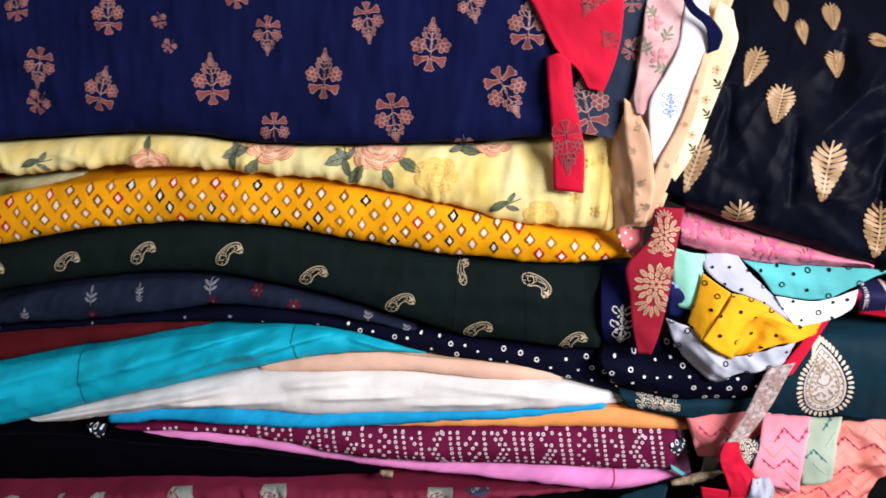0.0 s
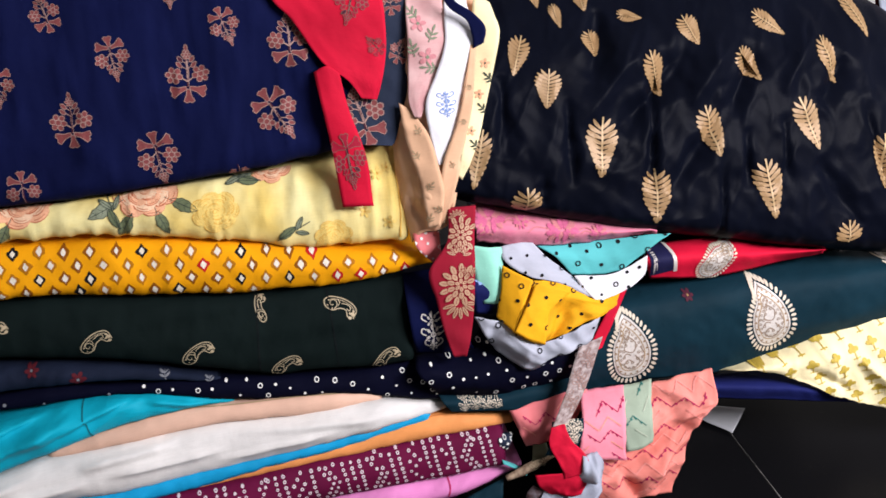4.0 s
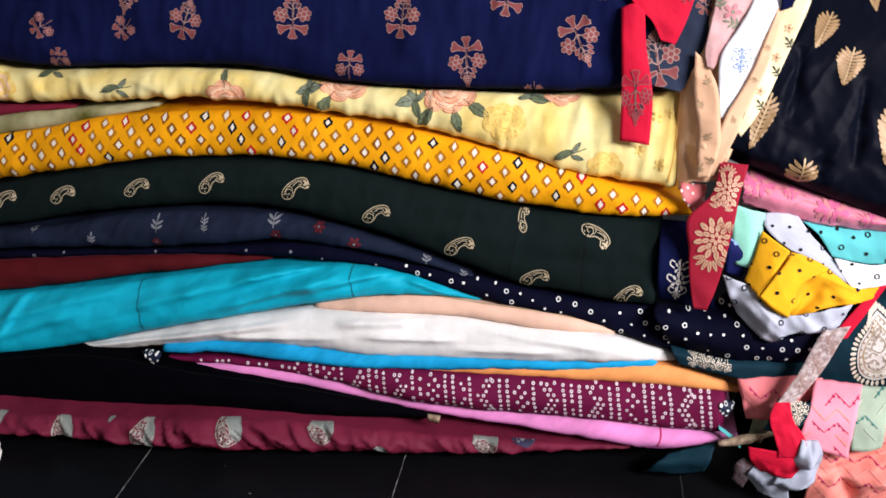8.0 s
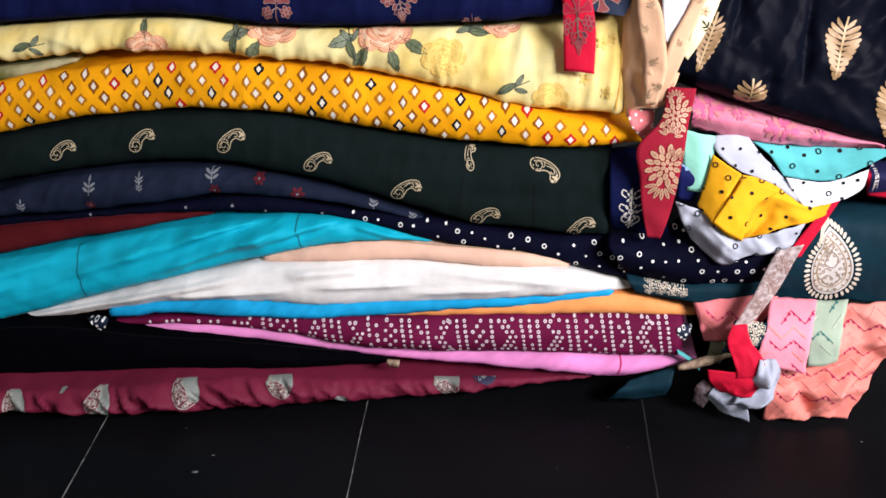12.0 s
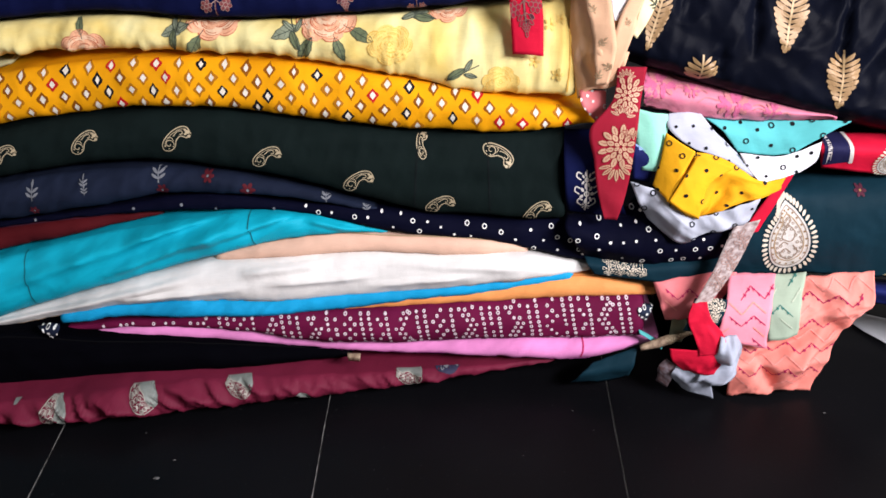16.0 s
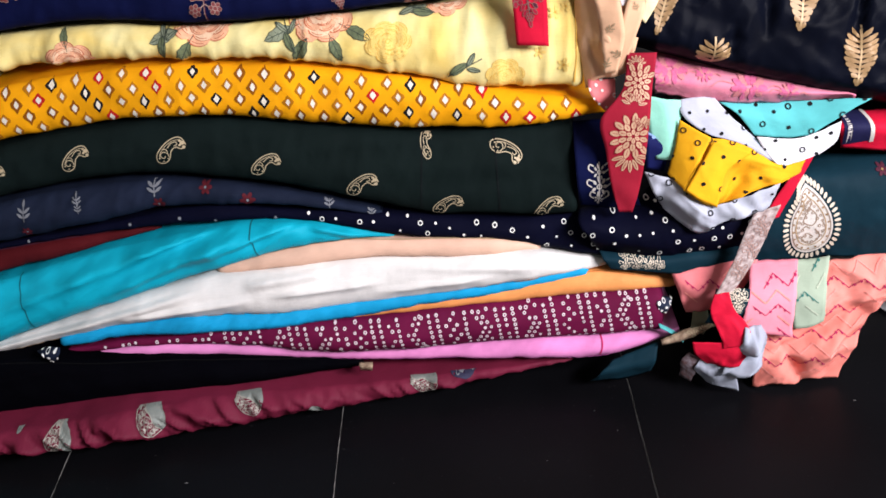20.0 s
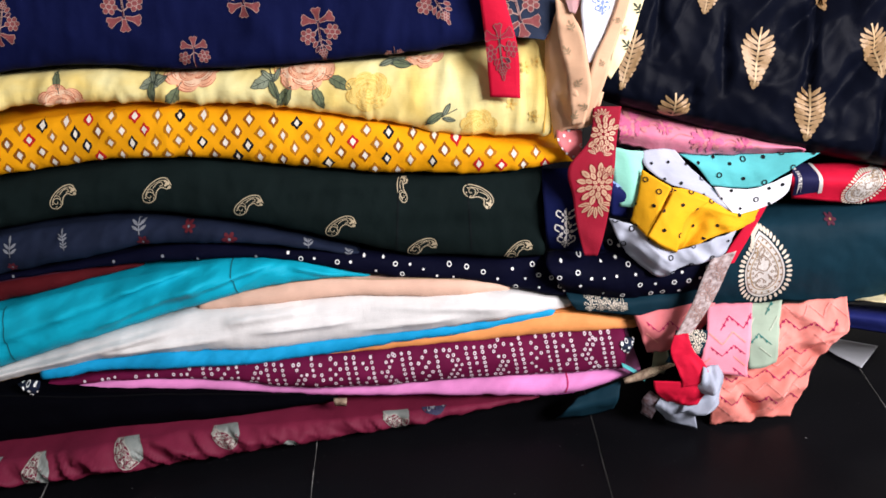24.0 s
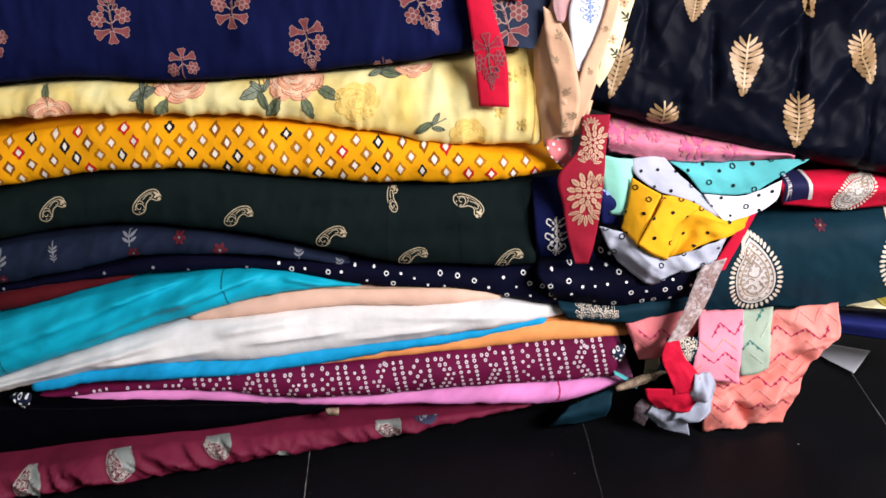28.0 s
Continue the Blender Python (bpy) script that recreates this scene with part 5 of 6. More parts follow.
class Sheet:
    """Collects flat shapes, laid on a cloth, for one mesh."""

    def __init__(self, cloth):
        self.cloth, self.verts, self.faces, self.inks, self.used = cloth, [], [], [], []

    def vert(self, p, lift):
        lift += self.cloth.lift_more
        self.verts.append(tuple(self.cloth.place(p[0], p[1], lift)))
        return len(self.verts) - 1

    def ink(self, key):
        if key not in self.used:
            self.used.append(key)
        return self.used.index(key)

    def fan(self, points, key, lift=0.0007):
        """A filled outline, in rings round its middle, fine enough to follow the cloth."""
        pts = np.array(points, float)
        c = pts.mean(axis=0)
        reach = np.linalg.norm(pts - c, axis=1).max()
        count = 1 + int(reach / 0.0035)
        mid = self.vert(c, lift)
        last = None
        for k in range(1, count + 1):
            ring = [self.vert(c + (p - c) * k / count, lift) for p in pts]
            for m in range(len(ring)):
                q = (m + 1) % len(ring)
                self.faces.append((mid, ring[m], ring[q]) if last is None else (last[m], ring[m], ring[q], last[q]))
                self.inks.append(self.ink(key))
            last = ring

    def stroke(self, points, width, key, lift=0.0006, taper=False):
        knots = [points[0]]
        for a, b in zip(points, points[1:]):
            more = 1 + int(math.dist(a, b) / 0.0035)
            knots += [(a[0] + (b[0] - a[0]) * k / more, a[1] + (b[1] - a[1]) * k / more) for k in range(1, more + 1)]
        pts = np.array(knots, float)
        d = np.gradient(pts, axis=0)
        d /= np.linalg.norm(d, axis=1)[:, None] + 1e-9
        side = np.stack([-d[:, 1], d[:, 0]], 1) * width / 2
        if taper:
            side = side * np.linspace(1, 0.25, len(pts))[:, None]
        a = [self.vert(p, lift) for p in pts + side]
        b = [self.vert(p, lift) for p in pts - side]
        for k in range(len(pts) - 1):
            self.faces.append((a[k], a[k + 1], b[k + 1], b[k]))
            self.inks.append(self.ink(key))

    def ring(self, c, outer, inner, key, sides=9, lift=0.0008):
        t = np.linspace(0, 2 * math.pi, sides, endpoint=False)
        a = [self.vert((c[0] + outer * math.cos(q), c[1] + outer * math.sin(q)), lift) for q in t]
        b = [self.vert((c[0] + inner * math.cos(q), c[1] + inner * math.sin(q)), lift) for q in t]
        for k in range(sides):
            m = (k + 1) % sides
            self.faces.append((a[k], a[m], b[m], b[k]))
            self.inks.append(self.ink(key))

    def dot(self, c, r, key, sides=8, lift=0.0008):
        self.fan([(c[0] + r * math.cos(q), c[1] + r * math.sin(q)) for q in np.linspace(0, 2 * math.pi, sides, endpoint=False)], key, lift)

    def done(self, name, label="", kind=""):
        me = bpy.data.meshes.new(name)
        me.from_pydata(self.verts, [], self.faces)
        for key in self.used:
            me.materials.append(INK[key])
        me.polygons.foreach_set("material_index", self.inks)
        ob = new(name, me)
        ob.parent = self.cloth.ob
        if label or kind:
            tagged(ob, label, kind=kind)
        return ob


class Frame2:
    """A motif's own axes on the cloth: place, size, turn and squash."""

    def __init__(self, x, s, size, turn=0.0, wide=1.0, flip=1):
        self.o, self.size, self.c, self.d, self.wide, self.flip = (x, s), size, math.cos(radians(turn)), math.sin(radians(turn)), wide, flip

    def __call__(self, *pts):
        out = []
        for x, y in pts:
            x, y = x * self.size * self.wide * self.flip, y * self.size
            out.append((self.o[0] + x * self.c - y * self.d, self.o[1] + x * self.d + y * self.c))
        return out


def oval(cx, cy, rx, ry, turn=0.0, sides=10, point=0.0):
    c, d = math.cos(radians(turn)), math.sin(radians(turn))
    out = []
    for q in np.linspace(0, 2 * math.pi, sides, endpoint=False):
        x, y = rx * math.cos(q), ry * math.sin(q) * (1 - point * abs(math.cos(q)) ** 3)
        out.append((cx + x * c - y * d, cy + x * d + y * c))
    return out


def smooth_line(knots, n=24):
    k = np.array(knots, float)
    rows = [(i, *p) for i, p in enumerate(k)]
    return [tuple(p) for p in curve(rows, np.linspace(0, len(k) - 1, n))]


def paisley(cloth, x, s, size, turn=0.0, key="pale_gold", flip=1, wide=1.0):
    f, sh = Frame2(x, s, size, turn, wide, flip), Sheet(cloth)
    out = [(0.50, 0.26), (0.30, 0.46), (0.02, 0.40), (-0.26, 0.14), (-0.45, -0.22), (-0.42, -0.47), (-0.20, -0.50), (-0.02, -0.32), (0.02, -0.04), (0.16, 0.13), (0.36, 0.10), (0.46, 0.2)]
    sh.stroke(f(*smooth_line(out, 40)), size * 0.034, key)
    spiral = [(-0.22 + (0.18 - 0.012 * k) * math.cos(0.55 * k), -0.24 + (0.18 - 0.012 * k) * math.sin(0.55 * k)) for k in range(13)]
    sh.stroke(f(*smooth_line(spiral, 30)), size * 0.027, key)
    sh.stroke(f(*smooth_line([(-0.12, 0.05), (0.0, 0.24), (0.14, 0.30), (0.2, 0.22), (0.1, 0.16)], 16)), size * 0.028, key)
    sh.stroke(f(*smooth_line([(-0.3, -0.02), (-0.16, 0.0), (-0.08, -0.1)], 8)), size * 0.024, key)
    sh.stroke(f(*smooth_line([(0.44, 0.24), (0.28, 0.38), (0.04, 0.32), (-0.20, 0.10), (-0.36, -0.2), (-0.34, -0.36)], 26)), size * 0.020, key)
    for cx, cy, r in ((0.36, 0.30, 0.085), (0.44, 0.17, 0.07), (0.27, 0.36, 0.05), (0.30, 0.22, 0.05), (-0.36, -0.34, 0.035), (-0.22, -0.42, 0.03), (-0.07, -0.3, 0.03)):
        sh.fan(f(*oval(cx, cy, r, r * 0.8, 30, 7)), key)
    return sh.done("paisley_print", "pale gold foil paisley print")


def leaf(cloth, x, s, size, turn=0.0, key="gold", wide=1.0, keep=1.0):
    """A feathered leaf, its tip down: blunt curved lobes close together on a pale rib; keep: the upper share that shows."""
    f, sh = Frame2(x, s, size, turn, wide), Sheet(cloth)
    rng = random.Random(int(x * 7777) + int(s * 991))
    low = max(-0.5, 0.5 - keep)
    sh.stroke(f(*smooth_line([(0.015, 0.54), (0.008, 0.2), (0, min(0.15, low + 0.2)), (-0.005, low + 0.03)], 16)), size * 0.036, "gold_light", 0.0010)
    count = 10
    for k in range(count):
        t = k / (count - 1)
        y = 0.34 - 0.78 * t
        if y - 0.02 < low:
            break
        reach = (0.17, 0.255, 0.295, 0.300, 0.285, 0.26, 0.225, 0.18, 0.13, 0.08)[k] * rng.uniform(0.95, 1.04)
        rise = (0.15, 0.14, 0.125, 0.11, 0.10, 0.085, 0.07, 0.055, 0.04, 0.02)[k]
        for side in (-1, 1):
            half = 0.041 * rng.uniform(0.92, 1.06)
            upper = [(0.012, y + 0.016), (reach * 0.45, y + rise * 0.36 + half), (reach * 0.8, y + rise * 0.75 + half), (reach * 0.97, y + rise * 0.98 + half * 0.6)]
            lower = [(reach * 1.0, y + rise * 0.98 - half * 0.2), (reach * 0.85, y + rise * 0.72 - half), (reach * 0.45, y + rise * 0.30 - half), (0.012, y - 0.030)]
            sh.fan(f(*[(side * px, py) for px, py in upper + lower]), key)
    if s > 0.595:
        half = smooth_line([(0.0, 0.40), (0.20, 0.36), (0.27, 0.18), (0.22, -0.08), (0.12, -0.32), (0.0, -0.44)], 20)
        sh.fan(f(*[((1 if turn > 0 else -1) * px, py) for px, py in half]), "gold_dark", 0.0004)
    if keep > 0.95:
        sh.fan(f(*oval(-0.005, -0.475, 0.042, 0.052, 0, 9)), key)
    return sh.done("leaf_print", "golden printed feathered leaf")


def sprig(cloth, x, s, size, turn=0.0, wide=1.0, part_of=1.0, inks=("sprig", "sprig_line", "sprig_dark")):
    """A printed sprig: three flared petals at its foot, two round honeycomb florets, pairs of buds and a pointed cluster at the tip."""
    f, sh = Frame2(x, s, size, turn, wide), Sheet(cloth)
    rng = random.Random(int(x * 5555) + int(s * 777))
    fill, edge, dark = inks
    fine = size * 0.011
    low = -0.20

    def outlined(pts, key=fill, lift=0.0007):
        sh.fan(f(*pts), key, lift)
        sh.stroke(f(*(pts + pts[:1])), fine * rng.uniform(0.8, 1.2), edge, lift + 0.0002)

    for a, reach, flare in ((196, 0.29, 0.105), (-90, 0.24, 0.095), (-16, 0.29, 0.105)):
        c, d = math.cos(radians(a)), math.sin(radians(a))
        shape = [(0.03, 0.028), (reach * 0.55, 0.045), (reach * 0.95, flare), (reach * 1.08, flare * 0.45), (reach, 0.0), (reach * 1.08, -flare * 0.45), (reach * 0.95, -flare), (reach * 0.55, -0.045), (0.03, -0.028)]
        outlined([(u * c - v * d, low + u * d + v * c) for u, v in shape])
    florets = [(-0.225, 0.01, 0.155), (0.23, 0.03, 0.155)] + ([(0.01, 0.36, 0.085)] if part_of > 0.7 else [])
    for cx, cy, r in florets:
        sh.stroke(f((0, low + 0.1), (cx * 0.7, cy * 0.7)), size * 0.022, edge)
        for k in range(7):
            a = 60 * k + cx * 60
            q = 0.0 if k == 6 else r * 0.64
            px, py = cx + q * math.cos(radians(a)), cy + q * math.sin(radians(a))
            outlined(oval(px, py, r * 0.33, r * 0.31, a, 7), fill, 0.0008)
    sh.stroke(f(*smooth_line([(0, low), (0.012, 0.08), (0.0, 0.30)], 10)), size * 0.034, dark, 0.0006)
    sh.stroke(f(*smooth_line([(0.014, low), (0.026, 0.08), (0.012, 0.30)], 10)), size * 0.010, edge, 0.0008)
    if part_of > 0.7:
        for y, w in ((0.17, 0.125), (0.265, 0.10)):
            for side in (-1, 1):
                sh.stroke(f((0, y - 0.06), (side * w * 0.7, y)), size * 0.014, edge)
                outlined(oval(side * w, y + 0.02, 0.066, 0.036, side * 48 + (0 if side > 0 else 180), 9, 0.35), fill if rng.random() < 0.7 else dark)
        outlined(oval(0.015, 0.475, 0.062, 0.032, 88, 9, 0.4))
    return sh.done("sprig_print", "faded pink printed flower sprig")


def rose(cloth, x, s, size, inks=("rose", "rose_light", "rose_line"), leaves=(), cut=None):
    """A full printed rose: scalloped rings of petals with fine outlines, and dark leaves."""
    sh = Sheet(cloth)
    rng = random.Random(int(x * 9999))
    f = Frame2(x, s, size)
    for a, r, in leaves:
        cx, cy = 0.62 * r * math.cos(radians(a)), 0.62 * r * math.sin(radians(a))
        c, d = math.cos(radians(a)), math.sin(radians(a))
        blade = [(0.22 * t * r, (0.085 * (1 - abs(t) ** 1.7) + 0.012 * (k % 2)) * r * side) for side, ts in ((1, np.linspace(-1, 1, 9)), (-1, np.linspace(1, -1, 9)[1:-1])) for k, t in enumerate(ts)]
        sh.fan(f(*[(cx + u * c - v * d, cy + u * d + v * c) for u, v in blade]), "leaf_mid" if (a // 10) % 2 else "leaf_light", 0.0003)
        rim = [(cx + u * c - v * d, cy + u * d + v * c) for u, v in blade]
        sh.stroke(f(*(rim + rim[:1])), size * 0.010, "leaf", 0.0005)
        sh.stroke(f((cx * 0.5, cy * 0.5), (cx * 1.3, cy * 1.3)), size * 0.012, "leaf", 0.0005)
        for q in (-0.1, 0.0, 0.1):
            sh.stroke(f((cx + q * c, cy + q * d), (cx + (q + 0.06) * c - 0.06 * d, cy + (q + 0.06) * d + 0.06 * c)), size * 0.006, "leaf", 0.0005)
            sh.stroke(f((cx + q * c, cy + q * d), (cx + (q + 0.06) * c + 0.06 * d, cy + (q + 0.06) * d - 0.06 * c)), size * 0.006, "leaf", 0.0005)
    for ring, (reach, lobes, key) in enumerate(((0.48, 7, 0), (0.38, 6, 1), (0.29, 5, 0), (0.20, 4, 1), (0.11, 3, 0))):
        turn = rng.uniform(0, 6.28)
        edge = []
        for k in range(lobes * 6):
            q = 2 * math.pi * k / (lobes * 6)
            rad = reach * (0.86 + 0.16 * abs(math.sin(lobes * q / 2)) ** 0.6 + 0.03 * math.sin(3 * q + turn))
            edge.append((rad * math.cos(q + turn), 0.86 * rad * math.sin(q + turn)))
        sh.fan(f(*edge), inks[key], 0.0004 + 0.00010 * ring)
        for k in range(lobes):
            if ring < 4 and rng.random() < 0.85:
                sh.stroke(f(*edge[6 * k: 6 * k + 6]), size * rng.uniform(0.016, 0.028), inks[2], 0.0005 + 0.00010 * ring, taper=True)
        for k in range(lobes):
            sh.stroke(f(*[(px * 0.9, py * 0.9) for px, py in edge[6 * k + 1: 6 * k + 5]]), size * 0.010, inks[2], 0.0005 + 0.00010 * ring)
    sh.stroke(f(*smooth_line([(0.07, 0.0), (0.0, 0.06), (-0.05, 0.0), (0.0, -0.03), (0.03, 0.01)], 14)), size * 0.014, inks[2], 0.0010)
    return sh.done("rose_print", "printed rose with dark leaves" if leaves else "printed rose")


def small_sprig(cloth, x, s, size, key="dull_white", turn=0.0):
    f, sh = Frame2(x, s, size, turn), Sheet(cloth)
    sh.stroke(f((0, -0.5), (0, 0.3)), size * 0.07, key)
    for a, y in ((90, 0.3), (40, 0.02), (140, 0.02), (35, -0.25), (145, -0.25)):
        sh.fan(f(*oval(0.26 * math.cos(radians(a)), y + 0.2 * math.sin(radians(a)), 0.24, 0.085, a, 8, 0.4)), key)
    return sh.done("sprig_print", "small pale printed sprig")


def small_flower(cloth, x, s, size, key="dull_red", heart="dull_white", petals=6):
    f, sh = Frame2(x, s, size), Sheet(cloth)
    for k in range(petals):
        a = 360 / petals * k
        sh.fan(f(*oval(0.28 * math.cos(radians(a)), 0.28 * math.sin(radians(a)), 0.2, 0.13, a, 8)), key)
    sh.fan(f(*oval(0, 0, 0.09, 0.09, 0, 7)), heart, 0.0011)
    return sh.done("flower_print", "small printed flower")


def shell(cloth, x, s, size, turn=0.0, teal=1.0):
    """A worn drop-shaped motif: one half of scales, one half a plain grey-green leaf."""
    f, sh = Frame2(x, s, size, turn, 1.0), Sheet(cloth)
    leaf_half = [(0.02, -0.48), (0.20, -0.44), (0.34, -0.24), (0.38, 0.02), (0.30, 0.28), (0.12, 0.46), (0.00, 0.50), (-0.04, 0.30), (0.02, 0.05), (-0.03, -0.20)]
    sh.fan(f(*smooth_line(leaf_half + leaf_half[:1], 30)[:-1]), "shell_teal", 0.0004)
    if teal:
        for row in range(5):
            y = 0.34 - 0.18 * row
            reach = (0.16, 0.28, 0.36, 0.36, 0.24)[row]
            for k in range(3 if row else 2):
                cx = -0.03 - reach * (k + 0.5) / (3 if row else 2)
                r = reach * 0.22
                arc = [(cx + r * math.cos(q), y + 0.13 * math.sin(q)) for q in np.linspace(math.pi, 0, 8)]
                sh.stroke(f(*arc), size * 0.022, "shell", 0.0005)
                for o in (-0.45, 0, 0.45):
                    sh.stroke(f((cx + r * o, y + 0.09), (cx + r * o * 0.6, y - 0.03)), size * 0.012, "shell", 0.0005)
        sh.stroke(f(*smooth_line([(-0.02, 0.48), (-0.22, 0.38), (-0.40, 0.10), (-0.40, -0.2), (-0.26, -0.42), (0.0, -0.48)], 20)), size * 0.024, "shell", 0.0005)
        sh.stroke(f(*smooth_line([(0.02, 0.48), (-0.03, 0.3), (0.03, 0.05), (-0.02, -0.2), (0.02, -0.46)], 16)), size * 0.026, "shell", 0.0006)
    return sh.done("shell_print", "worn silver shell motif")


def big_paisley(cloth, x, s, size, turn=0.0, flip=1):
    f, sh = Frame2(x, s, size, turn, 0.93, flip), Sheet(cloth)
    body = smooth_line([(0.02, 0.50), (0.14, 0.36), (0.26, 0.12), (0.30, -0.14), (0.22, -0.38), (0.0, -0.48), (-0.20, -0.38), (-0.27, -0.14), (-0.22, 0.10), (-0.10, 0.28), (-0.06, 0.42), (0.02, 0.50)], 46)
    rings = [[sh.vert(p, 0.0008) for p in f(*[(q * px, q * (py + 0.06) - 0.06) for px, py in body])] for q in (1.0, 0.8, 0.6, 0.4, 0.2, 0.02)]
    for outer, inner in zip(rings, rings[1:]):
        for k in range(len(body) - 1):
            sh.faces.append((outer[k], outer[k + 1], inner[k + 1], inner[k]))
            sh.inks.append(sh.ink("silver"))
    sh.stroke(f(*[(0.70 * px, 0.70 * (py + 0.06) - 0.06) for px, py in body]), size * 0.014, "beige", 0.0012)
    for k in range(0, len(body) - 1):
        px, py = body[k]
        sh.fan(f(*oval(px * 1.22, (py + 0.06) * 1.12 - 0.06, 0.046, 0.023, math.degrees(math.atan2(py + 0.06, px)), 7)), "lace", 0.0009)
        if k % 2:
            sh.fan(f(*oval(px * 0.83, (py + 0.06) * 0.83 - 0.06, 0.016, 0.016, 0, 6)), "gold", 0.0013)
    for q, every, r in ((0.58, 2, 0.020), (0.40, 4, 0.024)):
        for k in range(0, len(body) - 1, every):
            px, py = body[k]
            sh.ring(f((q * px, q * (py + 0.06) - 0.06))[0], size * r, size * r * 0.45, "filigree", 7, 0.0011)
    sh.stroke(f(*[(0.90 * px, 0.90 * (py + 0.06) - 0.06) for px, py in body]), size * 0.012, "filigree", 0.0011)
    for knots in ([(0.0, 0.36), (0.05, 0.24), (-0.02, 0.16), (-0.06, 0.22)], [(0.0, 0.2), (0.1, 0.06), (0.04, -0.06), (-0.08, 0.0), (-0.04, 0.1)], [(0.06, -0.12), (0.12, -0.24), (0.0, -0.33), (-0.12, -0.24), (-0.05, -0.16), (0.02, -0.22)],
                  [(-0.12, -0.1), (-0.06, -0.06), (0.0, -0.1)], [(0.16, -0.02), (0.2, -0.14), (0.15, -0.2)], [(-0.16, 0.02), (-0.2, -0.1), (-0.16, -0.2)]):
        sh.stroke(f(*smooth_line(knots, 18)), size * 0.016, "filigree", 0.0011)
    return sh.done("paisley_print", "large silver paisley with beaded gold edge")


def scroll_print(cloth, x, s, size, key, turn=0.0, wide=0.8, seed=1, label="scrolling floral print"):
    """A dense crest of flowers and tendrils."""
    f, sh, rng = Frame2(x, s, size, turn, wide), Sheet(cloth), random.Random(seed)
    for cy, r in ((0.28, 0.2), (-0.05, 0.26), (-0.34, 0.15)):
        for k in range(7):
            a = 360 / 7 * k + rng.uniform(-10, 10)
            sh.fan(f(*oval(r * 0.75 * math.cos(radians(a)), cy + r * 0.7 * math.sin(radians(a)), r * 0.30, r * 0.17, a, 8, 0.3)), key)
        sh.ring(f((0, cy))[0], size * r * 0.26, size * r * 0.14, key)
        for side in (-1, 1):
            sh.stroke(f(*smooth_line([(side * r, cy), (side * (r + 0.16), cy + 0.08), (side * (r + 0.12), cy + 0.18), (side * r * 0.9, cy + 0.14)], 10)), size * 0.03, key)
    sh.stroke(f((0, -0.5), (0, 0.5)), size * 0.025, key)
    return sh.done("floral_print", label)


def line(cloth, pts, width, key, name="seam", n=24, label=""):
    sh = Sheet(cloth)
    strips = max(1, int(width / 0.004))
    knots = np.array(smooth_line(pts, n))
    d = np.gradient(knots, axis=0)
    side = np.stack([-d[:, 1], d[:, 0]], 1) / (np.linalg.norm(d, axis=1)[:, None] + 1e-9)
    for k in range(strips):
        sh.stroke(knots + side * width * ((k + 0.5) / strips - 0.5), width / strips, key, 0.0007)
    return sh.done(name, label)


PX = 0.00077
for k, (x, s) in enumerate([(-0.403, 0.393), (-0.273, 0.394), (-0.148, 0.365), (-0.022, 0.326), (0.092, 0.288), (0.228, 0.273)]):
    paisley(green, x, s, 0.037 + 0.002 * (k % 2), (-10, -12, -22, -22, -26, -8)[k])
for k, (x, s) in enumerate([(-0.522, 0.377), (-0.642, 0.357), (-0.74, 0.342)]):
    paisley(green, x, s, 0.036, -18)
for x, s in [(0.176, 0.357)]:
    paisley(green, x, s, 0.039, -80, flip=1)
for x, s in [(0.069, 0.373)]:
    paisley(green, x, s, 0.034, 30, wide=0.7)
for pts in ([(0.065, 0.39), (0.06, 0.343), (0.055, 0.285)], [(0.16, 0.384), (0.161, 0.332), (0.162, 0.268)]):
    line(green, pts, 0.0018, "seam", label="pressed crease line")
for pts in ([(-0.518, 0.232), (-0.512, 0.196), (-0.509, 0.154)], [(-0.183, 0.286), (-0.181, 0.259), (-0.177, 0.236)]):
    line(teal, pts, 0.0016, "teal_seam", label="pressed crease line")

LEAF_SPOTS = ((0.555, 0.529, 100, -8, 1.0, 1), (0.627, 0.451, 92, -3, 1.1, 1), (0.719, 0.529, 90, 12, 0.95, 1), (0.797, 0.437, 106, 8, 0.9, 1), (0.866, 0.520, 98, 18, 0.85, 1), (0.916, 0.604, 88, 14, 0.85, 1),
              (0.790, 0.613, 66, 28, 1.25, 1), (0.648, 0.617, 80, 10, 1.05, 1), (0.713, 0.669, 54, 18, 1.4, 1), (0.836, 0.665, 66, 48, 0.9, 1), (0.993, 0.661, 84, 10, 0.85, 1), (0.568, 0.668, 46, 5, 1.5, 1),
              (0.491, 0.616, 64, -12, 1.3, 1), (0.458, 0.664, 68, -24, 0.95, 1), (0.630, 0.698, 44, 75, 0.9, 1), (0.567, 0.731, 46, 0, 1.2, 1), (0.526, 0.710, 42, 6, 0.9, 1), (0.502, 0.741, 42, 5, 1.1, 1),
              (0.382, 0.536, 98, -16, 0.7, 1), (0.443, 0.455, 84, 0, 1.1, 0.5), (0.979, 0.451, 96, -6, 0.85, 1), (0.915, 0.340, 84, 0, 1.1, 0.5), (1.040, 0.561, 62, -22, 1.0, 1))
for x, s, h, turn, wide, keep in LEAF_SPOTS:
    leaf(leaf_kurta, x, s, h * PX, turn, wide=wide, keep=keep)

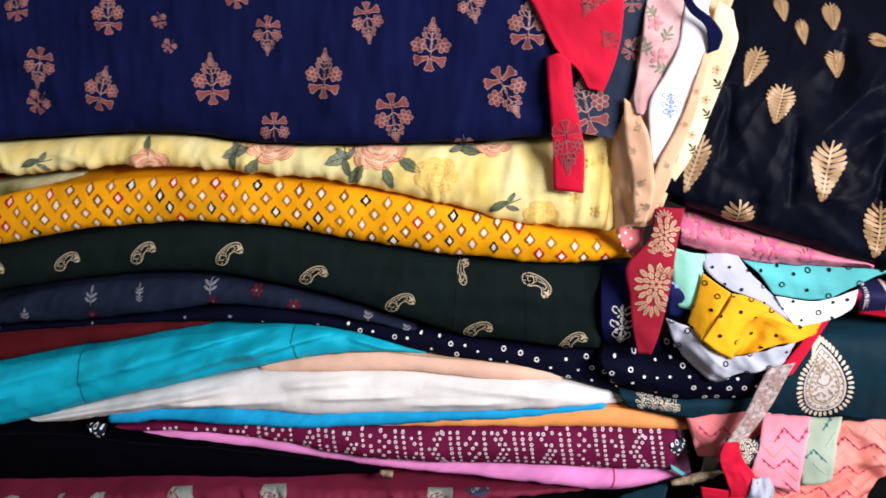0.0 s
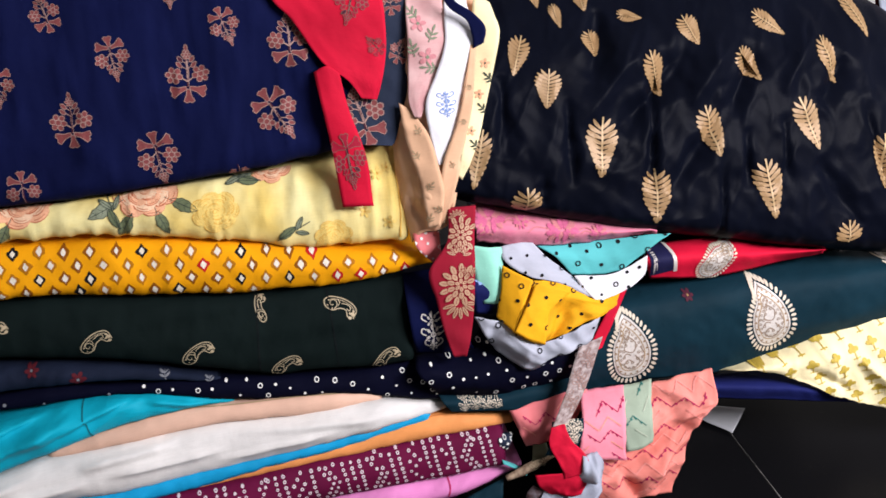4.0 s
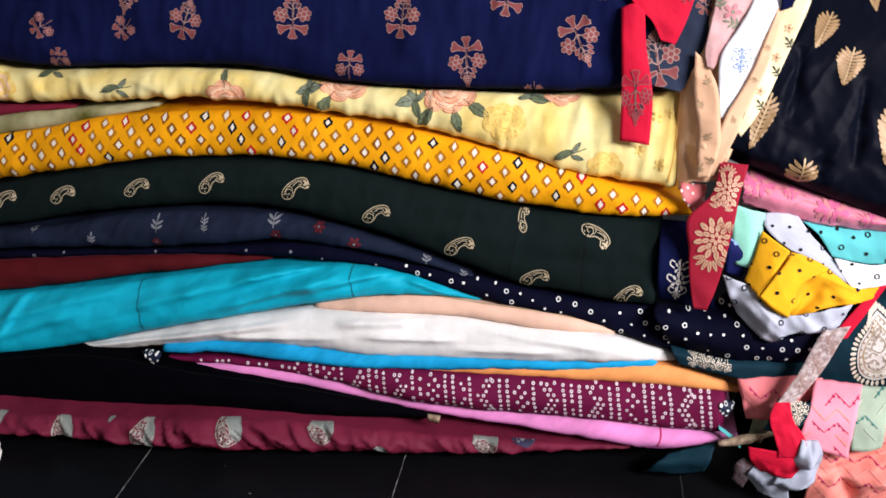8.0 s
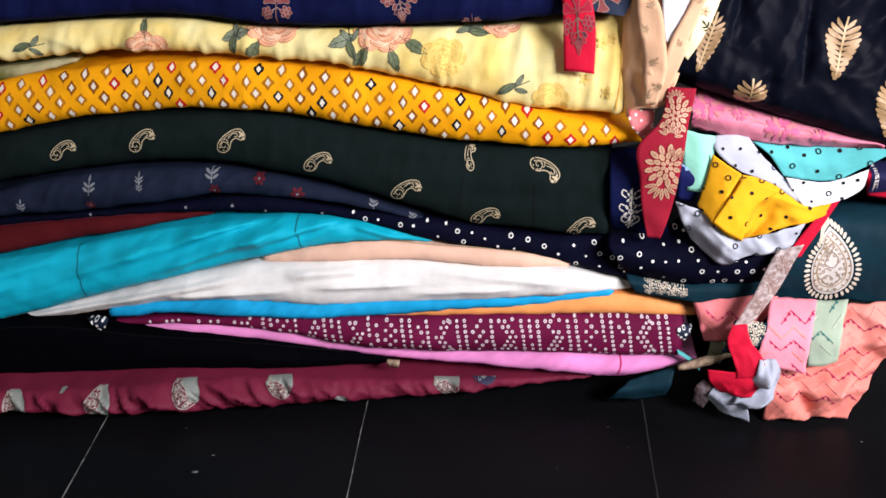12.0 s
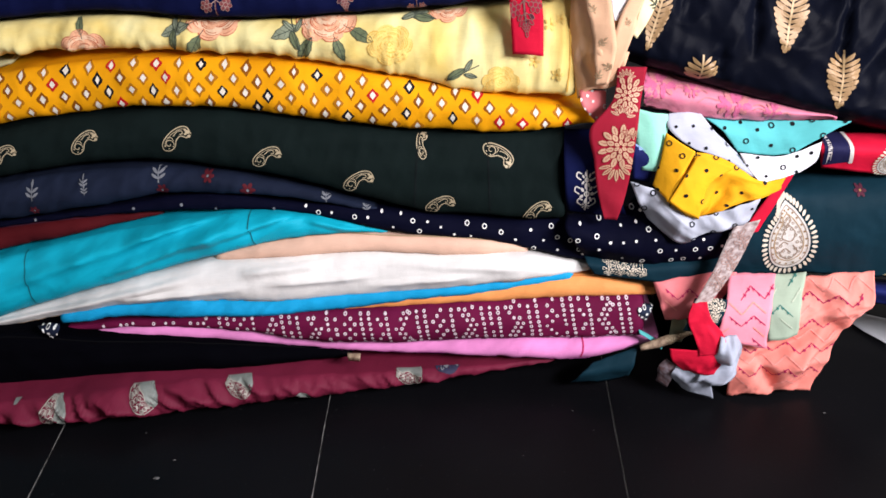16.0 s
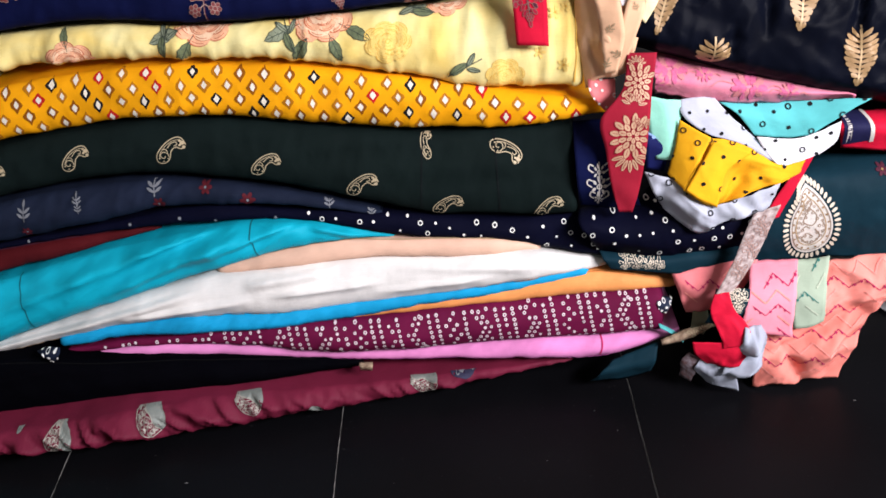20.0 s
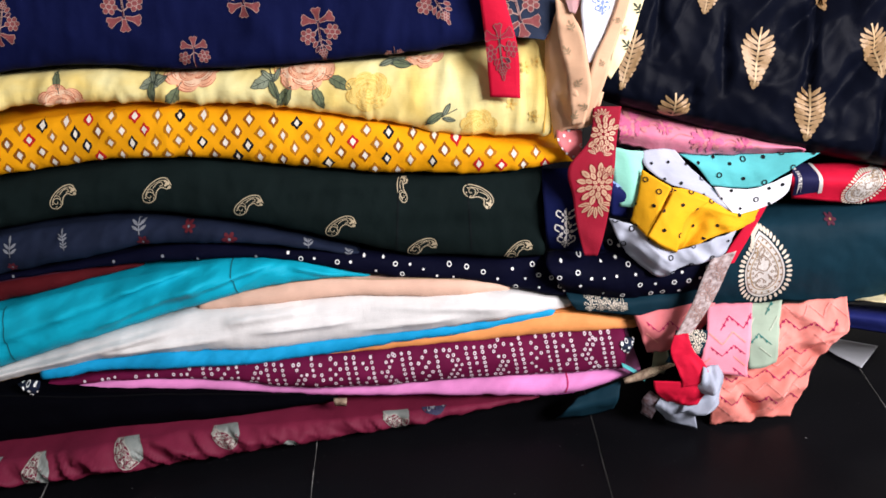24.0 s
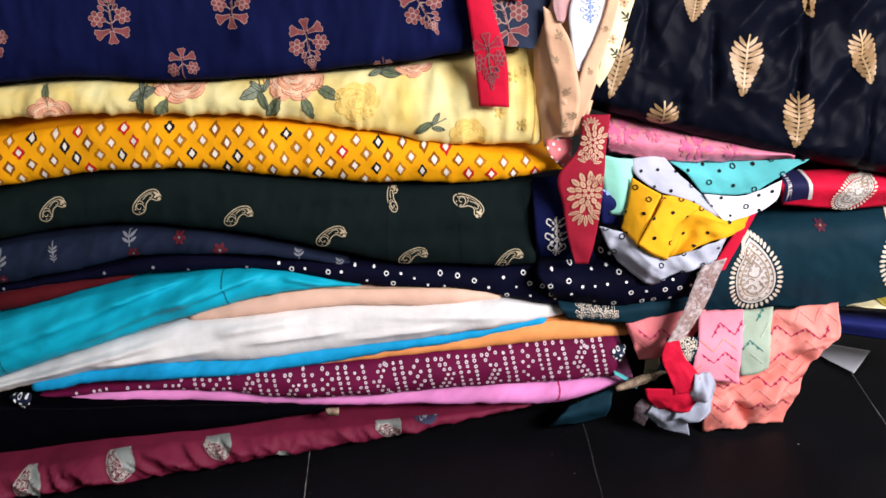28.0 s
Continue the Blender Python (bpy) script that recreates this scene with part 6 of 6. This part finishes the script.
SPRIG_SPOTS = ((-0.281, 0.644, 94, 2, 1), (-0.122, 0.652, 90, -2, 1), (0.026, 0.691, 94, -4, 1), (0.157, 0.720, 94, -2, 1), (-0.440, 0.631, 84, -14, 1), (-0.530, 0.663, 76, 170, 1), (-0.425, 0.735, 80, 0, 1), (-0.026, 0.595, 94, 186, 1),
               (0.129, 0.632, 98, 208, 1), (-0.199, 0.707, 70, 176, 1), (-0.060, 0.724, 74, 186, 1), (0.081, 0.747, 66, 196, 1), (-0.242, 0.765, 66, 4, 1), (-0.560, 0.748, 64, 10, 1), (-0.700, 0.694, 64, 150, 1), (-0.130, 0.785, 66, 10, 1), (0.02, 0.80, 64, 180, 1),
               (-0.663, 0.612, 66, -60, 0.5), (-0.534, 0.617, 62, -40, 0.5), (-0.338, 0.694, 36, -35, 0.5), (-0.352, 0.729, 38, 10, 0.5), (-0.195, 0.574, 74, 180, 0.5), (-0.640, 0.561, 54, 180, 0.5), (0.070, 0.562, 44, 0, 0.5), (-0.789, 0.592, 66, -20, 0.5))
for x, s, h, turn, whole in SPRIG_SPOTS:
    sprig(navy, x, s, h * PX, turn, part_of=whole)

LEAVES = ((200, 1.1), (235, 1.0), (-30, 1.0), (-70, 0.9))
for (x, s), h, leaves in zip([(-0.207, 0.561), (-0.054, 0.554)], (108, 112), (LEAVES[:2], LEAVES)):
    rose(yellow, x, s, h * PX, leaves=leaves)
for (x, s), h in zip([(-0.386, 0.516), (0.11, 0.565)], (92, 80)):
    rose(yellow, x, s, h * PX, leaves=((95, 0.8),) if h > 85 else ((200, 1.0),))
for (x, s), h in zip([(0.031, 0.513), (0.18, 0.457)], (84, 70)):
    rose(yellow, x, s, h * PX, inks=("ochre", "ochre", "ochre_line"))
for (x, s), h in zip([(-0.75, 0.515)], (80,)):
    rose(yellow, x, s, h * PX, inks=("ochre", "rose_light", "ochre_line"))
for (x, s), turn in zip([(0.13, 0.472), (-0.097, 0.533), (-0.257, 0.538), (0.07, 0.552)] + [(-0.557, 0.523), (-0.662, 0.543)], (20, 100, 70, 160, 10, 20)):
    sheet, f = Sheet(yellow), Frame2(x, s, 0.052, turn)
    for cx, cy, rx, ry, tilt in ((-0.20, 0.05, 0.26, 0.10, 12), (0.18, 0.13, 0.20, 0.065, 38), (0.14, -0.13, 0.18, 0.06, -36)):
        blade = oval(cx, cy, rx, ry, tilt, 12, 0.5)
        sheet.fan(f(*blade), "leaf_light" if cx > 0 else "leaf_mid")
        sheet.stroke(f(*(blade + blade[:1])), 0.0009, "leaf", 0.0009)
        c, d = rx * math.cos(radians(tilt)), rx * math.sin(radians(tilt))
        sheet.stroke(f((cx - c, cy - d), (cx + c, cy + d)), 0.0009, "leaf", 0.0009)
    sheet.stroke(f((-0.5, -0.02), (0.45, 0.04)), 0.0012, "leaf", 0.001)
    sheet.done("leaf_print", "dark printed rose leaves")

for (x, s), h in zip([(-0.307, 0.343), (-0.489, 0.322), (-0.414, 0.334), (-0.072, 0.302), (-0.015, 0.284)] + [(-0.698, 0.299), (-0.596, 0.291), (-0.413, 0.323)], (40, 38, 26, 28, 24, 26, 26, 22)):
    small_sprig(chambray, x, s, h * PX * 0.8)
for (x, s), h in zip([(-0.303, 0.32), (-0.237, 0.337), (-0.182, 0.315)] + [(-0.49, 0.296)], (30, 30, 36, 22)):
    small_flower(chambray, x, s, h * PX * 0.85)

for x, s, h, turn, whole in ((-0.472, 0.012, 60, -8, 1), (-0.346, 0.029, 62, 32, 1), (-0.210, 0.035, 54, 66, 1), (0.037, 0.032, 52, 78, 1), (-0.600, 0.008, 56, 20, 1), (-0.708, 0.020, 52, -20, 1), (-0.118, 0.010, 30, 70, 0), (-0.532, 0.036, 30, 0, 0)):
    shell(magenta, x, s, h * PX, turn, whole)
for x, s in [(0.094, 0.044)]:
    sheet, f = Sheet(magenta), Frame2(x, s, 0.040, 0)
    sheet.fan(f(*[(px, py * (1 + 0.12 * math.sin(9 * px))) for px, py in oval(0, 0, 0.5, 0.34, 0, 22)]), "crest", 0.0004)
    for cx, cy, r in ((-0.28, 0.06, 0.1), (-0.05, -0.08, 0.12), (0.2, 0.08, 0.12), (0.34, -0.1, 0.08), (-0.2, -0.16, 0.07), (0.05, 0.18, 0.07)):
        sheet.ring(f((cx, cy))[0], 0.040 * r, 0.040 * r * 0.6, "dull_white", 9, 0.0007)
        sheet.stroke(f(*smooth_line([(cx + r, cy), (cx + r * 1.6, cy + r * 0.8), (cx + r * 1.2, cy + r * 1.3)], 6)), 0.0008, "dull_white", 0.0007)
    sheet.done("crest_print", "small navy printed crest")

# diamonds in slanting rows on the mustard kurta
sheet, rng = Sheet(ikat), random.Random(11)
for row in range(-2, 14):
    for col in range(-2, 46):
        x = -0.86 + 0.0316 * col - 0.0138 * row + rng.uniform(-0.0012, 0.0012)
        mid = np.interp(x, ikat.xs, [q[12] for q in ikat.rows_s])
        s = mid - 0.0965 + 0.0174 * row + rng.uniform(-0.001, 0.001)
        if not ikat.inside(x, s, 0.003):
            continue
        w, h = 0.0084 * rng.uniform(0.85, 1.1), 0.0110 * rng.uniform(0.88, 1.08)
        slip = rng.uniform(-0.0006, 0.0006)
        edge = rng.choice(("brown", "brown", "ochre_brown", "ochre_brown", "ochre_brown", "ochre_brown", "black", "red"))
        steps = [(0, 1), (0.25, 0.72), (0.45, 0.5), (0.78, 0.3), (1, 0), (0.78, -0.3), (0.45, -0.5), (0.25, -0.72), (0, -1), (-0.25, -0.72), (-0.45, -0.5), (-0.78, -0.3), (-1, 0), (-0.78, 0.3), (-0.45, 0.5), (-0.25, 0.72)]
        sheet.fan([(x + a * w * rng.uniform(0.84, 1.1), s + b * h * rng.uniform(0.86, 1.08)) for a, b in steps], edge, 0.0006)
        core = rng.uniform(0.40, 0.54)
        sheet.fan([(x + a * w * core * rng.uniform(0.85, 1.12) + slip, s + b * h * core * 1.1 * rng.uniform(0.88, 1.1)) for a, b in ((0, 1), (0.6, 0.45), (1, 0), (0.6, -0.45), (0, -1), (-0.6, -0.45), (-1, 0), (-0.6, 0.45))], "warm_white", 0.001)
sheet.done("diamond_print", "white ikat diamonds edged in brown, black and red", "stuff")

# tie-dye rings in columns and chevrons
sheet, rng = Sheet(bandhani), random.Random(5)


def tie_ring(px, ps):
    """One knot of the tie-dye: a squarish pale ring round a dark speck."""
    px, ps = px + rng.uniform(-0.0006, 0.0006), ps + rng.uniform(-0.0006, 0.0006)
    if bandhani.inside(px, ps, 0.003) and rng.random() < 0.95:
        r = 0.0027 * rng.uniform(0.86, 1.06)
        if rng.random() < 0.22:
            sheet.dot((px, ps), r * 0.9, "tie_white", 6)
        else:
            sheet.ring((px, ps), r, r * rng.uniform(0.30, 0.42), "tie_white", 7)


x, k = -0.42, 0
while x < 0.372:
    kind = "|<||\\||.|>||/|<||"[k % 17]
    mid = np.interp(x, bandhani.xs, [q[12] for q in bandhani.rows_s])
    for j in range(-6, 7):
        level, lean = mid + 0.0070 * j, -0.0011 * j
        if kind == "|":
            tie_ring(x + lean, level)
        elif kind in "<>":
            bend = 0.0048 * abs(abs(j) % 6 - 3)
            for step_x in (0.0, 0.0085):
                tie_ring(x + lean + step_x + (bend if kind == "<" else 0.0144 - bend), level)
            if abs(j) % 6 == 3:
                tie_ring(x + lean + 0.020, level + 0.002)
        elif kind == ".":
            if j % 3:
                tie_ring(x + lean + 0.0045 * (j % 2), level)
        else:
            turn = 1 if kind == "/" else -1
            for start in (-0.030, -0.015, 0.0, 0.015, 0.030):
                px = x + 0.008 + turn * 0.0062 * j + start
                if x - 0.001 < px < x + 0.019:
                    tie_ring(px + lean, level)
    x += {"|": 0.0118, "<": 0.0330, ">": 0.0330, ".": 0.0135}.get(kind, 0.0270)
    k += 1
sheet.done("ring_print", "rows of white tie-dye rings", "stuff")


def spotted(cloth, spacing, dot, ring, key, seed, area, ring_key=None, share=0.35, name="dot_print", label="scattered dots and rings"):
    """Dots and rings scattered evenly over a stretch x0, x1, s0, s1."""
    sheet, rng, spots = Sheet(cloth), random.Random(seed), []
    x0, x1, s0, s1 = area
    for _ in range(int(9 * (x1 - x0) * (s1 - s0) / spacing**2)):
        x, s = rng.uniform(x0, x1), rng.uniform(s0, s1)
        if all((x - a) ** 2 + (s - b) ** 2 > (spacing * 0.8) ** 2 for a, b in spots) and cloth.inside(x, s, 0.002):
            spots.append((x, s))
            if rng.random() < share:
                sheet.ring((x, s), ring, ring * 0.62, ring_key or key)
            else:
                sheet.dot((x, s), dot * rng.uniform(0.8, 1.1), key)
    if sheet.verts:
        sheet.done(name, label, "stuff")


def extent(cloth):
    g = cloth.grid
    s = (g[:, :, 1] - FOOT_Y) * math.cos(LEAN) + g[:, :, 2] * math.sin(LEAN)
    return g[:, :, 0].min(), g[:, :, 0].max(), s.min(), s.max()


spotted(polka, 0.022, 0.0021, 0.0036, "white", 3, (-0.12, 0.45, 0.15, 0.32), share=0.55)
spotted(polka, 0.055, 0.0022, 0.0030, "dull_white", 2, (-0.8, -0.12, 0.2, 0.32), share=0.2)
spotted(polka_end, 0.020, 0.0022, 0.0037, "white", 4, extent(polka_end), share=0.4)
spotted(teal_dots, 0.024, 0.0027, 0.0040, "black", 5, extent(teal_dots))
spotted(grey_dots, 0.025, 0.0023, 0.0040, "black", 6, extent(grey_dots))
spotted(white_dots, 0.022, 0.0024, 0.0040, "black", 7, extent(white_dots), share=0.15)
spotted(mustard, 0.025, 0.0026, 0.0040, "black", 8, extent(mustard), share=0.4)
spotted(grey_low, 0.030, 0.0020, 0.0042, "black", 9, extent(grey_low), share=0.55)
spotted(blue_tag, 0.009, 0.0028, 0.0030, "white", 10, extent(blue_tag), share=0.3)
spotted(blue_end, 0.008, 0.0022, 0.0026, "white", 14, extent(blue_end), share=0.2)
spotted(pink_bit, 0.012, 0.0022, 0.0030, "white", 12, extent(pink_bit), share=0.1)
x0, x1, s0, s1 = extent(gold_print)
for row in range(12):
    for col in range(16):
        px, ps = x0 + 0.034 * col + (0.017 if row % 2 else 0) + 0.004 * row, s0 + 0.026 * row + 0.006 * col
        if gold_print.inside(px, ps, 0.002):
            sheet, f = Sheet(gold_print), Frame2(px, ps, 0.022, 12)
            for cx, cy, rx, ry in ((0, 0.28, 0.2, 0.2), (-0.25, 0.1, 0.19, 0.15), (0.25, 0.1, 0.19, 0.15), (0, 0.05, 0.16, 0.16)):
                sheet.fan(f(*oval(cx, cy, rx, ry, 0, 8)), "ochre_gold")
            sheet.stroke(f((0, 0), (0, -0.5)), 0.0016, "ochre_gold")
            sheet.stroke(f((-0.25, -0.42), (0.25, -0.42)), 0.0014, "ochre_gold")
            sheet.done("tree_print", "small golden printed tree")

for (x, s), h, turn in zip([(0.577, 0.232), (0.793, 0.245), (1.022, 0.282)], (140, 140, 120), (10, 16, 24)):
    big_paisley(paisley_cloth, x, s, h * PX, turn)
for x, s in [(0.654, 0.324), (0.674, 0.294)]:
    small_flower(paisley_cloth, x, s, 0.018, "sprig_dark", "gold")
for (x, s), h in zip([(0.721, 0.342)], (84,)):
    big_paisley(red_paisley, x, s, h * PX, -50)
for pts in ([(0.633, 0.382), (0.634, 0.358), (0.637, 0.334)],):
    line(red_paisley, pts, 0.034, "navy", "border", label="navy woven border")
    line(red_paisley, [(x - 0.010, s) for x, s in pts], 0.005, "silver", "braid", label="silver braid line")
    line(red_paisley, [(x + 0.020, s) for x, s in pts], 0.005, "silver", "braid", label="silver braid line")


for x, s, h, turn in ((0.338, 0.372, 78, 0), (0.346, 0.440, 66, 25)):
    sheet, f = Sheet(brocade_strip), Frame2(x, s, h * PX, turn)
    for layer, (count, near, far, wide) in enumerate(((13, 0.26, 0.52, 0.070), (10, 0.14, 0.34, 0.066), (6, 0.03, 0.17, 0.050))):
        for k in range(count):
            a = 360 / count * k + 14 * layer
            mid, half = (near + far) / 2, (far - near) / 2
            cx, cy = mid * math.cos(radians(a)), mid * math.sin(radians(a))
            if brocade_strip.inside(*f((cx * 1.2, cy * 1.2))[0], 0.002):
                petal = oval(cx, cy, half, wide, a, 10, 0.3)
                sheet.fan(f(*petal), "brocade", 0.0006 + 0.0002 * layer)
                sheet.stroke(f(*(petal + petal[:1])), 0.0007, "crimson_line", 0.0007 + 0.0002 * layer)
                sheet.stroke(f((cx * 0.85, cy * 0.85), (cx * 1.15, cy * 1.15)), 0.0007, "crimson_line", 0.0008 + 0.0002 * layer)
    sheet.done("flower_print", "golden brocade flower")
for x, s, h, start in ((0.334, 0.348, 66, 200), (0.340, 0.412, 46, 10), (0.352, 0.395, 40, 190), (0.345, 0.462, 34, 20)):
    sheet, f = Sheet(brocade_strip), Frame2(x, s, h * PX, -6)
    for k in range(7):
        a = start + 150 * k / 6
        cx, cy = 0.32 * math.cos(radians(a)), 0.32 * math.sin(radians(a))
        if brocade_strip.inside(*f((cx, cy))[0], 0.002):
            sheet.fan(f(*oval(cx, cy, 0.17, 0.055, a, 10, 0.35)), "brocade")
            sheet.stroke(f((cx * 0.7, cy * 0.7), (cx * 1.3, cy * 1.3)), 0.0008, "crimson_line", 0.0012)
    if sheet.verts:
        sheet.done("petal_print", "golden brocade petals")
for x, s in [(0.296, 0.305)]:
    scroll_print(navy_strip, x, s, 0.062, "silver", 0, 0.62, 7, "white floral crest")
for x, s in [(0.373, 0.373)]:
    small_flower(navy_satin, x, s, 0.026, "sky", "white", 9)
for (x, s), h, turn in zip([(0.212, 0.560)], (100,), (186,)):
    sprig(red_strip, x, s, h * PX, turn, 0.8, inks=("faded_fill", "faded", "sprig_dark"))
for (x, s), h, turn in zip([(0.242, 0.76), (0.264, 0.7)], (80, 40), (160, 40)):
    sprig(red_wide, x, s, h * PX, turn, inks=("faded_fill", "faded", "sprig_dark"))
for (x, s), h, turn in zip([(0.236, 0.612), (0.297, 0.69), (0.292, 0.755)], (112, 50, 56), (14, -30, 0)):
    sprig(navy_flap, x, s, h * PX, turn)
for (x, s), h in zip([(0.393, 0.45), (0.492, 0.421), (0.436, 0.44), (0.543, 0.41), (0.373, 0.434)], (62, 64, 30, 34, 30)):
    sheet, f = Sheet(pink_floral), Frame2(x, s, h * PX, 0, 1.0)
    for count, reach, wide in ((11, 0.36, 0.075), (9, 0.22, 0.07)):
        for k in range(count):
            a = 360 / count * k + reach * 50
            sheet.fan(f(*oval(reach * math.cos(radians(a)), 0.7 * reach * math.sin(radians(a)), 0.13, wide, a, 8, 0.3)), "magenta" if k % 3 else "pink_line")
    sheet.stroke(f(*smooth_line([(-0.4, 0.1), (-0.75, 0.2), (-1.0, 0.1)], 8)), 0.0012, "pink_line")
    sheet.stroke(f(*smooth_line([(0.4, -0.1), (0.7, -0.05), (0.95, -0.2)], 8)), 0.0012, "pink_line")
    sheet.done("flower_print", "magenta printed flower")
for x, s, turn in ((0.300, 0.553, 30), (0.313, 0.510, -40), (0.306, 0.585, 20), (0.322, 0.478, 60), (0.309, 0.466, -20)):
    small_sprig(left_band, x, s, 0.013, "beige", turn)
for x, s, turn in ((0.366, 0.590, 80), (0.345, 0.535, 20), (0.378, 0.633, 70)):
    small_sprig(neck_band, x, s, 0.010, "beige", turn)
for x, s, turn in ((0.318, 0.735, 40), (0.338, 0.705, -30), (0.312, 0.690, 10), (0.332, 0.664, 80)):
    small_sprig(pink_rose, x, s, 0.020, "leaf_light", turn)
for (x, s), h in zip([(0.329, 0.678), (0.323, 0.721), (0.33, 0.631)], (44, 40, 30)):
    small_flower(pink_rose, x, s, h * PX * 0.75, "blush_line", "leaf_light", 5)
for x, s in [(0.405, 0.661), (0.393, 0.622), (0.376, 0.576)]:
    small_flower(cream_edge, x, s, 0.014, "rose", "leaf", 5)
    small_sprig(cream_edge, x + 0.004, s - 0.02, 0.016, "leaf", 40)
for x, s in [(0.346, 0.615)]:
    scroll_print(white_piece, x, s, 0.034, "sky", 0, 0.9, 12, "faint blue stamp")

# zigzag stitching on the scraps
for cloth, key, dark in ((pink_zigzag, "pink_pale", "zig"), (green_zigzag, "sage_pale", "zig_teal"), (coral, "pink_pale", "zig"), (coral_end, "pink_pale", "zig")):
    x0, x1, s0, s1 = extent(cloth)
    sheet, row, rng = Sheet(cloth), 0, random.Random(hash_of(key))
    level = s0 + 0.008
    while level < s1:
        k, x = 0, x0
        while x < x1:
            a, b = (x, level + (0.0075 if k % 2 else -0.0075)), (x + 0.017, level + (-0.0075 if k % 2 else 0.0075))
            if cloth.inside(*a) and cloth.inside(*b):
                mids = [(a[0] + (b[0] - a[0]) * q / 5, a[1] + (b[1] - a[1]) * q / 5) for q in range(6)]
                if row % 2 == 0:
                    sheet.stroke(mids, 0.0009, dark)
                    for q in (1, 3):
                        c = mids[q] if k % 2 else mids[q + 1]
                        sheet.fan([(c[0] - 0.0022, c[1] + 0.0012), (c[0] + 0.0022, c[1] - 0.0006), (c[0] - 0.0004, c[1] - 0.0032)], dark)
                elif rng.random() < 0.85:
                    sheet.stroke(mids, 0.0018, key)
            x += 0.017
            k += 1
        level += 0.0175
        row += 1
    if sheet.verts:
        sheet.done("zigzag_print", "stitched zigzag lines", "stuff")

# lace and braid
for cloth, where in ((lace_strip, [(0.33, 0.188), (0.344, 0.187), (0.359, 0.185), (0.374, 0.183)]), (lace_knot, [(0.459, 0.148), (0.471, 0.137), (0.477, 0.147), (0.465, 0.129), (0.453, 0.123)]), (lace_end, [(0.42, 0.083), (0.433, 0.089), (0.443, 0.097)])):
    for k, (x, s) in enumerate(where):
        scroll_print(cloth, x, s, 0.024, "pale_gold" if cloth is lace_end else "lace", 20 * k, 0.9, 20 + k, "pale gold lace scrolls")
for (x, s), h in zip([(0.509, 0.234), (0.493, 0.206), (0.477, 0.177)], (44, 46, 46)):
    scroll_print(ribbon, x, s, h * PX, "sprig_line", 25, 0.8, 31, "woven brocade scrolls")

# hems and cords
line(pink, [(0.293, 0.081), (0.295, 0.066), (0.291, 0.05)], 0.0022, "zig", "cord", label="dark pink cord across the trousers")
rows = teal.rows_s
hem = [(teal.xs[k], rows[k][1] + 0.0006) for k in range(8, len(rows) - 8, 12)]
line(teal, hem, 0.0022, "beige", "hem", 90, "beige stitched hem edge")
rows = white.rows_s
hem = [(white.xs[k], rows[k][3]) for k in range(14, len(rows) - 8, 12)]
line(white, hem, 0.0012, "beige", "hem", 90, "stitched hem line")
spotted(mustard_flap, 0.025, 0.0026, 0.0040, "black", 30, extent(mustard_flap), share=0.3)
spotted(mustard_fold, 0.025, 0.0026, 0.0040, "black", 28, extent(mustard_fold), share=0.4)
for (x, s), h in zip([(0.248, 0.533), (0.263, 0.539), (0.257, 0.466), (0.226, 0.484)], (34, 30, 34, 30)):
    small_flower(yellow, x, s, h * PX * 0.75, "ochre", "ochre_line", 5)
for pts in ([(0.273, 0.543), (0.274, 0.496), (0.27, 0.442)],):
    line(yellow, pts, 0.0014, "ochre_line", label="side seam line")
for cloth, key, at in ((blue, "blue_hem", 4), (orange, "orange_hem", 20), (pink, "pink_hem", 4), (peach, "beige", 21)):
    rows = cloth.rows_s
    hem = [(cloth.xs[k], rows[k][at]) for k in range(10, len(rows) - 6, 10)]
    line(cloth, hem, 0.0010, key, "hem", 70, "stitched hem line")
rows = black.rows_s
for at, wide in ((20, 0.0012), (6, 0.0012)):
    line(black, [(black.xs[k], rows[k][at]) for k in range(10, len(rows) - 10, 12)], wide, "black_seam", "seam", 60, "stitched seam line")
rows = maroonl.rows_s
line(maroonl, [(maroonl.xs[k], rows[k][20]) for k in range(10, len(rows) - 10, 12)], 0.0010, "sprig_dark", "hem", 50, "stitched hem line")
